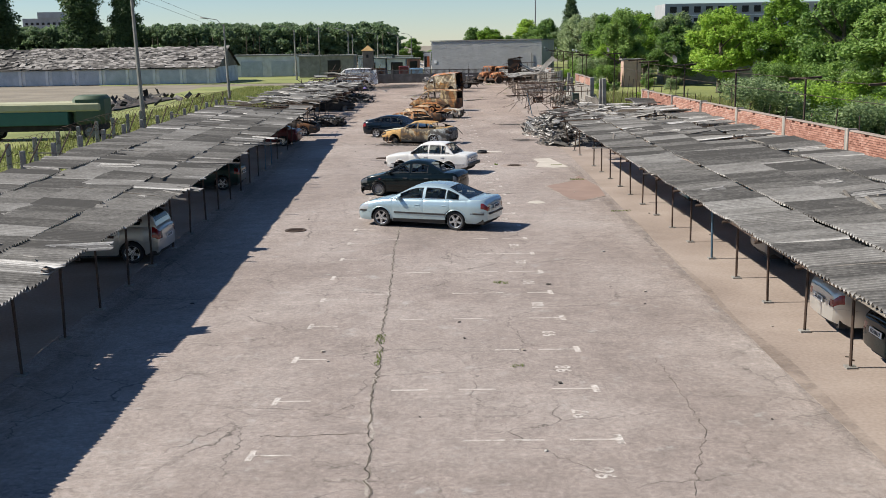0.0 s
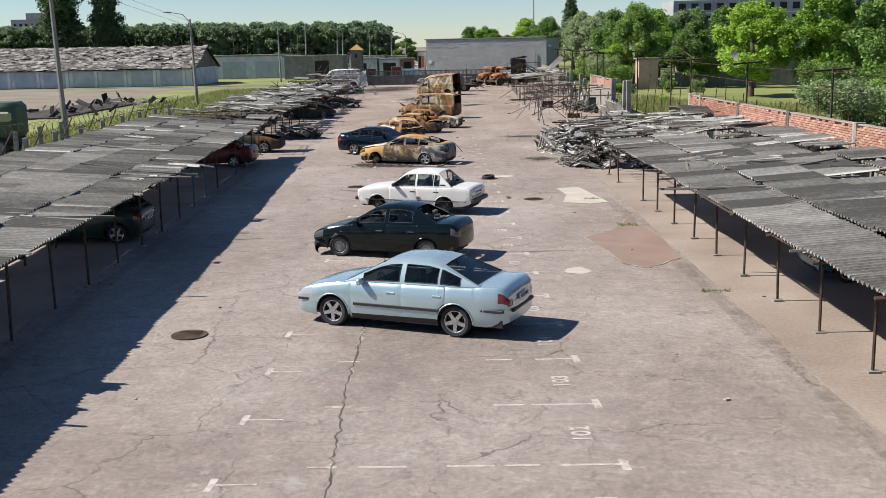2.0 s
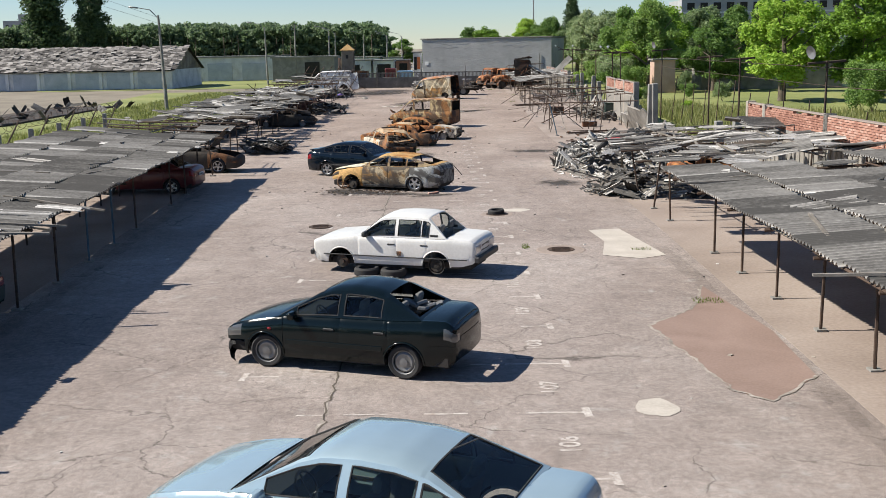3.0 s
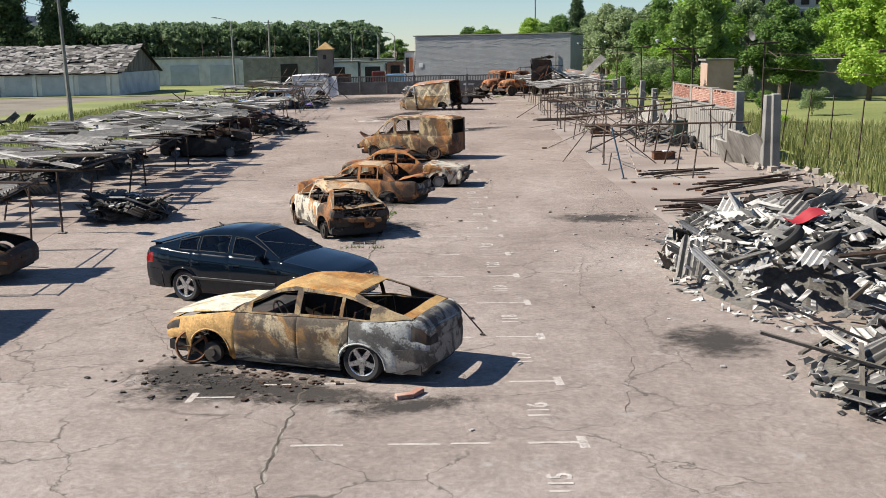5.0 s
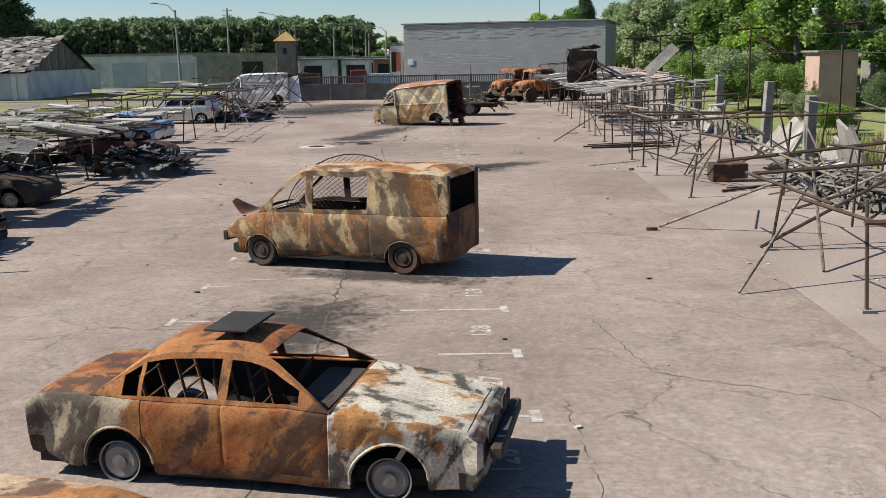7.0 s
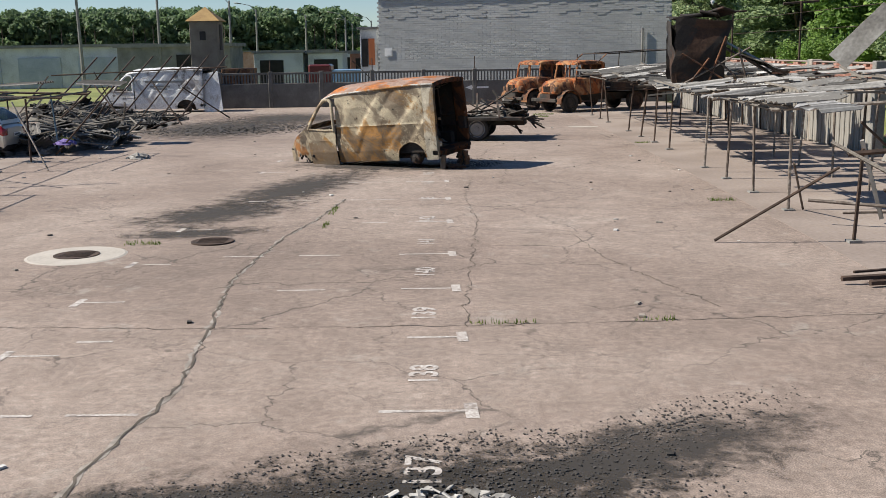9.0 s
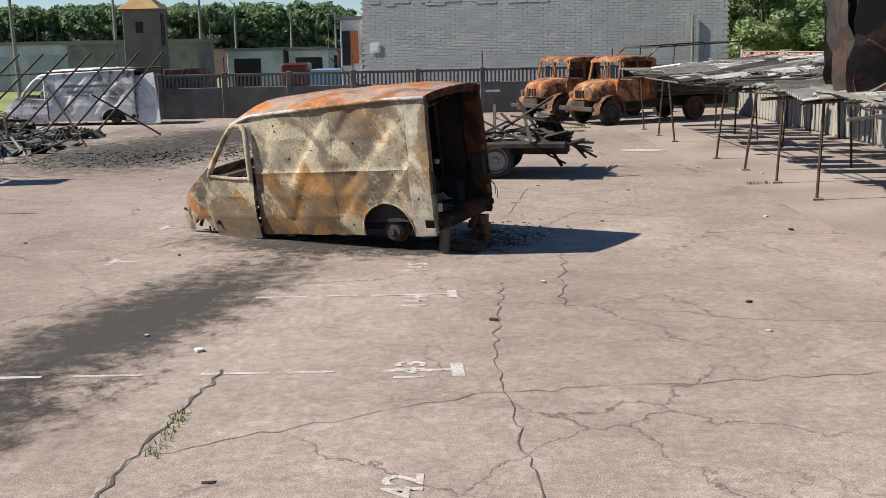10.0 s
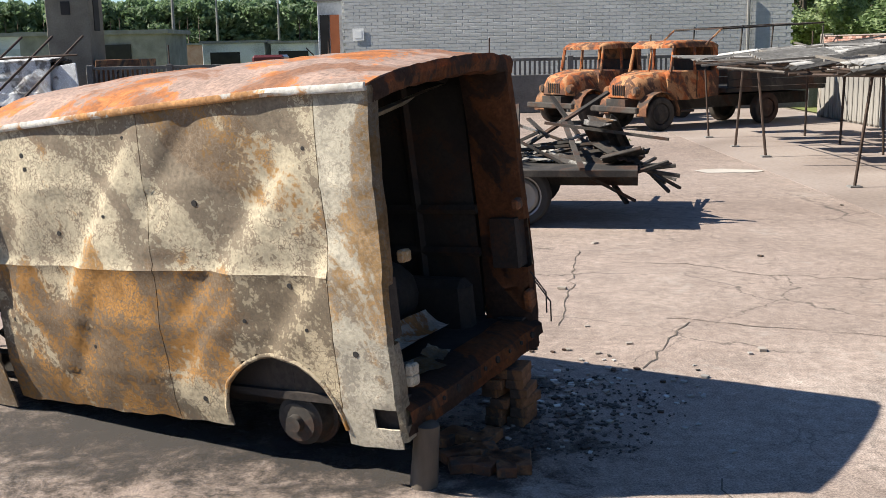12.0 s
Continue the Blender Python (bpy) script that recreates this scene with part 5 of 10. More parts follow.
rod(bm, (mid - 4.60, -0.5, 0.95), (mid - 5.0, -0.52, 0.52), 0.012, 5)
part("hanging_strip", bm, B_BLACK, c4)
place_car(c4, s, (-3.87, 65.45), (-1.42, 64.50), 1)

# navy fastback
s = FASTBACK
c5, made = car("fastback_car", "intact dark navy fastback car with alloy wheels", s, P_NAVY, "cars in the row", glass=GLASS_DARK, wheel_dir=-14, seals=RUBBER)
mid = sum(s["axles"]) / 2
handles(c5, s, (2.32, 3.28), P_NAVY, 0.80)
mirrors(c5, s, 1.78, P_NAVY, 0.93)
side_strip(c5, s, 1.45, 3.35, 0.50, PLASTIC, 0.05)
for sg in (1, -1):
    part("fog_lamp", new_box(mid - 0.01, sg * 0.62 - 0.09, 0.34, mid + 0.03, sg * 0.62 + 0.09, 0.42, pose(0, 0, 0), 0.015), LAMP_CLEAR, c5)
for y0 in (-0.24, -0.05, 0.13):
    part("grille", new_box(mid + 0.0, y0 - 0.02, 0.56, mid + 0.055, y0 + 0.13, 0.68, None, 0.015), PLASTIC, c5)
part("grille_bar", new_box(mid + 0.0, -0.3, 0.615, mid + 0.06, 0.3, 0.635), CHROME, c5)
plate(c5, s, mid + 0.062, 0.42, -6)
bm = bmesh.new()
box(bm, mid - 4.55, -0.58, 1.085, mid - 4.28, 0.58, 1.11, None, 0.01)
for sg in (1, -1):
    box(bm, mid - 4.48, sg * 0.5 - 0.03, 1.02, mid - 4.36, sg * 0.5 + 0.03, 1.09)
part("spoiler", bm, P_NAVY, c5)
for sg in (-0.45, 0.05):
    part("wiper", new_rod((mid - 1.42, sg, 0.965), (mid - 1.58, sg + 0.5, 1.06), 0.009, 5), PLASTIC, c5)
part("aerial", new_rod((mid - 3.2, 0, 1.4), (mid - 3.28, 0, 1.47), 0.03, 6, 0.012), PLASTIC, c5)
place_car(c5, s, (-2.95, 68.74), (-5.38, 69.80), -1)

# burnt hatchback seen from its smashed tail
s = HATCH
mats = {"roof": B_ROOF, "cab_frame": B_MIX, "front_door": B_ASH, "rear_door": B_ASH, "rear_wing": B_BROWN, "rear_bumper": B_BROWN, "sill": B_BLACK, "front_wing": B_ASH, "bonnet": B_MIX}
c6, made = car("burnt_car", "burnt-out hatchback, tailgate gone and boot full of charred scrap", s, B_MIX, "burnt cars", glass=None, mats=mats, dent=0.055, thick=0.012, wheels=("rim", "rim", "rim", "rim"),
                 skip=("boot_lid", "rear_panel", "rear_bumper"), drop=0.06, seed=5, crease=0.06, cuts=1, crush=(2.3, 4.0, 0.42), wheel_mat=B_BLACK)
mid = sum(s["axles"]) / 2
bm = bmesh.new()
for k in range(330):
    p = Vector((mid - 3.15 - rng.uniform(0, 0.95), rng.uniform(-0.68, 0.68), 0.30 + 0.68 * rng.random() ** 1.4))
    rod(bm, p, p + Vector((rng.gauss(0, 0.10), rng.gauss(0, 0.12), rng.gauss(0, 0.10))), rng.uniform(0.008, 0.04), 5, rng.uniform(0.004, 0.03))
part("charred_scrap", bm, B_BLACK, c6, kind="stuff")
for k in range(5):
    bm = bmesh.new()
    x0, y0 = mid - 4.0 - 0.06 * (k % 2), -0.62 + 0.31 * k
    box(bm, -0.05, -0.17, -0.14, 0.05, 0.17, 0.16, pose(x0, y0, 0.42 + 0.06 * rng.random(), rng.uniform(-14, 14), rng.uniform(-25, 25), rng.uniform(-20, 20)), 0.02)
    part("crumpled_panel", bm, B_BROWN if k == 1 else B_BLACK, c6)
part("crash_beam", new_box(mid - 4.2, -0.55, 0.46, mid - 4.05, 0.6, 0.58, pose(0, 0, 0, 3, 0, 0), 0.03), B_BROWN, c6)
bm = new_rod((mid - 2.5, -0.5, 1.42), (mid - 2.62, 0.45, 1.44), 0.03, 5)
part("roof_bar", bm, B_BLACK, c6)
place_car(c6, s, (-4.62, 79.05), (-3.45, 76.50), 1)

# rusty boxy saloon
s = BOXY
mats = {"roof": B_ROOF, "bonnet": B_ROOF, "cab_frame": B_ORANGE, "front_door": B_ORANGE, "rear_door": B_ORANGE, "rear_wing": B_BROWN, "rear_bumper": B_BROWN, "rear_panel": B_GREY, "boot_lid": B_ORANGE, "front_wing": B_ORANGE, "sill": B_ORANGE}
c7, made = car("burnt_car", "burnt-out boxy saloon, orange with rust, boot lid sprung open", s, B_ORANGE, "burnt cars", glass=None, mats=mats, dent=0.035, thick=0.012, wheels=("drum", "drum", "drum", "drum"), wheel_mat=B_BLACK,
                 drop=0.19, seed=9, crease=0.04, cuts=1, crush=(3.0, 4.1, 0.14), open_deg={"boot_lid": ((3.4, 0.85), 13.0, (0, 0, 0.02))})
mid = sum(s["axles"]) / 2
part("bumper_beam", new_box(mid - 4.26, -0.74, 0.30, mid - 4.16, 0.74, 0.42, pose(0, 0, 0, 3, 0, 0), 0.02), B_GREY, c7)
place_car(c7, s, (-4.50, 83.40), (-2.15, 82.68), 1)

# burnt long-nosed saloon
s = COUPE_NOSE
mats = {"roof": B_ORANGE, "bonnet": B_ASH, "cab_frame": B_ORANGE, "front_door": B_ORANGE, "rear_door": B_ORANGE, "rear_wing": B_MIX, "rear_bumper": B_BROWN, "boot_lid": B_ORANGE, "front_wing": B_ASH, "front_bumper": B_GREY, "front_panel": B_BLACK, "sill": B_BROWN}
c8, made = car("burnt_car", "burnt-out saloon with an ashen bonnet and rusty doors", s, B_ORANGE, "burnt cars", glass=None, mats=mats, dent=0.03, thick=0.012, wheels=("rim", "rim", "rim", "rim"), drop=0.11, seed=13, crease=0.025, cuts=1)
mid = sum(s["axles"]) / 2
for y in (-0.5, -0.3, 0.3, 0.5):
    part("lamp_hole", new_box(mid - 0.0, y - 0.09, 0.52, mid + 0.04, y + 0.09, 0.68, None, 0.02), B_BLACK, c8)
part("bumper_beam", new_box(mid + 0.02, -0.80, 0.38, mid + 0.14, 0.78, 0.50, pose(0, 0, 0, -3, 0, 2), 0.02), B_BLACK, c8)
part("sunroof", new_box(mid - 2.75, -0.36, 1.38, mid - 2.3, 0.36, 1.405, None, 0.01), DARK, c8)
place_car(c8, s, (-0.62, 86.50), (-3.22, 87.02), -1)

# burnt minibus
s = MINIBUS
mats = {"roof": B_ROOF, "bonnet": B_ASH, "cab_frame": B_BUS, "front_door": B_BUS, "sliding_door": B_BUS, "rear_wing": B_BUS, "front_wing": B_BUS, "rear_bumper": B_BROWN, "rear_panel": B_BROWN, "sill": B_BROWN}
c9, made = car("burnt_minibus", "burnt-out minibus with a bent bonnet, rust and ash all over", s, B_MIX, "burnt cars", "van", glass=None, mats=mats, dent=0.035, thick=0.012, wheels=("steel",) * 4, wheel_mat=B_BLACK, drop=0.05, seed=17, crease=0.035, cuts=1,
                 skip=("bonnet", "front_bumper"))
mid = sum(s["axles"]) / 2
bm = bmesh.new()
pr = []
for k in range(9):
    u = k / 8
    pr.append((mid - 0.72 + 0.95 * u, 1.06 - 0.30 * u + 0.95 * max(0, u - 0.55) ** 1.3))
ring = [[bm.verts.new((x, y * (0.74 - 0.60 * (k / 8) ** 1.2), z + 0.05 * (1 - y * y))) for y in (-1, -0.5, 0, 0.5, 1)] for k, (x, z) in enumerate(pr)]
for a, b_ in zip(ring, ring[1:]):
    for k in range(4):
        bm.faces.new((a[k], a[k + 1], b_[k + 1], b_[k]))
bmesh.ops.solidify(bm, geom=bm.faces[:], thickness=0.015)
part("bent_bonnet", bm, B_BROWN, c9, "bonnet bent up like a blade", 40)
part("bumper_beam", new_box(mid - 0.05, -0.78, 0.42, mid + 0.07, 0.80, 0.60, pose(0, 0, 0, 2, 0, 0), 0.02), B_BLACK, c9)
bm = bmesh.new()
box(bm, mid - 4.60, -0.84, 0.34, mid - 4.56, 0.84, 1.14, None, 0.02)
for sg in (1, -1):
    box(bm, mid - 4.60, sg * 0.76 - 0.08, 1.1, mid - 4.56, sg * 0.72 + 0.06, 1.8, None, 0.015)
part("tailgate", bm, B_BROWN, c9)
part("rear_quarter_panel", new_box(mid - 4.4, 0.775, 1.2, mid - 3.2, 0.795, 1.72), B_BUS, c9)
place_car(c9, s, (-3.60, 97.15), (-1.08, 96.22), 1)
bm = bmesh.new()
N = 26
for i in range(N):
    for fam in (1, -1):
        pts = []
        for j in range(13):
            u, v = i / (N - 1) * 2.6 - 0.9 + fam * j * 0.1, j / 12
            x, z = -1.3 + u, 0.03 + 1.15 * v
            if abs(x) < 1.3 * math.sqrt(max(0, 1 - (v * 0.98) ** 2)):
                pts.append((x, 0.12 * math.sin(3 * x) + 0.25 * v, z))
        for a, b_ in zip(pts, pts[1:]):
            rod(bm, a, b_, 0.006, 3)
for k in range(20):
    w0, w1 = math.pi * k / 20, math.pi * (k + 1) / 20
    rod(bm, (1.3 * math.cos(w0), 0.25 * math.sin(w0), 1.18 * math.sin(w0)), (1.3 * math.cos(w1), 0.25 * math.sin(w1), 1.18 * math.sin(w1)), 0.012, 4)
mesh_panel = solid("wire_mesh_panel", bm, PIPE, "bent rusty wire mesh leaning behind the minibus", "mesh")
mesh_panel.matrix_basis = pose(-2.2, 98.4, 0.9, -14, 0, -14)
mesh_panel.location.z = 0.85

# burnt panel van
V_SIDE = burnt("van_ash", (0.57, 0.495, 0.35), (0.40, 0.22, 0.07), (0.13, 0.10, 0.07), 0.34, 0.72, 1.3, 42.0, 2.2, 0.95, 0.85, 0.60, 0.45)
V_LOW = burnt("van_rust", (0.55, 0.46, 0.31), (0.47, 0.23, 0.055), (0.10, 0.075, 0.05), 0.70, 0.80, 1.3, 42.0, 2.4, 0.9, 0.88, 0.55, 0.45)
V_POST = burnt("van_post_ash", (0.56, 0.51, 0.40), (0.40, 0.25, 0.11), (0.17, 0.15, 0.12), 0.12, 0.62, 1.5, 10.0, 2.2, 0.55, 0.8, 0.6, 0.4)
V_TRIM = burnt("van_white_edge", (0.70, 0.68, 0.62), (0.50, 0.25, 0.09), (0.30, 0.25, 0.2), 0.25, 0.3, 1.5, 10.0, 1.0, 0.1, 0.6)
V_ROOF = burnt("van_roof_rust", (0.36, 0.25, 0.20), (0.50, 0.17, 0.04), (0.19, 0.09, 0.05), 0.66, 0.42, 1.1, 8.0, 1.6, 0.15)
V_RUST = burnt("van_inner_rust", (0.26, 0.10, 0.04), (0.30, 0.10, 0.03), (0.045, 0.03, 0.024), 0.6, 0.7, 2.2)
EDGE = [(0, 2.32), (0.6, 2.325), (1.6, 2.28), (3.05, 2.20), (3.48, 2.07), (3.66, 1.87), (4.0, 1.40), (4.1, 1.31), (4.45, 1.04), (4.72, 0.70)]
CROWN = [(0, 0.06), (0.5, 0.13), (2.2, 0.20), (3.2, 0.19), (3.6, 0.10), (4.0, 0.06), (4.5, 0.04)]
SIDE_W = [(0.26, 0.925), (0.42, 0.955), (0.62, 0.985), (0.95, 0.99), (1.24, 0.972), (1.32, 0.958), (1.8, 0.935), (2.34, 0.875)]
VAN_PLAN = [(0, 0.985), (0.08, 1.0), (3.1, 1.0), (3.6, 1.0), (4.1, 0.99), (4.4, 0.97), (4.72, 0.86)]
# folds pressed into the side: x and z of the two ends, depth, width before and behind the fold
FOLDS = ((1.70, 2.20, 2.55, 0.95, 0.055, 0.10, 0.42), (0.50, 2.05, 1.50, 0.95, 0.060, 0.12, 0.40), (0.30, 1.55, 0.98, 0.60, 0.050, 0.10, 0.34), (1.15, 2.28, 1.72, 1.55, 0.035, 0.30, 0.10),
         (2.72, 2.05, 3.0, 0.8, 0.025, 0.12, 0.25), (1.05, 1.22, 1.60, 0.50, 0.035, 0.10, 0.30), (2.05, 1.25, 2.45, 0.45, 0.025, 0.22, 0.08), (0.55, 1.95, 0.20, 1.4, 0.02, 0.2, 0.1))


def van_point(x, z, sg, crumple=1.0, seed=0):
    """A point of the van's side skin at x from the tail and height z."""
    y = lerp_pts(z, SIDE_W) * lerp_pts(x, VAN_PLAN)
    for zc, a in ((0.60, 0.010), (0.93, 0.012), (1.285, 0.016), (1.80, 0.010)):
        y += a * math.exp(-((z - zc) / 0.018) ** 2)
    d = 0.0
    for xa, za, xb, zb, dep, wf, wb in FOLDS:
        ux, uz = xb - xa, zb - za
        ln = math.hypot(ux, uz)
        t = ((x - xa) * ux + (z - za) * uz) / ln / ln
        q = ((x - xa) * uz - (z - za) * ux) / ln
        fade = max(0.0, min(1.0, t / 0.22 + 0.25)) * max(0.0, min(1.0, (1 - t) / 0.22 + 0.25))
        d += dep * fade * max(0.0, 1 - abs(q) / (wf if q > 0 else wb))
    if sg < 0:
        d *= 0.4
    nz = noise.noise(Vector((x * 1.7, z * 1.7, sg * 3.0 + seed))) * 0.022 + noise.noise(Vector((x * 5.5, z * 5.5, sg * 2.0 + seed))) * 0.007
    edge = max(0.0, min(1.0, (2.30 - z) / 0.10))
    return Vector((x, sg * (y - (d + nz * 0.9) * crumple * edge), z))


def panel_van(label, mats, crumple=1.0, seed=0, hub=(0.76, 0.37), arch=0.43, nose=True):
    """A high-roofed panel van without glass or rear doors, its tail at x = 0 and its nose towards +x."""
    ob = thing("burnt_van", label, "van", "burnt cars")
    hx, hz = hub

    def skin(name, x0, x1, z0, z1, sg, mat, m=None, hole=None, inner=True, rag=0.0):
        nx, nz_ = max(2, int((x1 - x0) / 0.045)), max(2, int((z1(x0) - z0) / 0.04))
        bm = bmesh.new()
        grid = []
        for i in range(nx + 1):
            x = x0 + (x1 - x0) * i / nx
            top = z1(x)
            lo = z0 + (rag * noise.noise(Vector((x * 6, seed, 1.0))) if rag else 0.0)
            grid.append([bm.verts.new(van_point(x, lo + (top - lo) * j / nz_, sg, crumple, seed)) for j in range(nz_ + 1)])
        for i in range(nx):
            for j in range(nz_):
                q = [grid[i][j], grid[i + 1][j], grid[i + 1][j + 1], grid[i][j + 1]]
                c = sum((v.co for v in q), Vector()) / 4
                if math.hypot(c.x - hx, c.z - hz) < arch or (hole and hole(c.x, c.z)):
                    continue
                bm.faces.new(q if sg < 0 else q[::-1])
        for v in list(bm.verts):
            if not v.link_faces:
                bm.verts.remove(v)
                continue
            r = math.hypot(v.co.x - hx, v.co.z - hz)
            if r < arch + 0.02 and r > 0.01:
                v.co.x, v.co.z = hx + (v.co.x - hx) * arch / r, hz + (v.co.z - hz) * arch / r
        give_inside(bm, 0.014)
        if m is not None:
            bmesh.ops.transform(bm, matrix=m, verts=bm.verts)
        o = part(name, bm, mat, ob, smooth=32)
        o.data.materials.append(B_INNER)
        return o

    e_ = lambda x: lerp_pts(x, EDGE)
    belt = lambda x: 1.285
    for sg in (1, -1):
        skin("rear_post", 0.0, 0.33, 0.30, e_, sg, mats["post"], hole=lambda x, z: x < 0.12 and 0.42 < z < 0.55, rag=0.03)
        for a, b_ in ((0.335, 1.60), (1.605, 3.05)):
            skin("upper_panel", a, b_, 1.285, e_, sg, mats["side"])
            skin("lower_panel", a, b_, 0.30, belt, sg, mats["low"], rag=0.025)
        # door, standing ajar on the left side
        ang = 4.0 if sg > 0 else 0.0
        hinge = Matrix.Translation((4.0, sg * 0.93, 0)) @ Matrix.Rotation(radians(-sg * ang), 4, "Z") @ Matrix.Translation((-4.0, -sg * 0.93, 0))
        door = skin("front_door", 3.06, 4.0, 0.24, lambda x: 1.21 + 0.05 * min(1.0, max(0.0, (x - 3.5) / 0.5)), sg, mats["door"], hinge)
        for r_, line in ((0.045, ((3.10, 1.19), (3.105, 1.5), (3.11, 1.85), (3.13, 1.98), (3.20, 2.045), (3.32, 2.055), (3.42, 2.02), (3.55, 1.88), (3.70, 1.69), (3.85, 1.48), (3.955, 1.33), (3.97, 1.24))), (0.03, ((3.08, 1.215), (3.4, 1.215), (3.7, 1.235), (3.96, 1.26)))):
            part("window_frame", tube(bmesh.new(), [hinge @ van_point(x, z, sg, crumple * 0.4, seed) for x, z in line], r_, 8), mats["door"], door, smooth=60)
        skin("cab_side", 3.06, 3.6, 2.085, lambda x: max(2.088, e_(x)), sg, mats["low"])
        if nose:
            skin("front_wing", 4.005, 4.72, 0.34, e_, sg, mats["wing"], hole=lambda x, z: math.hypot(x - 4.30, z - 0.30) < 0.24)
        tube_pts = [(4.0 - 0.38 * t, sg * (0.905 - 0.02 * t), 1.38 + 0.50 * t) for t in (0, 0.25, 0.5, 0.75, 1.0)]
        part("windscreen_pillar", tube(bmesh.new(), tube_pts + [(3.45, sg * 0.87, 2.06)], 0.035, 6), mats["low"], ob, smooth=60)
        part("arch_lip", tube(bmesh.new(), [van_point(hx + arch * math.cos(radians(a)), hz + arch * math.sin(radians(a)), sg, crumple, seed) for a in range(-5, 190, 13)], 0.016, 6), mats["low"], ob, smooth=60)
        part("drip_rail", tube(bmesh.new(), [(x, sg * (0.903 * lerp_pts(x, VAN_PLAN) + 0.004 * math.sin(9 * x)), e_(x) - 0.012) for x in [3.45 * k / 40 for k in range(41)]], 0.026, 6), mats["trim"], ob, smooth=60)
        # inner return, rear face and lamp hollow of the tail post
        bm = bmesh.new()
        rows_ = []
        for k in range(25):
            z = 0.34 + (2.31 - 0.34) * k / 24
            p = van_point(0.0, z, sg, crumple, seed)
            w = 0.085 + 0.05 * max(0.0, (1.4 - z)) + 0.012 * noise.noise(Vector((z * 7, sg, seed)))
            rows_.append([bm.verts.new(v) for v in (p, p + Vector((-0.022, -sg * 0.03, 0)), p + Vector((-0.012, -sg * w, 0)), p + Vector((0.06, -sg * (w + 0.035), 0)), p + Vector((0.30, -sg * (w + 0.03), 0)))])
        for a, b_ in zip(rows_, rows_[1:]):
            for k in range(4):
                if k in (1, 2) and 0.84 < a[0].co.z < 1.2:
                    continue
                f = (a[k], a[k + 1], b_[k + 1], b_[k])
                bm.faces.new(f if sg > 0 else f[::-1])
        bmesh.ops.solidify(bm, geom=bm.faces[:], thickness=0.01)
        part("tail_post", bm, mats["post"] if sg > 0 else mats["inner"], ob, smooth=40)
        part("lamp_hollow", new_box(0.02, min(sg * 0.78, sg * 0.93), 0.92, 0.20, max(sg * 0.78, sg * 0.93), 1.26), B_INNER, ob)
        part("lamp_hollow", new_box(0.02, min(sg * 0.76, sg * 0.90), 0.39, 0.20, max(sg * 0.76, sg * 0.90), 0.57), B_INNER, ob)
        for z in (0.60, 0.66, 1.30):
            part("hinge_plate", new_box(-0.05, sg * 0.86 - 0.05, z - 0.035, 0.0, sg * 0.86 + 0.04, z + 0.035, pose(0, 0, 0, 5 * sg, 0, 0), 0.012), mats["post"] if sg > 0 else mats["inner"], ob)
        part("wheel_box", new_box(hx - 0.46, min(sg * 0.52, sg * 0.70), 0.42, hx + 0.46, max(sg * 0.52, sg * 0.70), 0.88, None, 0.05), B_INNER, ob)
        drum = lathe([(0.001, 0.10), (0.05, 0.10), (0.055, 0.06), (0.12, 0.055), (0.135, 0.03), (0.155, 0.02), (0.16, -0.10), (0.19, -0.10), (0.19, -0.12), (0.001, -0.12)], 24)
        bmesh.ops.transform(drum, matrix=pose(hx, sg * 0.80, 0.345, 0, 0, 0 if sg > 0 else 180), verts=drum.verts)
        part("brake_drum", drum, B_BLACK, ob, smooth=35)
        part("inner_wall", new_box(0.33, sg * 0.845 - 0.006, 0.55, 3.0, sg * 0.845 + 0.006, 2.16), B_INNER, ob)
        for x in (0.75, 1.3, 2.0, 2.7):
            part("inner_rib", tube(bmesh.new(), [(x, sg * 0.82, 0.55), (x, sg * 0.82, 1.3), (x, sg * 0.79, 2.2)], 0.035, 5), B_INNER, ob)
        for z in (1.02, 1.32):
            part("inner_rail", new_rod((0.3, sg * 0.82, z), (3.0, sg * 0.82, z), 0.035, 5), B_INNER, ob)
    # roof with ribs and sagging sheet
    bm = bmesh.new()
    grid = []
    for i in range(61):
        x = 3.52 * i / 60
        row = []
        for j in range(25):
            u = -1 + 2 * j / 24
            yy = 0.895 * lerp_pts(x, VAN_PLAN)
            z = e_(x) + lerp_pts(x, CROWN) * (1 - abs(u) ** 3.2)
            z += 0.012 * math.exp(-(((x % 0.58) - 0.29) / 0.025) ** 2) * (1 - u ** 4) - 0.020 * crumple * max(0.0, noise.noise(Vector((x * 1.5, u * 1.6, 4 + seed)))) + 0.008 * noise.noise(Vector((x * 5, u * 5, seed)))
            row.append(bm.verts.new((x, u * yy, z)))
        grid.append(row)
    for a, b_ in zip(grid, grid[1:]):
        for k in range(24):
            bm.faces.new((a[k], b_[k], b_[k + 1], a[k + 1]))
    bm.normal_update()
    give_inside(bm, 0.012)
    o = part("roof", bm, mats["roof"], ob, smooth=35)
    o.data.materials.append(B_INNER)
    # beam over the tail, sill beam with holes, floor, bulkhead
    pts = []
    for k in range(21):
        u = -1 + k / 10
        pts.append((0.0, 0.865 * u, 2.285 + 0.06 * (1 - abs(u) ** 3.2)))
    bm = bmesh.new()
    rows_ = [[bm.verts.new((px + dx, py, pz + dz + 0.006 * math.sin(k * 2.3))) for dx, dz in ((-0.02, 0.035), (-0.035, 0.0), (-0.02, -0.07), (0.06, -0.09), (0.16, -0.03))] for k, (px, py, pz) in enumerate(pts)]
    for a, b_ in zip(rows_, rows_[1:]):
        for k in range(4):
            bm.faces.new((a[k], b_[k], b_[k + 1], a[k + 1]))
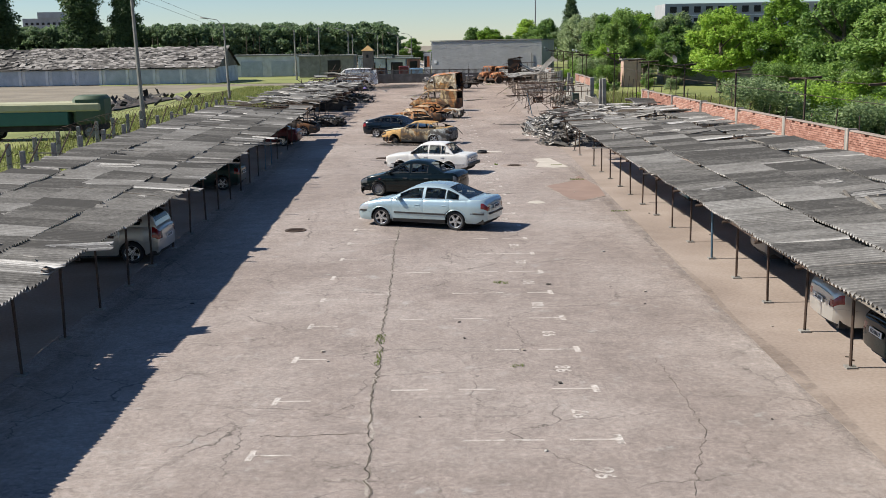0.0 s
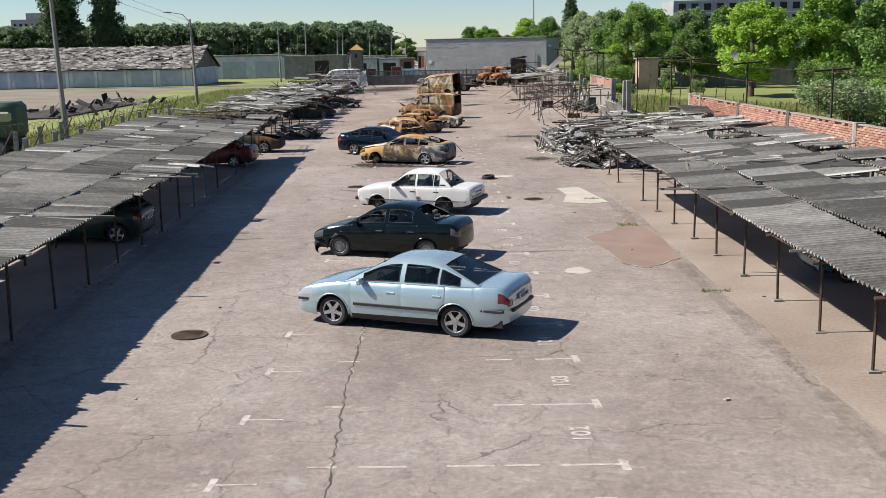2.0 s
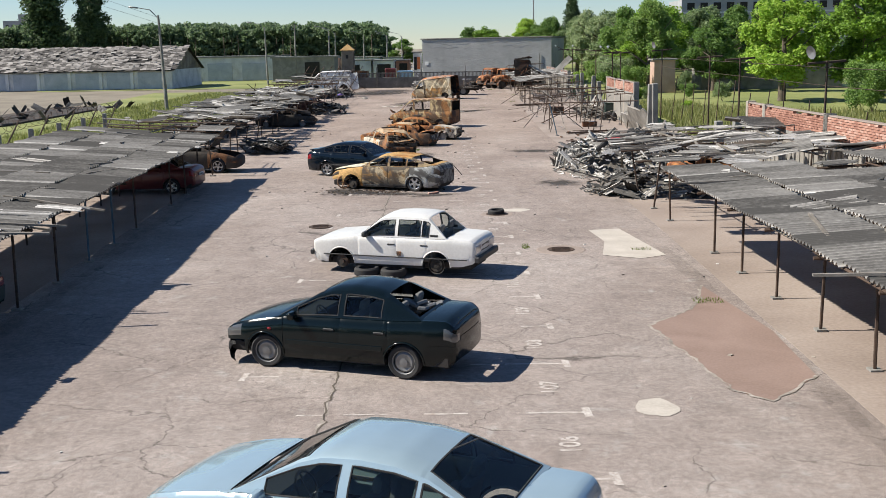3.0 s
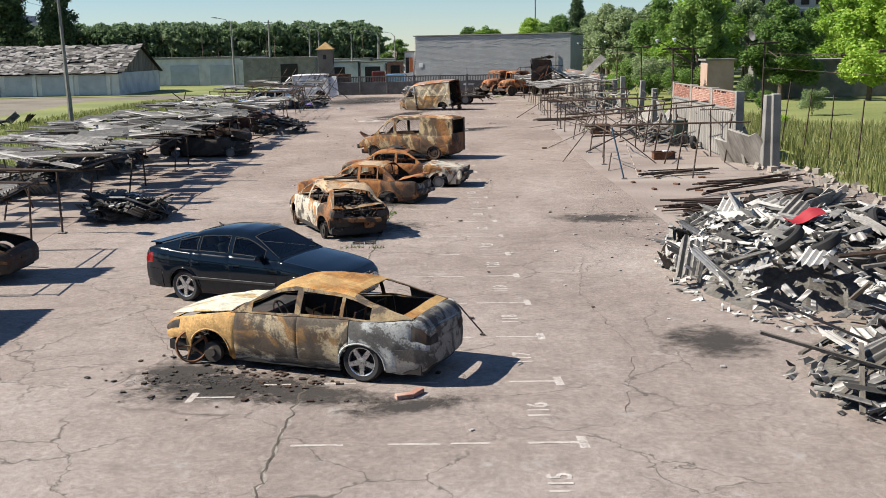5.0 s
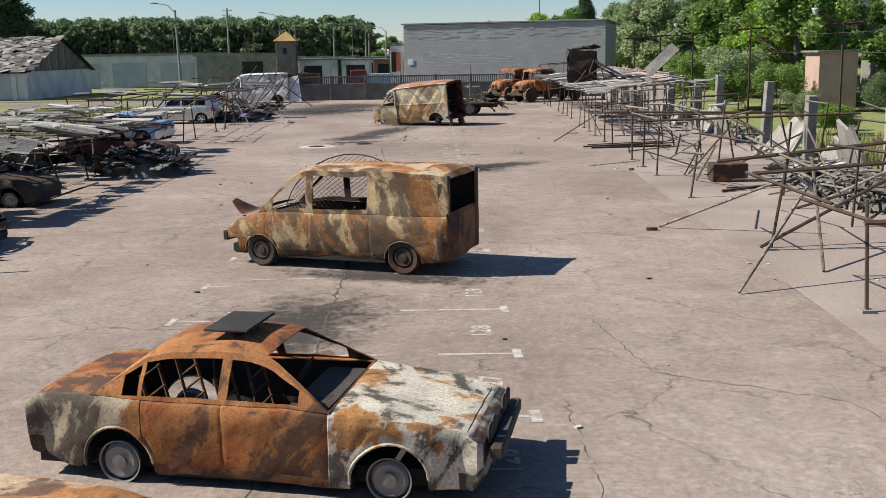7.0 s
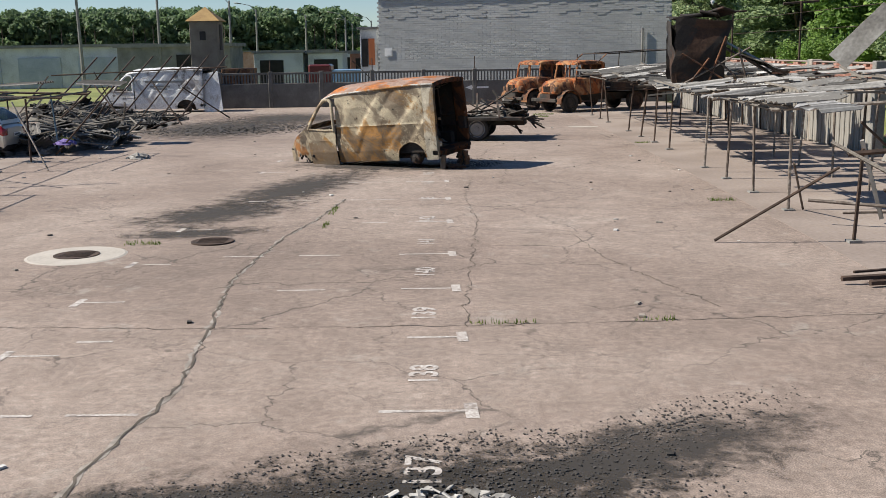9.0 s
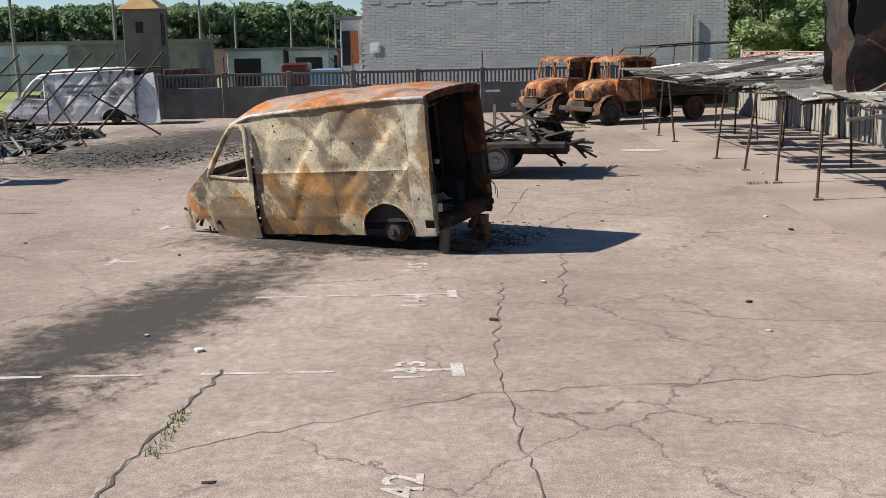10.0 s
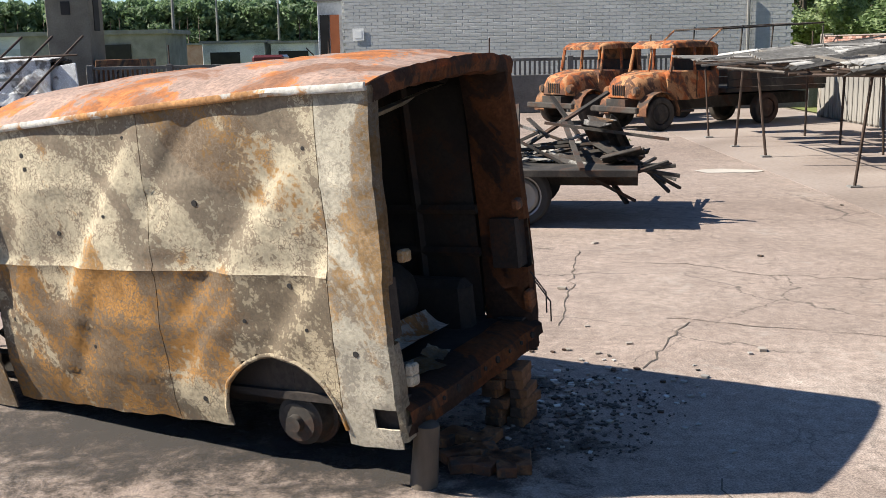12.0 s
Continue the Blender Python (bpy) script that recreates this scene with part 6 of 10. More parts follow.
    bmesh.ops.solidify(bm, geom=bm.faces[:], thickness=0.012)
    part("tail_header", bm, mats["inner"], ob, smooth=40)
    bm = bmesh.new()
    rows_ = []
    for k in range(31):
        y = -0.90 + 1.80 * k / 30
        w = 0.014 * noise.noise(Vector((y * 4, seed, 2.0)))
        rows_.append([bm.verts.new((dx + w, y, dz + w)) for dx, dz in ((0.16, 0.565), (0.02, 0.555), (-0.055, 0.51), (-0.06, 0.44), (-0.02, 0.42), (-0.03, 0.36), (0.03, 0.335))])
    for a, b_ in zip(rows_, rows_[1:]):
        for k in range(6):
            bm.faces.new((a[k], b_[k], b_[k + 1], a[k + 1]))
    bmesh.ops.solidify(bm, geom=bm.faces[:], thickness=0.014)
    sill_beam = part("tail_beam", bm, mats["inner"], ob, smooth=35)
    for k in range(9):
        part("bolt_hole", new_rod((-0.068, -0.72 + 0.18 * k, 0.475), (-0.05, -0.72 + 0.18 * k, 0.475), 0.014 if k % 3 else 0.024, 8), DARK, sill_beam)
    part("load_floor", new_box(0.05, -0.88, 0.50, 3.05, 0.88, 0.548), B_INNER, ob)
    part("bulkhead", new_box(3.02, -0.88, 0.5, 3.05, 0.88, 2.2), B_INNER, ob)
    part("chassis_rail", new_box(0.1, 0.42, 0.30, 4.2, 0.52, 0.44), B_BLACK, ob)
    part("chassis_rail", new_box(0.1, -0.52, 0.30, 4.2, -0.42, 0.44), B_BLACK, ob)
    part("rear_axle", new_rod((hx, -0.78, 0.345), (hx, 0.78, 0.345), 0.055, 8), B_BLACK, ob)
    for x in (0.45, 1.1, 1.75, 2.4):
        part("roof_bow", tube(bmesh.new(), [(x, -0.84, 2.20), (x, -0.5, 2.36), (x, 0.5, 2.36), (x, 0.84, 2.20)], 0.03, 5), B_INNER, ob)
    # scuttle, dashboard, bare nose with the engine
    part("dashboard", new_box(3.72, -0.80, 0.95, 4.02, 0.80, 1.24, None, 0.06), B_BLACK, ob)
    part("steering_column", new_rod((3.5, 0.42, 1.28), (3.85, 0.42, 1.05), 0.025, 6), B_BLACK, ob)
    part("seat_frame", new_box(3.15, -0.7, 0.62, 3.3, 0.7, 1.3, pose(0, 0, 0, 0, 0, 0), 0.05), B_INNER, ob)
    if nose:
        bm = bmesh.new()
        grid = [[bm.verts.new((x, u * 0.90 * lerp_pts(x, VAN_PLAN), lerp_pts(x, EDGE) + 0.05 * (1 - u * u) + 0.03 * noise.noise(Vector((x * 4, u * 3, seed))))) for u in (-1, -0.6, -0.2, 0.2, 0.6, 1)] for x in (4.08, 4.18, 4.28, 4.38, 4.50, 4.62, 4.72)]
        for a, b_ in zip(grid, grid[1:]):
            for k in range(5):
                bm.faces.new((a[k], b_[k], b_[k + 1], a[k + 1]))
        bm.normal_update()
        give_inside(bm, 0.012)
        part("bonnet", bm, mats["wing"], ob, smooth=40)
    q = random.Random(seed + 5)
    bm = bmesh.new()
    for k in range(46):
        a = Vector((q.uniform(3.95, 4.72), q.uniform(-0.75, 0.90), q.uniform(0.30, 0.75)))
        rod(bm, a, a + Vector((q.uniform(-0.16, 0.16), q.uniform(-0.2, 0.2), q.uniform(-0.2, 0.1))), q.uniform(0.015, 0.05), 6)
    part("engine_wreck", bm, B_BLACK, ob, kind="stuff")
    return ob


c10 = panel_van("burnt-out panel van, ash and rust, tail open and propped on bricks", {"side": V_SIDE, "low": V_LOW, "post": V_POST, "trim": V_TRIM, "door": V_SIDE, "wing": B_MIX, "roof": V_ROOF, "inner": V_RUST}, 1.0, 3)
for x, z in ((2.62, 2.02), (2.60, 1.93), (1.95, 1.62), (1.22, 1.70), (0.42, 2.0), (0.62, 1.22), (0.50, 0.98), (1.35, 0.47), (2.9, 0.9), (2.2, 0.75), (2.4, 1.5), (0.2, 0.86), (0.95, 1.0), (1.75, 2.1)):
    p_ = van_point(x, z, 1, 1.0, 3)
    part("puncture", new_rod((p_.x, p_.y - 0.02, p_.z), (p_.x, p_.y + 0.003, p_.z), rng.uniform(0.010, 0.020), 8), DARK, c10)
bm = lathe([(0.001, -0.50), (0.16, -0.48), (0.22, -0.38), (0.23, 0.3), (0.17, 0.42), (0.001, 0.45)], 18)
bmesh.ops.transform(bm, matrix=pose(0.85, -0.12, 0.80, 0, 0, 0), verts=bm.verts)
part("burnt_drum", bm, B_INNER, c10, smooth=40)


def curled_sheet(name, x, y, z, lx, ly, curl, rz, mat, tilt=0.0):
    bm = bmesh.new()
    g_ = [[bm.verts.new((lx * (i / 8 - 0.5), ly * (j / 6 - 0.5), curl * (i / 8) ** 2 + 0.012 * noise.noise(Vector((i * 0.7, j * 0.8, x * 9))))) for j in range(7)] for i in range(9)]
    for a, b_ in zip(g_, g_[1:]):
        for k in range(6):
            bm.faces.new((a[k], b_[k], b_[k + 1], a[k + 1]))
    bmesh.ops.solidify(bm, geom=bm.faces[:], thickness=0.006)
    bmesh.ops.transform(bm, matrix=pose(x, y, z, tilt, 0, rz), verts=bm.verts)
    return part(name, bm, mat, c10, smooth=40)


curled_sheet("loose_sheet", 0.40, 0.05, 0.66, 0.16, 0.95, 0.10, 8, V_TRIM, 6)
curled_sheet("loose_sheet", 0.22, 0.42, 0.575, 0.20, 0.42, 0.03, -22, V_POST)
curled_sheet("loose_sheet", 0.20, 0.12, 0.585, 0.14, 0.20, 0.04, 14, V_POST)
curled_sheet("hanging_liner", 0.35, 0.15, 2.16, 0.3, 1.2, -0.12, 4, V_POST, -4)
for y0, dz in ((-0.86, 0.42), (-0.80, 0.5)):
    part("loose_wire", tube(bmesh.new(), [(-0.05, y0, dz + 0.4), (-0.14, y0 - 0.02, dz + 0.25), (-0.12, y0 - 0.05, dz + 0.1)], 0.005, 4), B_BLACK, c10)
c10.matrix_basis = Matrix.Translation((0.053, 135.42, 0.0)) @ Matrix.Rotation(radians(150.0), 4, "Z") @ Matrix.Rotation(radians(3.4), 4, "Y") @ Matrix.Rotation(radians(-3.8), 4, "X") @ Matrix.Diagonal((1.06, 0.94, 1.0, 1.0))
_c = c10.matrix_basis @ Vector((0.0, 0.93, 0.33))
c10.matrix_basis = Matrix.Translation(Vector((-0.315, 134.42, 0.31)) - _c) @ c10.matrix_basis

# bricks and a log that prop the van
BRICK_ME = mesh_from(new_box(-0.125, -0.06, -0.0325, 0.125, 0.06, 0.0325, None, 0.006), "brick", BRICK)


BRICK_SOOT = mesh_from(new_box(-0.125, -0.06, -0.0325, 0.125, 0.06, 0.0325, None, 0.006), "brick", B_BROWN)


def loose_brick(x, y, z, rx=0, ry=0, rz=0, label="loose red brick lying on the asphalt", me=None):
    o = tagged(new("brick", me or BRICK_ME), label, "brick", "loose bricks")
    o.matrix_basis = pose(x, y, z, rx, ry, rz)
    return o


log = solid("log_prop", lathe([(0.001, 0.0), (0.082, 0.0), (0.076, 0.2), (0.074, 0.38), (0.001, 0.39)], 12, "Z"), BARK, "short upright log propping the burnt van", "log", smooth=40)
log.matrix_basis = pose(-0.215, 134.58, 0, 3, 4, 0)
for k in range(12):
    loose_brick(0.28 + 0.13 * (k % 2) + rng.uniform(-0.02, 0.02), 135.60 + rng.uniform(-0.02, 0.02), 0.034 + 0.066 * (k // 2), 0, 0, 65 + rng.uniform(-10, 10), "sooty brick in the stack under the van", BRICK_SOOT)
for k in range(12):
    loose_brick(0.12 + rng.uniform(-0.2, 0.3), 134.95 + rng.uniform(-0.2, 0.3), 0.036, 0, 0, rng.uniform(0, 180), "sooty brick lying under the van", BRICK_SOOT)

# cars under the carports
def parked(name, spec, mat, hubx, y, heading, label, wheels=("alloy",) * 4, glass=GLASS_DARK, **kw):
    o, _ = car(name, label, spec, mat, "cars under the carports", glass=glass, wheels=wheels, **kw)
    wb = spec["axles"][1] - spec["axles"][0]
    mid = sum(spec["axles"]) / 2
    c = hubx + heading[0] * wb / 2
    o.matrix_basis = pose(c, y, 0, 0, 0, math.degrees(math.atan2(heading[1], heading[0])))
    if glass is not None:
        handles(o, spec, (spec["cuts"][1] - 0.2, spec["cuts"][2] - 0.15), mat, 0.82)
        plate(o, spec, mid - spec["L"] - 0.062, 0.72, 4)
    return o


parked("minivan", MPV, P_SILVER, -9.1, 30.6, (-1, 0), "silver compact people carrier parked under the carport")
parked("hatchback_car", HATCH, P_GREEN, -9.95, 45.8, (-1, 0), "dark green hatchback car parked under the carport")
parked("sedan_car", LANOS, P_RED, -10.6, 65.6, (-1, 0.06), "dark red saloon car parked under the carport", wheels=("alloy",) * 4)
parked("sedan_car", SEDAN, P_SILVER, 8.85, 22.1, (1, 0), "silver saloon car parked tail outwards under the carport")
parked("sedan_car", LANOS, P_BLACK, 8.75, 19.4, (1, 0.03), "black saloon car parked tail outwards under the carport")
parked("minivan", MPV, P_GREY, 9.2, 29.0, (1, 0), "grey people carrier parked tail outwards under the carport")
parked("hatchback_car", HATCH, P_TEAL, 9.2, 39.4, (1, 0), "teal hatchback car parked tail outwards under the carport")
parked("burnt_car", SEDAN, B_BLACK, -13.1, 72.3, (1, -0.02), "burnt saloon car with its tan bonnet raised", wheels=("alloy",) * 4, glass=None, dent=0.03, thick=0.012, seed=31,
       open_deg={"bonnet": ((1.35, 0.96), -62, (0, 0, 0.02))}, mats={"bonnet": B_ROOF, "front_wing": B_BROWN})
parked("burnt_car", HATCH, B_BLACK, -13.2, 99.6, (1, 0), "charred hatchback wreck under the fallen carport", wheels=("rim",) * 4, glass=None, dent=0.09, thick=0.012, seed=33, drop=0.1, skip=("bonnet", "front_bumper", "roof"))
parked("burnt_car", HATCH, B_BLACK, -14.6, 106.3, (1, 0), "charred hatchback wreck half buried by sheets", wheels=("rim",) * 4, glass=None, dent=0.09, thick=0.012, seed=35, drop=0.1)
parked("burnt_car", LANOS, burnt("burnt_maroon", (0.12, 0.06, 0.05), (0.07, 0.03, 0.025), (0.03, 0.014, 0.012)), -13.9, 117.0, (1, -0.03), "burnt maroon saloon car beside a heap of scrap", wheels=("rim",) * 4, glass=None, dent=0.03, thick=0.012, seed=37, drop=0.05)
parked("sedan_car", SEDAN, P_BLUE, -14.3, 126.3, (-1, 0), "faded blue saloon car with a white front", wheels=("steel",) * 4, mats={"rear_bumper": P_WHITE, "rear_panel": P_WHITE})
parked("wagon_car", MPV, P_SILVER, -15.0, 140.6, (-1, 0.02), "scorched silver estate car under bare carport frames", wheels=("alloy",) * 4)
parked("burnt_car", BOXY, B_ORANGE, 9.4, 66.0, (1, 0.05), "rusty orange saloon wreck crushed under sheets", wheels=("drum",) * 4, glass=None, dent=0.07, thick=0.012, seed=41, drop=0.14)


# ---- carports ----
def sheet_mesh(name, length, width, waves, mat, amp=0.026, ragged=0.0, seed=0, thick=0.012):
    """A corrugated sheet, its waves running along x, of real thickness."""
    r = random.Random(seed)
    bm = bmesh.new()
    n = waves * 2
    cols = 2
    top, low = [], []
    for k in range(n + 1):
        y = -width / 2 + width * k / n
        z = amp * (1 if k % 2 else -1)
        a0 = -length / 2 + (r.uniform(0, ragged) if ragged else 0)
        a1 = length / 2 - (r.uniform(0, ragged) if ragged else 0)
        top.append([bm.verts.new((x, y, z)) for x in (a0, a1)])
        low.append([bm.verts.new((x, y, z - thick)) for x in (a0, a1)])
    for k in range(n):
        bm.faces.new((top[k][0], top[k][1], top[k + 1][1], top[k + 1][0]))
        bm.faces.new((low[k][0], low[k + 1][0], low[k + 1][1], low[k][1]))
        for e in (0, 1):
            bm.faces.new((top[k][e], top[k + 1][e], low[k + 1][e], low[k][e]))
    for k in (0, n):
        bm.faces.new((top[k][0], top[k][1], low[k][1], low[k][0]))
    bmesh.ops.recalc_face_normals(bm, faces=bm.faces)
    return mesh_from(bm, name, mat)


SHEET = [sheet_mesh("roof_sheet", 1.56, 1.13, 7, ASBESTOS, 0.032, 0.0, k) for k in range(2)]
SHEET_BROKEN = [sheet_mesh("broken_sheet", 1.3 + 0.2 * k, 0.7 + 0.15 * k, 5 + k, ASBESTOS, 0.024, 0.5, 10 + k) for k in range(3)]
SHARD_PALE = [sheet_mesh("sheet_shard", 0.5 + 0.33 * k, 0.28 + 0.12 * k, 2 + k, ASBESTOS_PALE, 0.024, 0.2, 20 + k) for k in range(5)]
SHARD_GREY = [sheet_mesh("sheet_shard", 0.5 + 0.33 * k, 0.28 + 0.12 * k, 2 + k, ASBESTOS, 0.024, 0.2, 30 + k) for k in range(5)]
SHARD_DARK = [sheet_mesh("sheet_shard", 0.5 + 0.33 * k, 0.28 + 0.12 * k, 2 + k, ASBESTOS_BURNT, 0.024, 0.2, 40 + k) for k in range(5)]
SHARD_TINY2 = sheet_mesh("sheet_shard", 0.11, 0.07, 1, ASBESTOS_PALE, 0.004, 0.05, 51)
SHARD_TINY3 = sheet_mesh("sheet_shard", 0.16, 0.05, 1, ASBESTOS_PALE, 0.003, 0.05, 52)
SHARD_TINY = sheet_mesh("sheet_shard", 0.22, 0.14, 1, ASBESTOS_PALE, 0.01, 0.1, 50)
BATTEN = [mesh_from(new_box(-0.9 - 0.4 * k, -0.035, -0.02, 0.9 + 0.4 * k, 0.035, 0.02), "batten", TIMBER) for k in range(3)]


def carport(label, xf, sgn, y0, y1, cover, chaos, seed, post_mat=PIPE, sheet_mats=SHEET, depth=5.0, z_eave=2.0, z_back=2.38, mid_row=True, rows=4, group="carports", litter=0, beams=True, over=1.15, span=2):
    """A long lean-to: pipe posts, beams, rafters and rows of corrugated sheets. xf gives the line of the front posts, sgn points to the back."""
    r = random.Random(seed)
    ob = thing("carport", label, "carport", group)
    ys = [y0 + 2.5 * k for k in range(int((y1 - y0) / 2.5) + 1)]

    def zz(u):
        return z_eave + (z_back - z_eave) * (u + over) / (depth + over + 0.2)

    for y in ys:
        for u in ((0.0, 2.5, depth) if mid_row else (0.0, depth)):
            if r.random() < chaos * 0.35:
                continue
            x = xf(y) + sgn * u
            lean = chaos * 0.45
            tx, ty = r.uniform(-lean, lean), r.uniform(-lean, lean)
            h = zz(u) - 0.1 - (r.uniform(0, 0.5) * chaos)
            yy = y + r.uniform(-0.06, 0.06)
            part("post", new_rod((x, yy, 0), (x + tx, yy + ty, h), 0.03, 6), post_mat if r.random() > 0.06 else PIPE_BLUE, ob)
            if u == 0:
                part("footing", new_box(x - 0.1, yy - 0.1, 0.0, x + 0.1, yy + 0.1, 0.03 + 0.02 * r.random()), CONCRETE_GREY, ob)
        if beams and r.random() > chaos * 0.4:
            a = (xf(y) - sgn * (over - 0.05), y, zz(0.05 - over) - 0.07 - chaos * r.uniform(0, 0.35))
            b_ = (xf(y) + sgn * (depth + 0.1), y + chaos * r.uniform(-0.8, 0.8), zz(depth) - 0.07 - chaos * r.uniform(0, 0.7))
            part("rafter", new_rod(a, b_, 0.035, 4), post_mat, ob)
    if beams:
        for u in (0.15 - over, 0.0, 1.3, 2.5, 3.8, depth):
            for ya, yb in zip(ys[::span], ys[span::span]):
                if r.random() < chaos * 0.55:
                    continue
                c = chaos * 0.5
                part("purlin", new_rod((xf(ya) + sgn * u + r.uniform(-c, c), ya - 0.1, zz(u) - 0.03 - c * r.uniform(0, 0.8)), (xf(yb) + sgn * u + r.uniform(-c, c), yb + 0.1, zz(u) - 0.03 - c * r.uniform(0, 0.8)), 0.028, 4), post_mat if r.random() > 0.4 else TIMBER, ob)
    tilt = math.degrees(math.atan2(z_back - z_eave, depth + over + 0.2))
    step = (depth + over + 0.3) / rows
    y = y0 - 1.0
    while y < y1 + 1.0:
        for k in range(rows):
            u = -over + step * (k + 0.5)
            cv = cover(y, u) if callable(cover) else cover
            if r.random() > cv:
                continue
            ch = chaos * (1.0 if cv < 0.9 else 0.3)
            me = r.choice(sheet_mats) if r.random() > ch * 0.8 else r.choice(SHEET_BROKEN)
            o = part("roof_sheet", me, None, ob)
            hx = math.degrees(math.atan((xf(y + 1) - xf(y))))
            o.matrix_basis = pose(xf(y) + sgn * u + r.uniform(-0.03, 0.03), y, zz(u) + 0.05 + 0.045 * (k % 2) + r.uniform(0, 0.05) + ch * r.uniform(-0.2, 0.12), r.uniform(-2.2, 2.2) + ch * r.uniform(-16, 16), -sgn * tilt + r.uniform(-1.2, 1.2) + ch * r.uniform(-12, 12), -hx + r.uniform(-1.6, 1.6) + ch * r.uniform(-25, 25) + (180 if r.random() < 0.5 else 0) * 0)
        y += 1.05
    for k in range(litter):
        u, y = r.uniform(-0.8, depth), r.uniform(y0, y1)
        me = r.choice(SHARD_PALE[:2] + SHARD_GREY[:4] + BATTEN)
        o = part("sheet_shard" if me not in BATTEN else "batten", me, None, ob)
        o.matrix_basis = pose(xf(y) + sgn * u, y, zz(u) + 0.10, r.uniform(-4, 4), -sgn * tilt + r.uniform(-4, 4), r.uniform(-30, 30) if me not in BATTEN else r.choice((0, 0, 90)) + r.uniform(-14, 14))
    return ob


def left_cover(y, u):
    return 1.0 if y < 66 else (0.85 if u < 1 else 0.6)


def right_cover(y, u):
    if y > 52:
        return 0.45
    return 0.82 if (y > 40 and u > 2.6) else 1.0


carport("long grey carport roofed with corrugated asbestos sheets on pipe posts", x_left, -1, -8, 68, left_cover, 0.10, 3, litter=100, over=0.5, z_eave=1.8, z_back=2.2)
carport("bare carport frame of thin pipes, its roof sheets gone", x_left, -1, 70.5, 78, lambda y, u: 0.05, 0.35, 4, litter=4, over=0.6, z_eave=1.8, z_back=2.2)
carport("collapsed carport roof of blackened asbestos sheets", x_left, -1, 80.5, 102, lambda y, u: 0.72, 0.7, 5, post_mat=PIPE, z_eave=1.75, z_back=1.9, litter=60, sheet_mats=SHEET, over=0.7)
carport("bare leaning carport frame with a few pale sheets", x_left, -1, 104.5, 123, lambda y, u: 0.55, 0.9, 6, z_eave=1.6, z_back=1.9, litter=90, sheet_mats=[SHARD_PALE[4], SHARD_GREY[4], SHARD_PALE[3], SHEET[0]])
carport("bare carport frame of thin pipes without a roof", x_left, -1, 125.5, 145, lambda y, u: 0.06, 0.45, 8, post_mat=PIPE, z_eave=2.1, z_back=2.3, litter=14)
carport("long grey carport roofed with corrugated asbestos sheets on pipe posts", x_right, 1, -8, 52, right_cover, 0.10, 13, litter=90)
carport("grey carport with fallen asbestos sheets and bare purlins", x_right, 1, 54.5, 64.5, lambda y, u: 0.42, 0.75, 14, litter=60)
carport("wrecked carport frame of bent, peeling pipes", x_right, 1, 88, 124, lambda y, u: 0.02, 1.0, 15, post_mat=PIPE, litter=0, span=1)
carport("carport frame of pale pipes under broken sheets", x_right, 1, 126.5, 137, lambda y, u: 0.3, 0.22, 16, post_mat=PIPE_PALE, sheet_mats=[SHARD_PALE[4], SHARD_PALE[3], SHARD_GREY[4]], litter=50, over=0.45)
carport("carport of pale pipes under ragged asbestos sheets", x_right, 1, 139, 158, lambda y, u: 0.6, 0.45, 17, post_mat=PIPE, sheet_mats=[SHEET[0], SHARD_PALE[4], SHARD_DARK[4]], litter=90, over=0.45)


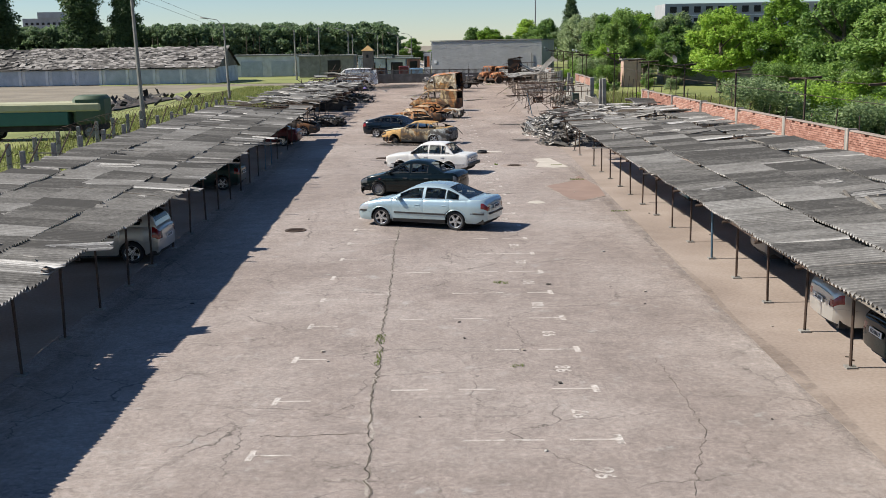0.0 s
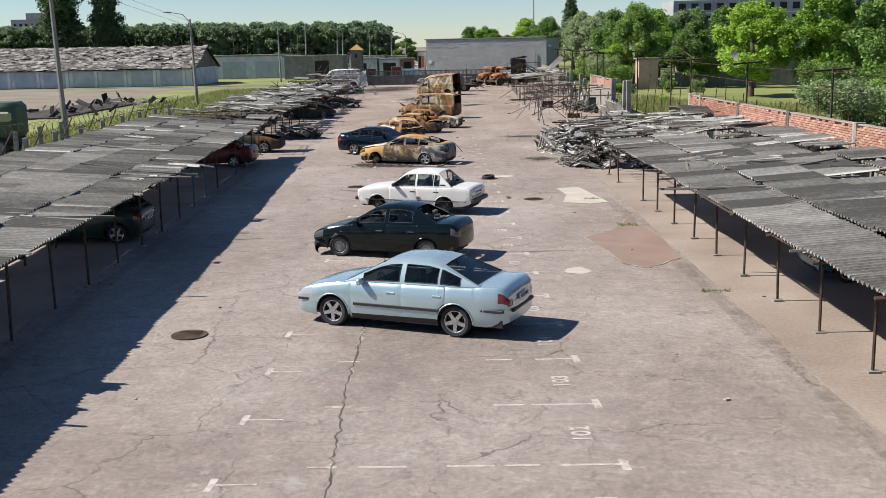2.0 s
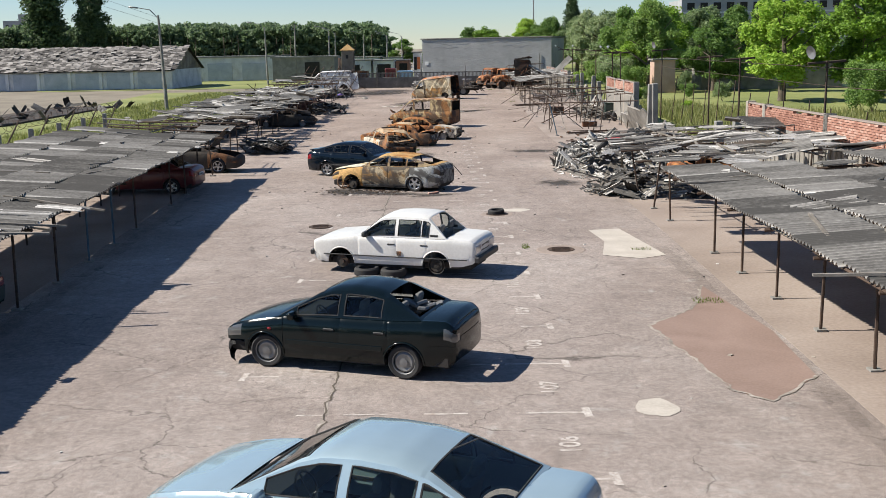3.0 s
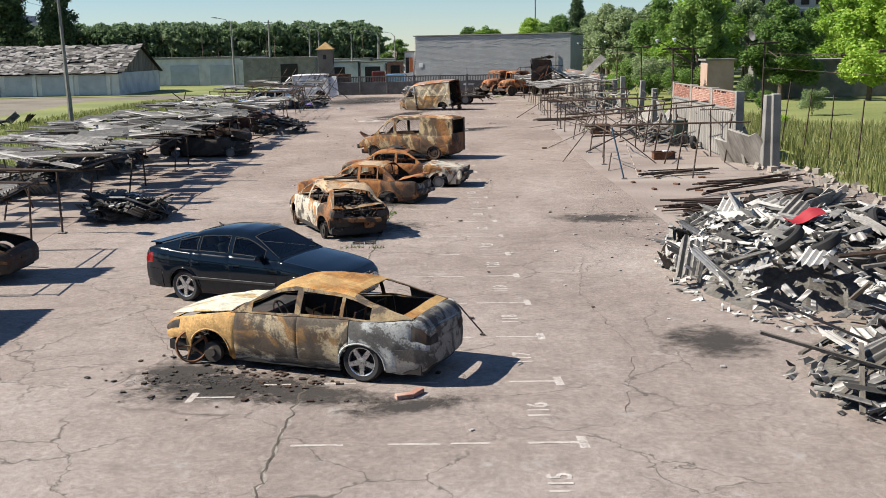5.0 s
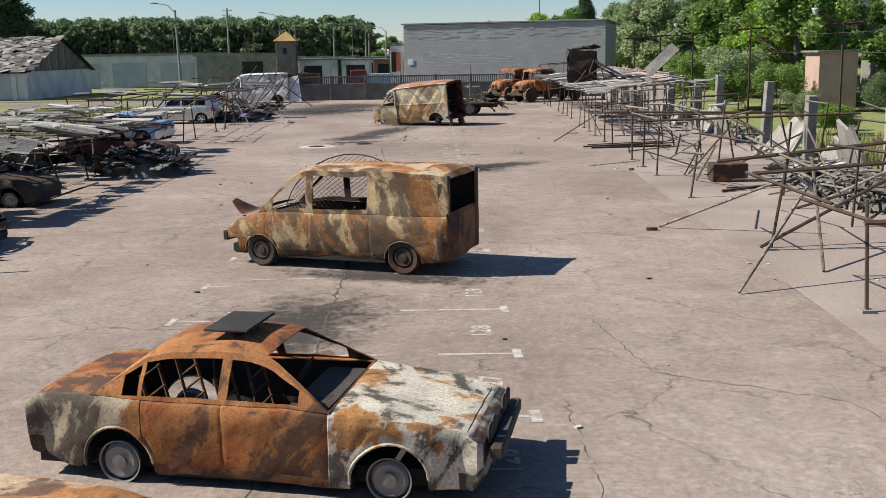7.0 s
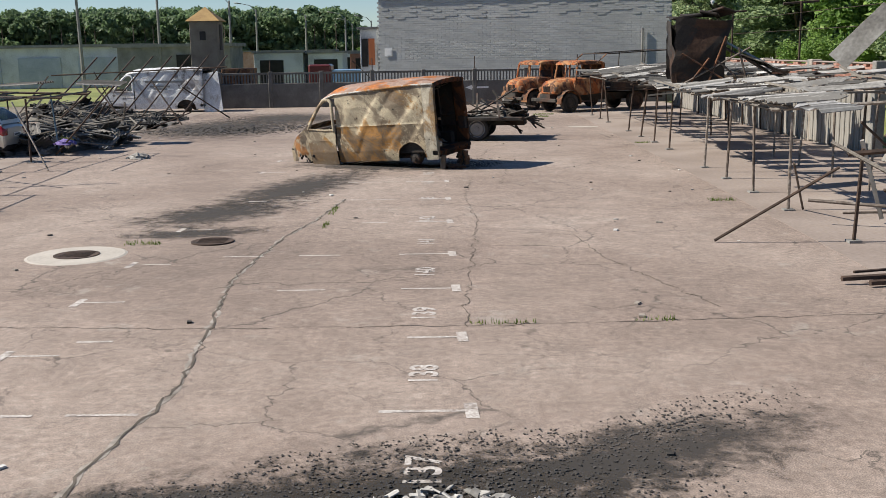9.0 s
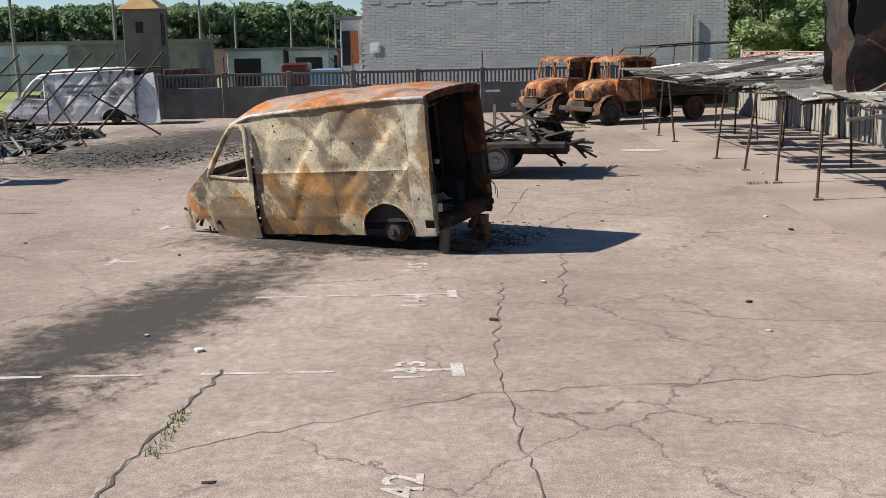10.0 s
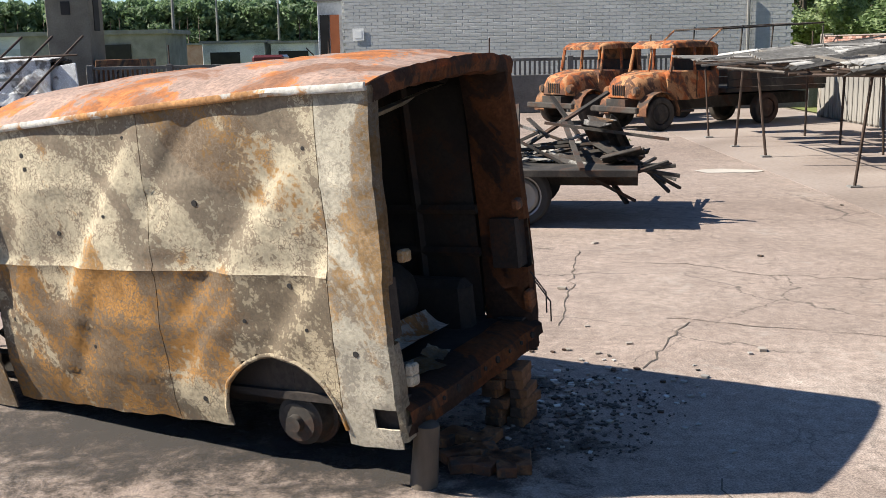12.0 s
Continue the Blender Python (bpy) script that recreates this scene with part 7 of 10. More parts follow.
# ---- heaps ----
def heap(name, label, cx, cy, rx, ry, h, n, shards, seed, core, turn=0.0, battens=0, joined=None, spread=14, core_r=0.85, bits=0):
    r = random.Random(seed)
    ob = thing(name, label, "debris", "heaps of scrap")
    bm = bmesh.new()
    rings = []
    for k in range(6):
        t = k / 5
        pts = blob(0, 0, rx * core_r * (1 - t * 0.93), ry * core_r * (1 - t * 0.93), 20, 0.25, seed + k // 6, turn)
        rings.append([bm.verts.new((x, y, h * 0.86 * math.sin(t * math.pi / 2) + r.uniform(-0.04, 0.04) * (k > 0))) for x, y in pts])
    for a, b_ in zip(rings, rings[1:]):
        for k in range(20):
            j = (k + 1) % 20
            bm.faces.new((a[k], a[j], b_[j], b_[k]))
    bm.faces.new(rings[-1])
    part("rubble_core", bm, core, ob)
    mass = bmesh.new()
    for k in range(n):
        t, w = math.sqrt(r.random()), r.uniform(0, 6.283)
        x, y = rx * t * math.cos(w), ry * t * math.sin(w)
        x, y = x * math.cos(turn) - y * math.sin(turn), x * math.sin(turn) + y * math.cos(turn)
        z = h * math.sqrt(max(0.0, 1 - t * t)) * r.uniform(0.8, 1.06) + min(0.05, h * 0.5)
        me = r.choice(shards)
        slope = 28 * t
        m = pose(x, y, z, r.gauss(0, spread) + slope * math.sin(w), r.gauss(0, spread) + slope * math.cos(w), r.uniform(0, 360))
        if joined:
            n0 = len(mass.verts)
            mass.from_mesh(me)
            mass.verts.ensure_lookup_table()
            for v in mass.verts[n0:]:
                v.co = m @ v.co
        else:
            o = part("sheet_shard", me, None, ob)
            o.matrix_basis = m
    if joined:
        part("sheet_shards", mass, joined, ob, kind="stuff")
    # broken bits between the shards and round the foot
    litter = bmesh.new()
    for k in range(bits):
        t, w = r.random() ** 0.4 * 1.07, r.uniform(0, 6.283)
        n0 = len(litter.verts)
        litter.from_mesh(r.choice(BITS))
        litter.verts.ensure_lookup_table()
        m = pose(rx * t * math.cos(w), ry * t * math.sin(w), h * math.sqrt(max(0.0, 1 - t * t)) * r.uniform(0.85, 1.04) + 0.03, r.gauss(0, 24), r.gauss(0, 24), r.uniform(0, 360))
        for v in litter.verts[n0:]:
            v.co = m @ v.co
    if bits:
        part("sheet_bits", litter, ASBESTOS, ob, kind="stuff")
    for k in range(battens):
        t, w = math.sqrt(r.random()), r.uniform(0, 6.283)
        x, y = rx * t * math.cos(w), ry * t * math.sin(w)
        z = h * math.sqrt(max(0.0, 1 - t * t)) + 0.08
        o = part("batten", r.choice(BATTEN), None, ob)
        o.matrix_basis = pose(x, y, z, r.gauss(0, 8), r.gauss(0, 10), r.uniform(0, 360))
    ob.matrix_basis = pose(cx, cy, 0)
    return ob


BITS = [sheet_mesh("sheet_bit", l_, w_, 1, ASBESTOS_PALE, 0.016, 0.1, 70 + k) for k, (l_, w_) in enumerate(((0.34, 0.09), (0.22, 0.12), (0.16, 0.07), (0.42, 0.14), (0.26, 0.06)))]
RUBBLE = material("rubble", [(0.3, (0.05, 0.045, 0.04)), (0.6, (0.16, 0.15, 0.135)), (0.8, (0.32, 0.30, 0.28))], 5, 0.95, 0, 0.6, 22, 0.5)
heap("debris_heap", "big heap of broken pale asbestos sheets, boards and tyres", 7.6, 71.2, 3.1, 5.0, 1.3, 300, SHARD_PALE[:3] + SHARD_GREY[:3] + SHARD_DARK[:2] + SHARD_GREY[:1], 3, RUBBLE, battens=8, spread=17, core_r=0.78, bits=800)
heap("debris_heap", "low fan of dark scrap and battens beside the heap", 7.7, 64.0, 2.8, 2.6, 0.45, 90, SHARD_GREY[:3] + SHARD_DARK[:3] + SHARD_PALE[:1], 4, RUBBLE, battens=22, bits=200)
heap("debris_heap", "small dark stack of broken sheets", -9.8, 80.4, 1.1, 0.9, 0.62, 70, SHARD_DARK[1:4] + SHARD_GREY[1:3], 5, RUBBLE, spread=7, core_r=0.55)
heap("debris_heap", "dark round heap of burnt sheet shards", -10.7, 113.2, 1.6, 1.5, 0.85, 110, SHARD_DARK[:3] + SHARD_GREY[:1], 6, RUBBLE)
heap("debris_heap", "flat scatter of pale shards on scorched asphalt", -0.05, 112.9, 0.92, 0.75, 0.05, 200, [SHARD_TINY2, SHARD_TINY3, SHARD_TINY3], 7, SOOT, spread=14, core_r=0.8)
heap("debris_heap", "pale broken sheets piled before the concrete fence", -4.6, 164.5, 1.0, 0.8, 0.9, 40, SHARD_PALE[:3], 8, RUBBLE)
heap("debris_heap", "scattered burnt scrap under bare pipes", -16.2, 155.0, 3.6, 7.0, 0.22, 190, SHARD_DARK[:2] + [SHARD_TINY], 9, RUBBLE, battens=20, joined=ASBESTOS_BURNT)
heap("debris_heap", "blackened sheets and scrap under the fallen roof", -15.8, 92.0, 1.8, 8.0, 0.7, 110, SHARD_DARK + SHARD_GREY[2:], 10, RUBBLE, battens=20, joined=ASBESTOS_BURNT)
heap("debris_heap", "broken pale sheets leaning along the wall", 10.6, 106.0, 1.1, 6.0, 0.5, 50, SHARD_GREY[:3] + SHARD_DARK[:3], 12, RUBBLE, battens=24)
heap("debris_heap", "grey sheet scrap and pipes beside the wreck", -16.0, 111.5, 2.0, 5.5, 0.9, 110, SHARD_DARK + SHARD_PALE[1:4], 19, RUBBLE, battens=25, joined=ASBESTOS_BURNT)
heap("debris_heap", "burnt black and white scrap, wires and rags beside the estate car", -13.9, 143.6, 2.3, 3.4, 0.75, 170, SHARD_DARK[:3] + [SHARD_TINY] + SHARD_PALE[:1], 23, RUBBLE, battens=30, joined=ASBESTOS_BURNT)
heap("debris_heap", "charred sheets heaped under the leaning ribs", -19.5, 160.5, 3.0, 2.0, 0.8, 90, SHARD_DARK[:3] + [SHARD_TINY], 24, RUBBLE, battens=16, joined=ASBESTOS_BURNT)
r_ = random.Random(64)
for k, (x, y, z, dx, dy, dz) in enumerate(((7.2, 122.4, 1.55, 0.9, -0.4, -0.1), (8.2, 123.1, 1.6, 1.0, -0.3, 0.0), (7.6, 121.2, 1.5, 1.3, -0.9, -0.9), (9.1, 122.2, 1.6, 1.4, -0.5, -0.3), (9.9, 124.0, 1.65, 1.6, 0.2, 0.0), (8.9, 120.6, 1.5, 1.5, -0.6, -0.5), (7.1, 124.6, 1.5, 0.5, 0.2, -1.4), (10.4, 121.0, 1.6, 1.2, -0.4, 0.1))):
    solid("board", new_rod((x, y, z), (x + dx, y + dy, z + dz), 0.05, 4), RIBBED, "pale peeling board hanging in the fallen frame", "board", "hanging boards")
for (x, y), mt, lb in (((-12.9, 141.3), plain("yellow_cloth", (0.5, 0.38, 0.05), 0.9), "crumpled yellow rag in the burnt scrap"), ((-12.5, 140.4), plain("violet_cloth", (0.16, 0.12, 0.32), 0.9), "crumpled violet rag in the burnt scrap"), ((-9.7, 138.9), ASBESTOS_PALE, "small pale rag lying on the asphalt")):
    bm = bmesh.new()
    bmesh.ops.create_icosphere(bm, subdivisions=3, radius=0.32)
    for v in bm.verts:
        v.co += noise.noise_vector(v.co * 6) * 0.14
        v.co.z = max(0.0, v.co.z * 0.5)
    o = solid("rag", bm, mt, lb, "rag")
    o.matrix_basis = pose(x, y, 0.35 if x < -12 else 0.0)
o = solid("roof_sheet", SHEET[0], None, "loose corrugated sheet lying beside the burnt hatchback", "roof sheet")
o.matrix_basis = pose(-5.35, 78.2, 0.06, 0, 0, 12) @ Matrix.Diagonal((0.62, 0.62, 1, 1))
o = solid("roof_sheet", SHARD_GREY[4], None, "broken corrugated sheet lying beside the burnt hatchback", "roof sheet")
o.matrix_basis = pose(-5.75, 77.9, 0.11, 4, 2, 8) @ Matrix.Diagonal((0.55, 0.8, 1, 1))
for x, y, z, a, b_ in ((8.3, 73.9, 1.22, 60, 20), (8.4, 70.4, 1.26, 40, 50)):
    loose_tyre(x, y, z, a, b_, "old tyre half buried in the sheet heap")


bm = bmesh.new()
bmesh.ops.create_grid(bm, x_segments=7, y_segments=5, size=0.5)
for v in bm.verts:
    v.co = Vector((v.co.x * 1.3, v.co.y * 0.5, 0.12 * math.sin(v.co.x * 5) + 0.08 * v.co.y)) + noise.noise_vector(v.co * 3) * 0.08
bmesh.ops.solidify(bm, geom=bm.faces[:], thickness=0.02)
o = solid("bumper_shell", bm, plain("red_plastic", (0.36, 0.03, 0.04), 0.55), "torn red plastic bumper lying on the sheet heap", "bumper", smooth=50)
o.matrix_basis = pose(7.0, 70.6, 1.38, 8, -6, 15) @ Matrix.Scale(0.6, 4)
for x, y, a in ((6.25, 69.25, 40), (6.75, 68.75, 30)):
    loose_tyre(x, y, 1.17, a, 10, "worn tyre lying on the sheet heap")


def pipe_bundle(label, x0, y0, x1, y1, n, spread, seed, h=0.25):
    r = random.Random(seed)
    ob = thing("pipe_bundle", label, "pipes", "pipe bundles")
    d = Vector((x1 - x0, y1 - y0, 0))
    nn = Vector((-d.y, d.x, 0)).normalized()
    for k in range(n):
        o_ = nn * r.uniform(-spread, spread)
        a = Vector((x0, y0, 0)) + o_ + d * r.uniform(-0.1, 0.2)
        b_ = Vector((x1, y1, 0)) + nn * r.uniform(-spread, spread) * 1.4 + d * r.uniform(-0.2, 0.1)
        a.z, b_.z = 0.04 + h * r.random(), 0.04 + h * r.random()
        part("pipe", new_rod(a, b_, r.uniform(0.02, 0.045), 5), PIPE, ob)
    return ob


pipe_bundle("dark rusty pipes piled beside the sheet heap", 6.2, 79.4, 11.0, 80.8, 26, 0.8, 1, 0.45)
pipe_bundle("dark rusty pipes and beams laid on the concrete", 7.6, 83.2, 11.4, 85.2, 12, 0.3, 2, 0.45)
pipe_bundle("rusty pipes lying on the concrete", 6.9, 88.3, 9.6, 89.3, 8, 0.2, 3, 0.2)
pipe_bundle("long rusty pipes lying on the concrete", 7.4, 106.6, 9.4, 107.6, 2, 0.3, 4, 0.1)
pipe_bundle("fallen pipe frame lying on the asphalt", 4.9, 120.0, 8.8, 120.8, 4, 0.3, 5, 0.15)
r_ = random.Random(50)
for k in range(34):
    y = r_.uniform(90, 126)
    a = Vector((x_right(y) + r_.uniform(-0.6, 4.6), y, r_.uniform(0.0, 1.9)))
    an = r_.uniform(0, 6.28)
    b_ = a + Vector((math.cos(an) * r_.uniform(1.4, 3.2), math.sin(an) * r_.uniform(1.0, 2.6), r_.uniform(-0.7, 0.7)))
    b_.z = max(0.03, b_.z)
    if a.z > 0.4 and b_.z > 0.4:
        b_.z = 0.03
    solid("bent_pipe", new_rod(a, b_, r_.uniform(0.022, 0.035), 6), PIPE_PALE if r_.random() < 0.65 else PIPE, "bent, peeling pipe of the fallen frame", "pipe", "fallen pipes")
for k in range(46):
    y = r_.uniform(104, 160)
    x = x_left(min(y, 140)) - r_.uniform(-0.4, 6.0)
    a = Vector((x, y, r_.choice((0.02, 0.02, r_.uniform(1, 2)))))
    an = r_.uniform(0, 6.28)
    b_ = a + Vector((math.cos(an) * r_.uniform(1.2, 3.4), math.sin(an) * r_.uniform(1.0, 3), 0))
    b_.z = 0.03 if a.z > 0.5 else r_.uniform(0.4, 2.6)
    solid("bent_pipe", new_rod(a, b_, r_.uniform(0.022, 0.04), 6), PIPE if r_.random() < 0.7 else PIPE_PALE, "burnt leaning pipe of the fallen frame", "pipe", "fallen pipes")
# pipes over the white wreck
for k in range(8):
    x = -20.5 + k * 1.0
    solid("bent_pipe", new_rod((x, 158.5, 0), (x + 1.5, 163.5, 3.1), 0.04, 6), PIPE, "leaning pipe rib of a burnt frame", "pipe", "fallen pipes")
solid("bent_pipe", new_rod((-21, 162, 2.2), (-11.7, 162, 2.5), 0.04, 6), PIPE, "long pipe across the burnt ribs", "pipe", "fallen pipes")

for x, y in ((5.9, 86.9), (6.3, 85.0), (7.3, 86.2), (8.6, 88.0), (7.7, 84.5), (9.2, 83.9), (6.7, 81.5), (6.69, 90.3), (7.0, 88.0), (3.9, 100.5), (8.9, 86.6), (5.4, 112.2)):
    loose_brick(x + 0.4, y, 0.034, 0, 0, rng.uniform(0, 180), "sooty dark brick lying on the concrete", BRICK_SOOT)
loose_brick(-0.78, 63.75, 0.034, 0, 0, 20, "loose red brick beside the burnt fastback")
loose_brick(-0.62, 63.9, 0.034, 0, 0, 60, "loose red brick beside the burnt fastback")
bm = new_box(8.35, 94.5, 0.02, 9.75, 95.3, 0.5, None, 0.03)
box(bm, 8.30, 94.45, 0.46, 9.8, 95.35, 0.5)
TROUGH = Matrix.Translation((8.92, 94.75, 0)) @ Matrix.Scale(0.66, 4) @ Matrix.Translation((-9.05, -94.9, 0))
bmesh.ops.transform(bm, matrix=TROUGH, verts=bm.verts)
solid("rusty_trough", bm, B_BROWN, "rusty red metal trough standing on the concrete", "trough")
bm = new_box(9.0, 94.6, 0.502, 9.5, 95.1, 0.56, pose(0, 0, 0), 0.01)
bmesh.ops.transform(bm, matrix=TROUGH, verts=bm.verts)
solid("white_board", bm, WHITEWASH, "white board lying on the rusty trough", "board")
bm = new_box(7.6, 108.6, 0.02, 8.65, 109.3, 0.55, None, 0.02)
solid("rusty_trough", bm, B_BROWN, "rusty metal box standing on the concrete", "trough")
bm = new_box(11.0, 102.4, 0.0, 11.7, 103.1, 1.05, None, 0.05)
box(bm, 10.97, 102.37, 1.05, 11.73, 103.13, 1.12, None, 0.02)
solid("waste_bin", bm, P_GREEN, "dark green waste bin beside the wall", "bin")
loose_tyre(10.95, 100.2, 0.31, 80, 20, "old tyre leaning by the boundary wall")
loose_tyre(11.2, 99.2, 0.31, 78, 50, "old tyre leaning by the boundary wall")


# ---- boundary wall on the right ----
RIB = mesh_from(new_box(-0.05, -0.15, 0, 0.05, 0.15, 1.0, None, 0.02), "rib", RIBBED)


def brick_wall_top(ob, y0, y1, z0, courses, xw, seed, every=1):
    r = random.Random(seed)
    n = 0
    rest = bmesh.new()
    for c in range(courses):
        y = y0 + (0.13 if c % 2 else 0.0)
        while y < y1 - 0.1:
            if not (c == courses - 1 and r.random() < 0.35):
                mb = pose(xw(y) - 0.075, y + 0.125, z0 + 0.04 + c * 0.077, r.uniform(-1, 1), 0, 90 - math.degrees(math.atan(xw(y + 1) - xw(y))) + r.uniform(-1, 1))
                if every:
                    o = part("brick", BRICK_ME, None, ob)
                    o.matrix_basis = mb
                else:
                    box(rest, -0.125, -0.06, -0.0325, 0.125, 0.06, 0.0325, mb)
                n += 1
            y += 0.262
    if every:
        rest.free()
    else:
        part("brickwork", rest, BRICK, ob, kind="stuff")
    return n


def wall_section(label, y0, y1, seed, top=2.25, courses=9, bricks=True, broken=False):
    ob = tagged(thing("boundary_wall", label, "wall", "boundary wall sections"), kind="structure")
    r = random.Random(seed)
    xa, xb = x_wall(y0), x_wall(y1)
    dirn = Vector((xb - xa, y1 - y0, 0))
    rot = math.degrees(math.atan2(dirn.y, dirn.x))
    Lw = dirn.length
    m = pose(xa, y0, 0, 0, 0, rot)
    bm = new_box(0, -0.08, 0, Lw, 0.08, top)
    p = part("wall_panel", bm, CONCRETE_GREY, ob)
    p.matrix_basis = m
    n = int(Lw / 0.40)
    for k in range(n):
        o = part("rib", RIB, None, ob)
        o.matrix_basis = m @ pose(0.25 + 0.40 * k, 0.10, 0.05, 0, 0, 90) @ Matrix.Diagonal((1, 1, top - 0.25, 1))
    p = part("ledge", new_box(0, -0.1, top - 0.12, Lw, 0.13, top, None, 0.01), CONCRETE_GREY, ob)
    p.matrix_basis = m
    if bricks:
        core = part("mortar_core", new_box(0, -0.05, top, Lw, 0.03, top + courses * 0.077 - 0.05), MORTAR, ob)
        core.matrix_basis = m
        brick_wall_top(ob, y0, y1, top, courses, x_wall, seed, 40 < y0 < 55)
        cap = part("coping", new_box(-0.02, -0.13, top + courses * 0.077 + 0.005, Lw * 0.97, 0.13, top + courses * 0.077 + 0.05, None, 0.012), CONCRETE, ob)
        cap.matrix_basis = m
    for d in (0.0, Lw):
        o = part("wall_pillar", new_box(d - 0.13, -0.17, 0, d + 0.13, 0.17, top + (courses * 0.077 if bricks else 0) + 0.1, None, 0.02), MORTAR if d else CONCRETE_GREY, ob)
        o.matrix_basis = m
    return ob


y = 30.0
k = 0
while y < 66:
    wall_section("boundary wall of ribbed white panels topped with red brick", y, min(y + 5.8, 67), 100 + k)
    y += 5.8
    k += 1
ob = tagged(thing("boundary_wall", "plain boundary wall of concrete panels", "wall", "boundary wall sections"), kind="structure")
p = part("wall_panel", new_box(14.0, -14, 0, 14.2, 29.6, 2.9), CONCRETE_GREY, ob)
p.matrix_basis = pose(0, 0, 0, 0, 0, 1.2)
for y in (93.3, 97.6, 101.9):
    wall_section("boundary wall of ribbed white panels topped with red brick", y, y + 4.2, int(y), 2.2, 8)
for y in (136, 141.5, 147, 152.5, 158):
    wall_section("boundary wall of ribbed white panels topped with red brick", y, y + 5.3, int(y), 2.1, 6)


def pillar(x, y, h, rx=0, ry=0):
    bm = new_box(-0.16, -0.2, 0, 0.16, 0.2, h, None, 0.025)
    o = solid("concrete_pillar", bm, CONCRETE_GREY, "bare weathered concrete pillar of the fallen wall", "pillar", "wall pillars")
    o.matrix_basis = pose(x, y, 0, rx, ry, 0)


for x, y, h, a, b_ in ((12.15, 90.9, 2.85, 0, 1), (12.45, 90.7, 2.9, 0, -1), (11.7, 69.0, 2.2, 0, 2), (12.0, 113.4, 2.3, 2, 0), (12.2, 119.2, 2.6, 0, 3), (12.1, 126.0, 2.7, -2, 0), (12.3, 131.0, 2.4, 2, -2), (12.2, 73.5, 1.8, 0, -3)):
    pillar(x, y, h, a, b_)
r_ = random.Random(77)
for k, (x, y, rz, lean, w, h) in enumerate(((12.0, 92.3, 118, -30, 3.2, 1.7), (12.3, 93.2, 62, -16, 2.4, 1.5), (11.9, 116.5, 95, 32, 2.6, 1.6), (11.8, 122.5, 84, -25, 2.6, 1.7), (12.0, 128.3, 92, 30, 2.4, 1.8), (11.9, 108.5, 88, -18, 2.4, 1.9), (11.6, 133.6, 86, 24, 2.2, 1.6), (11.8, 111.0, 95, 35, 2.0, 1.4))):
    bm = bmesh.new()
    pts = [(-w / 2, 0), (w / 2, 0), (w / 2 - 0.15, h * 0.7), (w / 4, h * 0.62), (w / 8, h), (-w / 5, h * 0.85), (-w / 3, h * 0.95), (-w / 2 + 0.1, h * 0.5)]
    f = bm.faces.new([bm.verts.new((a, 0, b_)) for a, b_ in pts])
    e = bmesh.ops.extrude_face_region(bm, geom=[f])
    for v in e["geom"]:
        if isinstance(v, bmesh.types.BMVert):
            v.co.y += 0.1
    bmesh.ops.recalc_face_normals(bm, faces=bm.faces)
    o = solid("fallen_panel", bm, RIBBED, "broken white wall panel leaning over", "wall panel", "fallen wall panels")
    o.matrix_basis = pose(x, y, 0, lean, 0, rz)
rub = thing("rubble_strip", "strip of broken stones along the fallen wall", "rubble")
bm = bmesh.new()
for k in range(210):
    y = r_.uniform(74, 92) if k < 120 else r_.uniform(106, 134)
    q_ = 20.0 * (k % 3)
    box(bm, -0.1, -0.08, -0.06, 0.1, 0.08, 0.06, pose(12.7 + r_.gauss(0, 0.7), y, 0.03 + abs(r_.gauss(0, 0.05)), 0, 0, r_.uniform(0, 360)) @ pose(0, 0, 0, q_, 1.5 * q_, 0) @ Matrix.Scale(r_.uniform(0.5, 1.7), 4))
part("stones", bm, MORTAR, rub, kind="stuff")


def mast(x, y, h, kind, lean=0.0):
    ob = thing("perimeter_mast", "thin dark perimeter mast with a crossbar behind the wall", "mast", "perimeter masts")
    part("pole", new_rod((0, 0, 0), (0, 0, h), 0.045, 6), PIPE, ob)
    part("crossbar", new_rod((-0.7, 0, h - 0.1), (0.7, 0.1, h - 0.02), 0.05, 5), PIPE, ob)
    if kind == "lamp":
        part("lamp_arm", new_rod((0, 0, h - 0.1), (-0.9, 0, h + 0.35), 0.03, 5), PIPE, ob)
        bm = lathe([(0.001, 0.14), (0.06, 0.07), (0.10, 0.03), (0.12, -0.05), (0.001, -0.06)], 14, "Z")
        bmesh.ops.transform(bm, matrix=pose(-1.0, 0, h + 0.4, 0, 60, 0), verts=bm.verts)
        part("lamp_head", bm, WHITEWASH, ob, smooth=40)
    elif kind == "dish":
        bm = lathe([(0.001, 0.10), (0.14, 0.05), (0.24, 0.0), (0.25, -0.01), (0.14, 0.04), (0.001, 0.08)], 20, "Z")
        bmesh.ops.transform(bm, matrix=pose(-0.6, 0, h + 0.3, 0, 75, 20), verts=bm.verts)
        part("reflector", bm, STEEL_GREY, ob, smooth=40)
    ob.matrix_basis = pose(x, y, 0, 0, lean, 0)


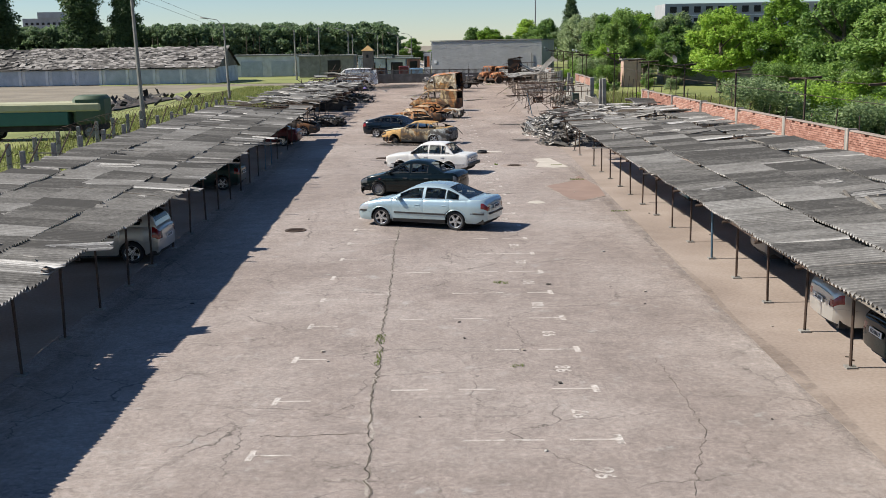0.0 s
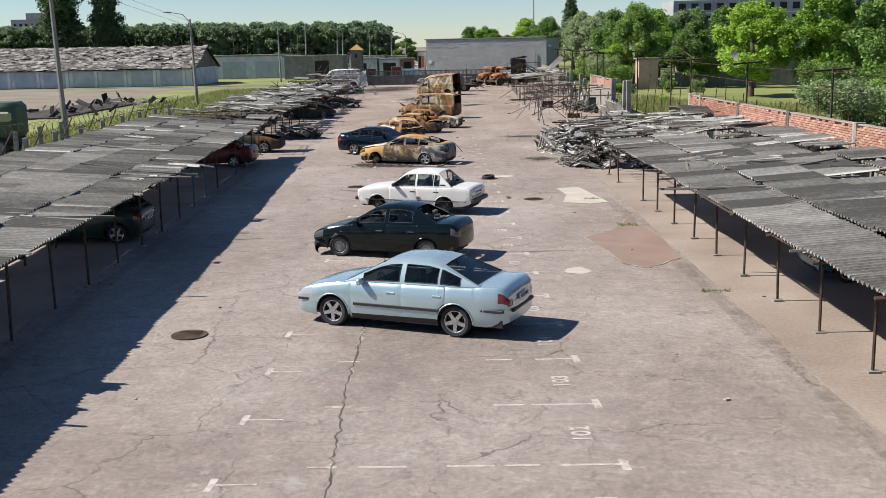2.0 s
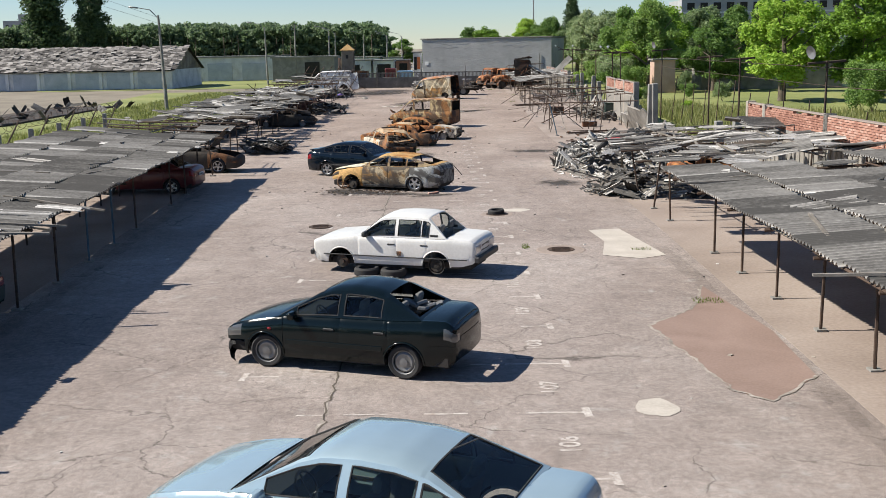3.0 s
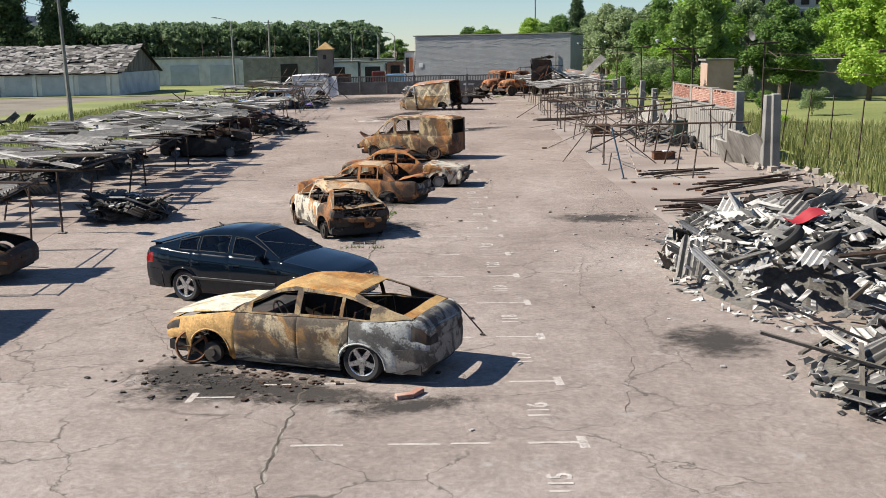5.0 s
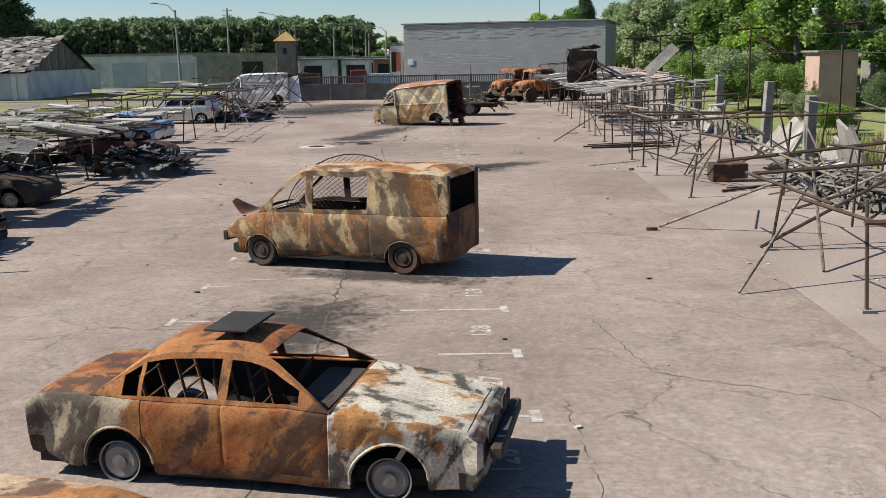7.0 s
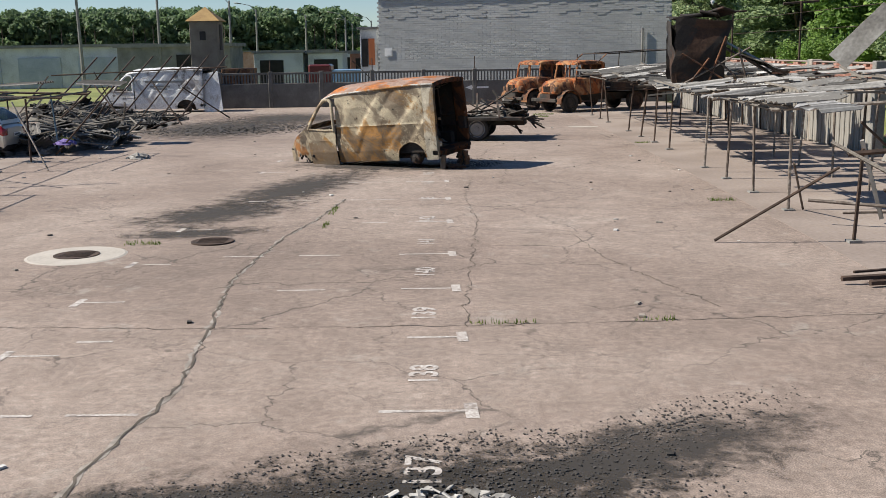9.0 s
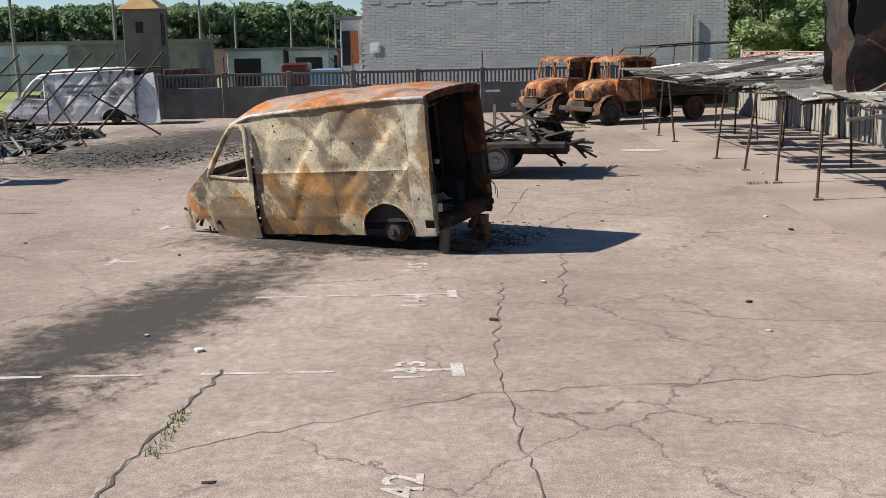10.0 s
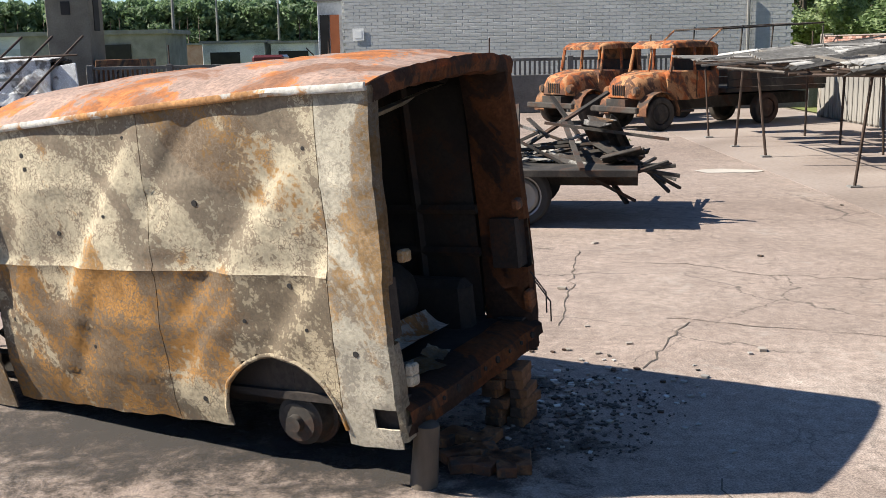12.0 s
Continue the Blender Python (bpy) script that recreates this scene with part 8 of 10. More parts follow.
for x, y, h, kd in ((13.6, 64.0, 4.6, "dish"), (14.2, 54.5, 4.5, ""), (14.8, 45.5, 4.4, ""), (14.9, 37, 4.5, ""), (13.4, 75, 4.6, ""), (13.9, 83, 4.6, ""), (14.6, 100, 4.9, "dish"), (12.8, 107, 4.7, "lamp"), (13.2, 114, 4.7, "lamp"), (13.4, 126, 4.8, ""), (13.5, 138, 4.8, "lamp"), (13.6, 148, 4.8, ""), (13.6, 158, 4.8, "lamp")):
    mast(x, y, h, kd)
for (x0, y0), (x1, y1) in (((14.9, 37), (13.6, 64)), ((13.6, 64), (13.9, 83)), ((13.9, 83), (14.6, 100)), ((12.8, 107), (13.4, 126)), ((13.4, 126), (13.6, 158))):
    for z in (4.35, 3.7):
        solid("fence_wire", new_rod((x0, y0, z), (x1, y1, z), 0.014, 3), PIPE, "sagging wire strung between the perimeter masts", "wire", "perimeter wires")
for k in range(22):
    y = 34 + k * 3.05
    solid("fence_picket", new_rod((15.2 - 0.012 * k, y, 0), (15.2 + r_.uniform(-0.2, 0.2), y, 3.0 + r_.uniform(-0.4, 0.5)), 0.028, 5), PIPE, "thin rusty fence picket in the grass", "post", "fence pickets")

# ---- old fence, road and poles on the left ----
for k in range(16):
    y = 28 + 3.1 * k
    x = -14.9 - 0.03 * (y - 28)
    ob = thing("fence_post", "grey concrete fence post with a slanting steel arm", "fence post", "old fence posts")
    part("post", new_box(-0.08, -0.08, 0, 0.08, 0.08, 2.55, None, 0.012), CONCRETE_GREY, ob)
    part("arm", new_rod((0, 0, 1.7), (0.15, 1.5, 2.95), 0.03, 5), PIPE, ob)
    ob.matrix_basis = pose(x, y, 0)
bm = bmesh.new()
prev = None
for k in range(900):
    t = k / 900
    y = 26 + 52 * t
    x = -15.2 - 0.03 * (y - 28)
    p = Vector((x + 0.3 * math.cos(k * 0.55), y, 2.75 + 0.3 * math.sin(k * 0.55) + 0.1 * math.sin(k * 0.02)))
    if prev is not None:
        rod(bm, prev, p, 0.008, 3)
    prev = p
solid("barbed_wire_coil", bm, PIPE, "long coil of barbed wire on the old fence", "barbed wire", kind="stuff")
for z in (0.9, 1.5, 2.2):
    solid("fence_wire", new_rod((-14.9, 28, z), (-16.3, 74.5, z), 0.008, 3), PIPE, "rusty wire of the old fence", "wire", "old fence wires")
for k in range(12):
    y = 34 + 3.4 * k
    x = -19.5 - 0.05 * (y - 34)
    solid("fence_post", new_box(x - 0.09, y - 0.09, 0, x + 0.09, y + 0.09, 1.9, None, 0.012), CONCRETE_GREY, "old concrete post of the inner fence", "fence post", "inner fence posts")
solid("kerb_wall", new_box(-0.12, 0, 0, 0.12, 46, 0.45, pose(-17.6, 30, 0, 0, 0, 2.2), 0.02), CONCRETE_GREY, "low concrete kerb along the grass", "kerb", kind="structure")


def power_pole(x, y, h, lamp_arm=True, lean=0.0, label="tall grey concrete lamp pole"):
    ob = thing("street_lamp" if lamp_arm else "power_pole", label, "lamp pole", "poles along the road")
    part("pole", new_rod((0, 0, 0), (0, 0, h), 0.17, 8, 0.10), CONCRETE_GREY, ob)
    part("brace", new_rod((0.1, 0, 0), (0.12, 0, 2.4), 0.07, 5), CONCRETE_GREY, ob)
    if lamp_arm:
        part("lamp_arm", new_rod((0, 0, h - 0.3), (-0.7, 0, h + 0.5), 0.04, 6), STEEL_GREY, ob)
        part("lamp_arm", new_rod((-0.7, 0, h + 0.5), (-1.9, 0, h + 0.75), 0.04, 6), STEEL_GREY, ob)
        bm = new_box(-0.42, -0.13, -0.07, 0.42, 0.13, 0.07, None, 0.05)
        o = part("lamp_head", bm, STEEL_GREY, ob, smooth=40)
        o.matrix_basis = pose(-2.2, 0, h + 0.78, 0, 8, 0)
    else:
        for z in (h - 0.3, h - 0.8):
            part("crossarm", new_rod((-0.6, 0, z), (0.6, 0, z), 0.04, 5), STEEL_GREY, ob)
            for xx in (-0.5, 0.5):
                part("insulator", new_rod((xx, 0, z), (xx, 0, z + 0.14), 0.035, 6), WHITEWASH, ob)
    ob.matrix_basis = pose(x, y, 0, 0, lean, 0)


power_pole(-21.5, 72.4, 10.5, False, -1.5, "tall grey concrete power pole")
power_pole(-26.5, 122, 8.6, True, -1.5)
power_pole(-29.4, 191, 8.8, True, -1)
power_pole(-27.0, 205, 9.5, False, 0, "distant grey power pole")
for x, y, h in ((-22.5, 215, 8.5), (-24, 238, 8.5), (-19, 246, 8), (-15, 258, 8), (-12.6, 275, 8), (-17, 290, 8)):
    power_pole(x, y, h, True, 0.5, "distant grey street lamp")
for z in (9.9, 9.4):
    solid("power_line", new_rod((-21.5, 72.4, z), (-26.5, 122, z - 1.6), 0.012, 3), PIPE, "thin power line between the poles", "cable", "power lines")

# green truck parked by the road
ob = thing("army_truck", "old green flatbed truck parked beyond the grass", "truck")
G1 = plain("truck_green", (0.05, 0.085, 0.05), 0.7)
G2 = plain("tarp_teal", (0.03, 0.11, 0.09), 0.7)
G3 = plain("pale_canvas", (0.36, 0.36, 0.24), 0.9)
part("bed", new_box(-8.5, -1.2, 1.0, 0.2, 1.2, 1.9, None, 0.04), G2, ob)
part("canvas", new_box(-8.5, -1.25, 1.9, 2.4, 1.25, 2.5, None, 0.12), G3, ob)
part("cab", new_box(0.5, -1.15, 1.0, 2.6, 1.15, 2.95, None, 0.25), G1, ob, smooth=40)
part("chassis", new_box(-8.3, -0.9, 0.6, 2.4, 0.9, 1.0), DARK, ob)
for x in (-6.5, -5.2, 1.6):
    for sg in (1, -1):
        add_wheel(ob, x, sg * 1.0, 0.5, 0.3, "steel", sg)
ob.matrix_basis = pose(-26.6, 72.5, 0, 0, 0, 4)
sc = thing("scrap_row", "row of dark scrap and old frames by the road", "scrap")
for k in range(46):
    o = part("scrap_piece", r_.choice(SHARD_DARK), None, sc)
    o.matrix_basis = pose(-31 - r_.uniform(0, 9), 102 + r_.uniform(0, 30), 0.25 + r_.random() * 0.4, r_.uniform(-60, 60), r_.uniform(-60, 60), r_.uniform(0, 360)) @ Matrix.Scale(0.8, 4)
part("scrap_body", new_box(-40, 104, 0, -34, 130, 0.12, None, 0.05), B_BLACK, sc)

# ---- garages on the left ----
gar = thing("garage_building", "long whitewashed garage row under a ruined tiled gable roof", "building")
XR, YN, YF = -41.5, 180.0, 198.0
part("wall", new_box(-110, YN, 0, XR, YF, 2.75), WHITEWASH, gar)
for k in range(12):
    x = XR - 1.0 - 4.6 * k
    part("garage_door", new_box(x - 4.0, YN - 0.10, 0.05, x - 0.5, YN - 0.012, 2.45, None, 0.02), GATE_BLUE, gar)
    part("door_pillar", new_box(x - 0.5, YN - 0.22, 0, x - 0.02, YN + 0.1, 2.72, None, 0.02), WHITEWASH, gar)
bm = bmesh.new()
f = bm.faces.new([bm.verts.new(p) for p in ((XR, YN, 2.75), (XR, YF, 2.75), (XR, (YN + YF) / 2, 6.15))])
bmesh.ops.solidify(bm, geom=bm.faces[:], thickness=0.1)
part("gable", bm, TIMBER, gar)
for k in range(26):
    y = YN + 0.4 + k * 0.68
    h = 3.4 * (1 - abs(y - (YN + YF) / 2) / ((YF - YN) / 2))
    if h > 0.25:
        part("gable_board", new_box(XR + 0.02, y - 0.27, 2.8, XR + 0.07, y + 0.27, 2.75 + h - 0.1), TIMBER, gar)
TILE = material("old_roof_tile", [(0.3, (0.05, 0.046, 0.042)), (0.5, (0.15, 0.14, 0.13)), (0.75, (0.34, 0.32, 0.30))], 0.6, 0.93, 0, 0.4, 8, 0.4, island=0.5)
bm = bmesh.new()
sl = math.atan2(3.4, 9)
for sgn, n in ((-1, 1), (1, 1)):
    f = bm.faces.new([bm.verts.new(p) for p in ((-110, 189 + sgn * 9.5, 2.6), (XR + 0.5, 189 + sgn * 9.5, 2.6), (XR + 0.5, 189, 6.1), (-110, 189, 6.1))])
part("roof_deck", bm, DARK, gar)
ri = random.Random(31)
TM = mesh_from(new_box(-0.42, -0.3, -0.02, 0.42, 0.3, 0.02, None, 0.01), "roof_tile", TILE)
cnt, rest = 0, []
for c in range(22):
    u = (c + 0.5) / 22
    x = XR + 0.3
    while x > -108:
        hole = noise.noise(Vector((x * 0.16, u * 2.2, 3.0))) > 0.30
        if ri.random() > (0.8 if hole else 0.10):
            wild = 14 if ri.random() < 0.3 else 5
            m = pose(x + ri.uniform(-0.1, 0.1), 189 - 9.5 * (1 - u), 2.72 + 3.45 * u + ri.uniform(0, 0.1), math.degrees(sl) + ri.uniform(-wild, wild), ri.uniform(-wild, wild), ri.uniform(-2, 2) * wild)
            if cnt < 230 and -60 < x and c < 9:
                o = part("roof_tile", TM, None, gar)
                o.matrix_basis = m
                cnt += 1
            else:
                rest.append(m)
        x -= 0.72
me = slabs("roof_tiles", rest, 0.42, 0.3, 0.02)
me.materials.append(TILE)
part("roof_tiles", me, None, gar, kind="stuff")
low = thing("garage_building", "low flat-roofed whitewashed garage block", "building")
part("wall", new_box(-95, 215, 0, -31, 223, 4.1), WHITEWASH, low)
part("roof", new_box(-95.3, 214.7, 4.1, -30.7, 223.3, 4.4), CONCRETE_GREY, low)
for k in range(9):
    x = -33 - 6.2 * k
    part("garage_door", new_box(x - 5.2, 214.88, 0.05, x - 0.8, 214.98, 3.1), GATE_BLUE, low)
low2 = thing("garage_building", "plain grey garage block with a dark doorway", "building")
part("wall", new_box(-31, 205, 0, -20.5, 211, 3.9), CONCRETE_GREY, low2)
part("roof", new_box(-31.3, 204.7, 3.9, -20.2, 211.3, 4.2), CONCRETE_GREY, low2)
# Dark slab on the solid wall stands in for the shade inside.
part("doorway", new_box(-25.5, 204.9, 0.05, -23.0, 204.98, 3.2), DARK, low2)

# ---- concrete fence, tower and far building ----
FENCE_GREY = material("dark_fence_concrete", [(0.3, (0.075, 0.072, 0.065)), (0.55, (0.145, 0.14, 0.13)), (0.75, (0.23, 0.22, 0.205))], 1.2, 0.92, 0, 0.5, 20, 0.4)
fen = tagged(thing("concrete_fence", "grey concrete panel fence with a slotted top", "fence"), kind="structure")
FY = 168.6
x = -13.6
k = 0
SLAT = mesh_from(new_box(-0.04, -0.03, 0, 0.04, 0.03, 0.5), "slat", FENCE_GREY)
while x < 14:
    part("fence_panel", new_box(x + 0.1, FY - 0.07, 0, x + 2.9, FY + 0.07, 1.42, None, 0.02), FENCE_GREY, fen)
    part("fence_rail", new_box(x + 0.1, FY - 0.05, 1.92, x + 2.9, FY + 0.05, 2.04, None, 0.01), FENCE_GREY, fen)
    for j in range(15):
        o = part("slat", SLAT, None, fen)
        o.matrix_basis = pose(x + 0.22 + 0.183 * j, FY, 1.42)
    part("fence_post", new_box(x - 0.12, FY - 0.12, 0, x + 0.12, FY + 0.12, 2.1 + (0.7 if k % 2 else 0.0) * 0, None, 0.02), FENCE_GREY, fen)
    if k % 2:
        part("picket", new_rod((x, FY, 2.1), (x, FY, 2.8), 0.03, 5), PIPE, fen)
    x += 3.0
    k += 1
gate = solid("brick_gatehouse", new_box(-13.6, 169.2, 0, -11.9, 171.5, 2.3, None, 0.02), B_BROWN, "small dark brick hut behind the fence", "hut")
tow = thing("guard_tower", "square brick guard tower with a low hipped roof", "tower")
TB = material("tower_brick", [(0.3, (0.10, 0.085, 0.065)), (0.6, (0.19, 0.17, 0.135)), (0.8, (0.28, 0.25, 0.20))], 1.5, 0.92, 0, 0.4, 20, 0.5)
part("wall", new_box(-15.4, 169.4, 0, -13.75, 171.0, 5.1, None, 0.02), TB, tow)
bm = bmesh.new()
b4 = [bm.verts.new((x, y, 5.1)) for x, y in ((-15.6, 169.2), (-13.55, 169.2), (-13.55, 171.2), (-15.6, 171.2))]
ap = bm.verts.new((-14.58, 170.2, 5.95))
for k in range(4):
    bm.faces.new((b4[k], b4[(k + 1) % 4], ap))
bm.faces.new(b4[::-1])
part("roof", bm, material("ochre_tin", [(0.3, (0.22, 0.13, 0.05)), (0.7, (0.42, 0.28, 0.11))], 2, 0.8, 0, 0.2), tow)
part("window", new_box(-14.8, 169.37, 4.0, -14.45, 169.42, 4.5), DARK, tow)
part("doorway", new_box(-13.77, 169.9, 3.4, -13.72, 170.5, 4.9), DARK, tow)
bld = thing("warehouse", "large blank warehouse of white silicate brick", "building")
part("wall", new_box(-4.5, 173.978, 0, 13.5, 190, 6.35), SILICATE, bld)
rest = bmesh.new()
BW = mesh_from(new_box(-0.245, -0.05, -0.06, 0.245, 0.05, 0.06, None, 0.008), "brick", SILICATE)
ri = random.Random(41)
nb = 0
for c in range(46):
    z = 0.08 + c * 0.138
    x = -4.6 + (0.26 if c % 2 else 0)
    while x < 13.3:
        dx = ri.uniform(-0.012, 0.012) if c > 34 else 0
        if 18 < c < 34 and -3 < x < 6 and nb < 140:
            o = part("brick", BW, None, bld)
            o.matrix_basis = pose(x + 0.25, 174.02, z)
            nb += 1
        else:
            yy = 174.02 - (0.02 if (c > 36 and ri.random() < 0.3) else 0)
            y0, y1, x0, x1, z0, z1 = yy - 0.05, yy + 0.05, x + 0.005, x + 0.495, z - 0.06, z + 0.06
            v = [rest.verts.new(p) for p in ((x0, y0, z0), (x1, y0, z0), (x1, y0, z1), (x0, y0, z1), (x0, y1, z1), (x1, y1, z1), (x0, y1, z0), (x1, y1, z0))]
            rest.faces.new(v[:4])
            rest.faces.new((v[3], v[2], v[5], v[4]))
            rest.faces.new((v[0], v[3], v[4], v[6]))
            rest.faces.new((v[2], v[1], v[7], v[5]))
        x += 0.52
part("brickwork", rest, SILICATE, bld, kind="stuff")
part("parapet", new_box(-4.75, 173.85, 6.38, 13.7, 190.2, 6.52, None, 0.02), CONCRETE_GREY, bld)
bm = bmesh.new()
box(bm, -0.25, -0.01, -0.25, 0.25, 0.01, 0.25)
box(bm, -0.16, -0.02, -0.16, 0.16, -0.01, 0.16)
o = part("wall_sign", bm, TRIM_WHITE, bld, "small faded white wall sign")
o.matrix_basis = pose(-3.9, 173.92, 3.1)
part("downpipe", new_rod((11.9, 173.85, 0), (11.9, 173.85, 4.3), 0.06, 6), CONCRETE_GREY, bld)
bld.matrix_basis = Matrix.Translation((-4.5, 174.0, 0)) @ Matrix.Rotation(radians(-12), 4, "Z") @ Matrix.Translation((4.5, -174.0, 0))
ann = thing("annex", "small white annex with an open orange door", "building")
part("wall", new_box(-5.9, 176, 0, -4.8, 180, 4.6, None, 0.02), WHITEWASH, ann)
part("roof", new_box(-6.1, 175.8, 4.6, -4.7, 180.2, 4.75), CONCRETE_GREY, ann)
part("door", new_box(-5.35, 175.9, 2.3, -4.95, 175.98, 4.0), plain("orange_door", (0.42, 0.13, 0.05), 0.7), ann)
part("doorway", new_box(-5.8, 175.92, 2.2, -5.4, 175.985, 4.0), DARK, ann)
part("handrail", new_rod((-6.4, 175.5, 2.6), (-5.0, 175.5, 1.2), 0.03, 5), PIPE, ann)
arrow = bmesh.new()
box(arrow, 0, -0.012, -0.05, 1.0, 0.0, 0.05)
f = arrow.faces.new([arrow.verts.new(p) for p in ((0.05, -0.014, -0.16), (0.05, -0.014, 0.16), (-0.35, -0.014, 0.0))])
o = part("painted_arrow", arrow, TRIM_WHITE, fen, "white painted arrow")
o.matrix_basis = pose(1.2, FY - 0.075, 1.0)

# yard behind the fence
for nm, x0, y0, x1, y1, h, mt, lb in (("shed", -14.5, 214, -11.0, 219, 3.1, WHITEWASH, "white shed with a dark gateway"), ("shed", -11.0, 222, -8.5, 227, 3.0, BRICK, "red brick shed behind the fence"),
                                      ("shed", -24.0, 250, -16, 256, 3.4, GATE_BLUE, "pale blue garage behind the fence"), ("shed", -15.5, 252, -11.5, 258, 3.2, WHITEWASH, "white garage behind the fence"), ("shed", -34, 252, -25, 258, 3.4, BRICK, "red brick garage behind the fence"),
                                      ("shed", -20.0, 214, -15.0, 220, 3.2, WHITEWASH, "whitewashed garage behind the fence")):
    ob = thing(nm, lb, "shed", "sheds behind the fence")
    part("wall", new_box(x0, y0, 0, x1, y1, h, None, 0.03), mt, ob)
    part("roof", new_box(x0 - 0.2, y0 - 0.2, h, x1 + 0.2, y1 + 0.2, h + 0.2), CONCRETE_GREY, ob)
    # No opening is cut: the gateway's inner shade is this dark slab.
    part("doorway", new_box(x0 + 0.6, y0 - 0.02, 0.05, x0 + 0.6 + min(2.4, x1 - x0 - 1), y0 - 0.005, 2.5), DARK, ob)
ob = thing("small_truck", "small truck with a red cab and blue bed", "truck")
part("cab", new_box(0, -1, 0.9, 1.7, 1, 2.3, None, 0.12), P_RED, ob)
part("bed", new_box(1.8, -1, 0.9, 4.2, 1, 1.9, None, 0.05), P_BLUE, ob)
part("chassis", new_box(0, -0.8, 0.45, 4.1, 0.8, 0.9), DARK, ob)
for x in (0.8, 3.2):
    for sg in (1, -1):
        add_wheel(ob, x, sg * 0.9, 0.42, 0.24, "steel", sg)
ob.matrix_basis = pose(-10.6, 186, 0, 0, 0, 0)
mound = heap("sand_mound", "pale mound of rubble in the yard behind the fence", -9, 262, 4.5, 3.0, 1.6, 30, SHARD_PALE, 61, PALE_PATCH)

# ---- trucks near the far end ----
def cab_truck(label, x, y, rz, seed, bed=True):
    """A bonneted lorry: rounded cab with empty windows, short domed bonnet and round mudguards."""
    ob = thing("burnt_truck", label, "truck", "burnt trucks")

    def shell(name, sections, mat):
        """Lofts rounded cross-sections (x, half width, low z, high z, rounding)."""
        bm = bmesh.new()
        rings = []
        for sx, hw, z0, z1, rd in sections:
            ring = []
            for cy, cz, a0 in ((hw - rd, z1 - rd, 0), (-hw + rd, z1 - rd, 90)):
                for q in range(5):
                    w = radians(a0 + 22.5 * q)
                    ring.append((sx, cy + rd * math.cos(w), cz + rd * math.sin(w)))
            ring = [(sx, hw, z0)] + ring + [(sx, -hw, z0)]
            rings.append([bm.verts.new(Vector(p) + noise.noise_vector(Vector(p) * 3 + Vector((seed, 0, 0))) * 0.02) for p in ring])
        for a, b_ in zip(rings, rings[1:]):
            for q in range(len(a)):
                r2 = (q + 1) % len(a)
                bm.faces.new((a[q], a[r2], b_[r2], b_[q]))
        bm.faces.new(rings[0][::-1])
        bm.faces.new(rings[-1])
        bmesh.ops.recalc_face_normals(bm, faces=bm.faces)
        return part(name, bm, mat, ob, smooth=45)

    shell("cab", [(-1.5, 0.98, 0.95, 1.66, 0.06), (-0.6, 1.02, 0.85, 1.68, 0.06), (0.22, 0.98, 0.85, 1.68, 0.08), (0.34, 0.92, 0.9, 1.62, 0.12)], B_TRUCK)
    shell("bonnet", [(0.30, 0.86, 0.95, 1.66, 0.25), (0.75, 0.78, 0.92, 1.63, 0.30), (1.15, 0.68, 0.9, 1.55, 0.32), (1.34, 0.58, 0.92, 1.42, 0.30), (1.40, 0.48, 0.95, 1.30, 0.2)], B_TRUCK)
    shell("roof", [(-1.54, 0.90, 2.34, 2.42, 0.05), (-1.3, 0.98, 2.34, 2.52, 0.12), (-0.6, 1.0, 2.34, 2.56, 0.15), (0.0, 0.97, 2.34, 2.53, 0.13), (0.26, 0.88, 2.32, 2.40, 0.05)], B_TRUCK)
    for q in range(6):
        part("grille_slot", new_box(1.385, -0.27 + 0.1 * q, 1.0, 1.43, -0.22 + 0.1 * q, 1.3, None, 0.012), B_INNER, ob)
    for sg in (1, -1):
        bm = lathe([(0.001, 0.05), (0.11, 0.04), (0.14, -0.03), (0.15, -0.10)], 14, "Z")
        bmesh.ops.transform(bm, matrix=pose(1.33, sg * 0.66, 1.12, 0, 90, 0), verts=bm.verts)
        part("headlight", bm, B_BROWN, ob, smooth=40)
        bm = bmesh.new()
        for q in range(9):
            w0, w1 = radians(-8 + 22 * q), radians(-8 + 22 * (q + 1))
            p = [(0.65 + 0.62 * math.cos(w), sg * yy, 0.5 + 0.62 * math.sin(w)) for w in (w0, w1) for yy in (0.64, 1.10)]
            bm.faces.new([bm.verts.new(v) for v in (p[0], p[1], p[3], p[2])])
        bmesh.ops.remove_doubles(bm, verts=bm.verts[:], dist=0.001)
        bmesh.ops.solidify(bm, geom=bm.faces[:], thickness=0.03)
        part("mudguard", bm, B_BROWN, ob, smooth=40)
        for px, top, w in ((0.27, 0.14, 0.05), (-0.62, -0.62, 0.045), (-1.42, -1.40, 0.07)):
            part("window_pillar", new_rod((px, sg * 0.95, 1.64), (top, sg * 0.90, 2.38), w, 6), B_TRUCK, ob)
        part("door_seam", new_box(-0.66, sg * 1.015 - 0.012, 0.9, -0.635, sg * 1.015 + 0.012, 1.66), B_INNER, ob)
        part("step", new_box(-0.5, sg * 0.95 - 0.15, 0.5, 0.0, sg * 0.95 + 0.15, 0.56), B_BLACK, ob)
    part("windscreen_post", new_rod((0.3, 0, 1.66), (0.2, 0, 2.38), 0.03, 5), B_TRUCK, ob)
    part("back_wall", new_box(-1.50, -0.93, 1.6, -1.44, 0.93, 2.38), B_BROWN, ob)
    part("seat_frame", new_box(-1.35, -0.8, 1.55, -1.2, 0.8, 2.0, None, 0.03), B_INNER, ob)
    part("bumper", new_box(1.48, -1.10, 0.52, 1.62, 1.10, 0.70, None, 0.03), B_BLACK, ob)
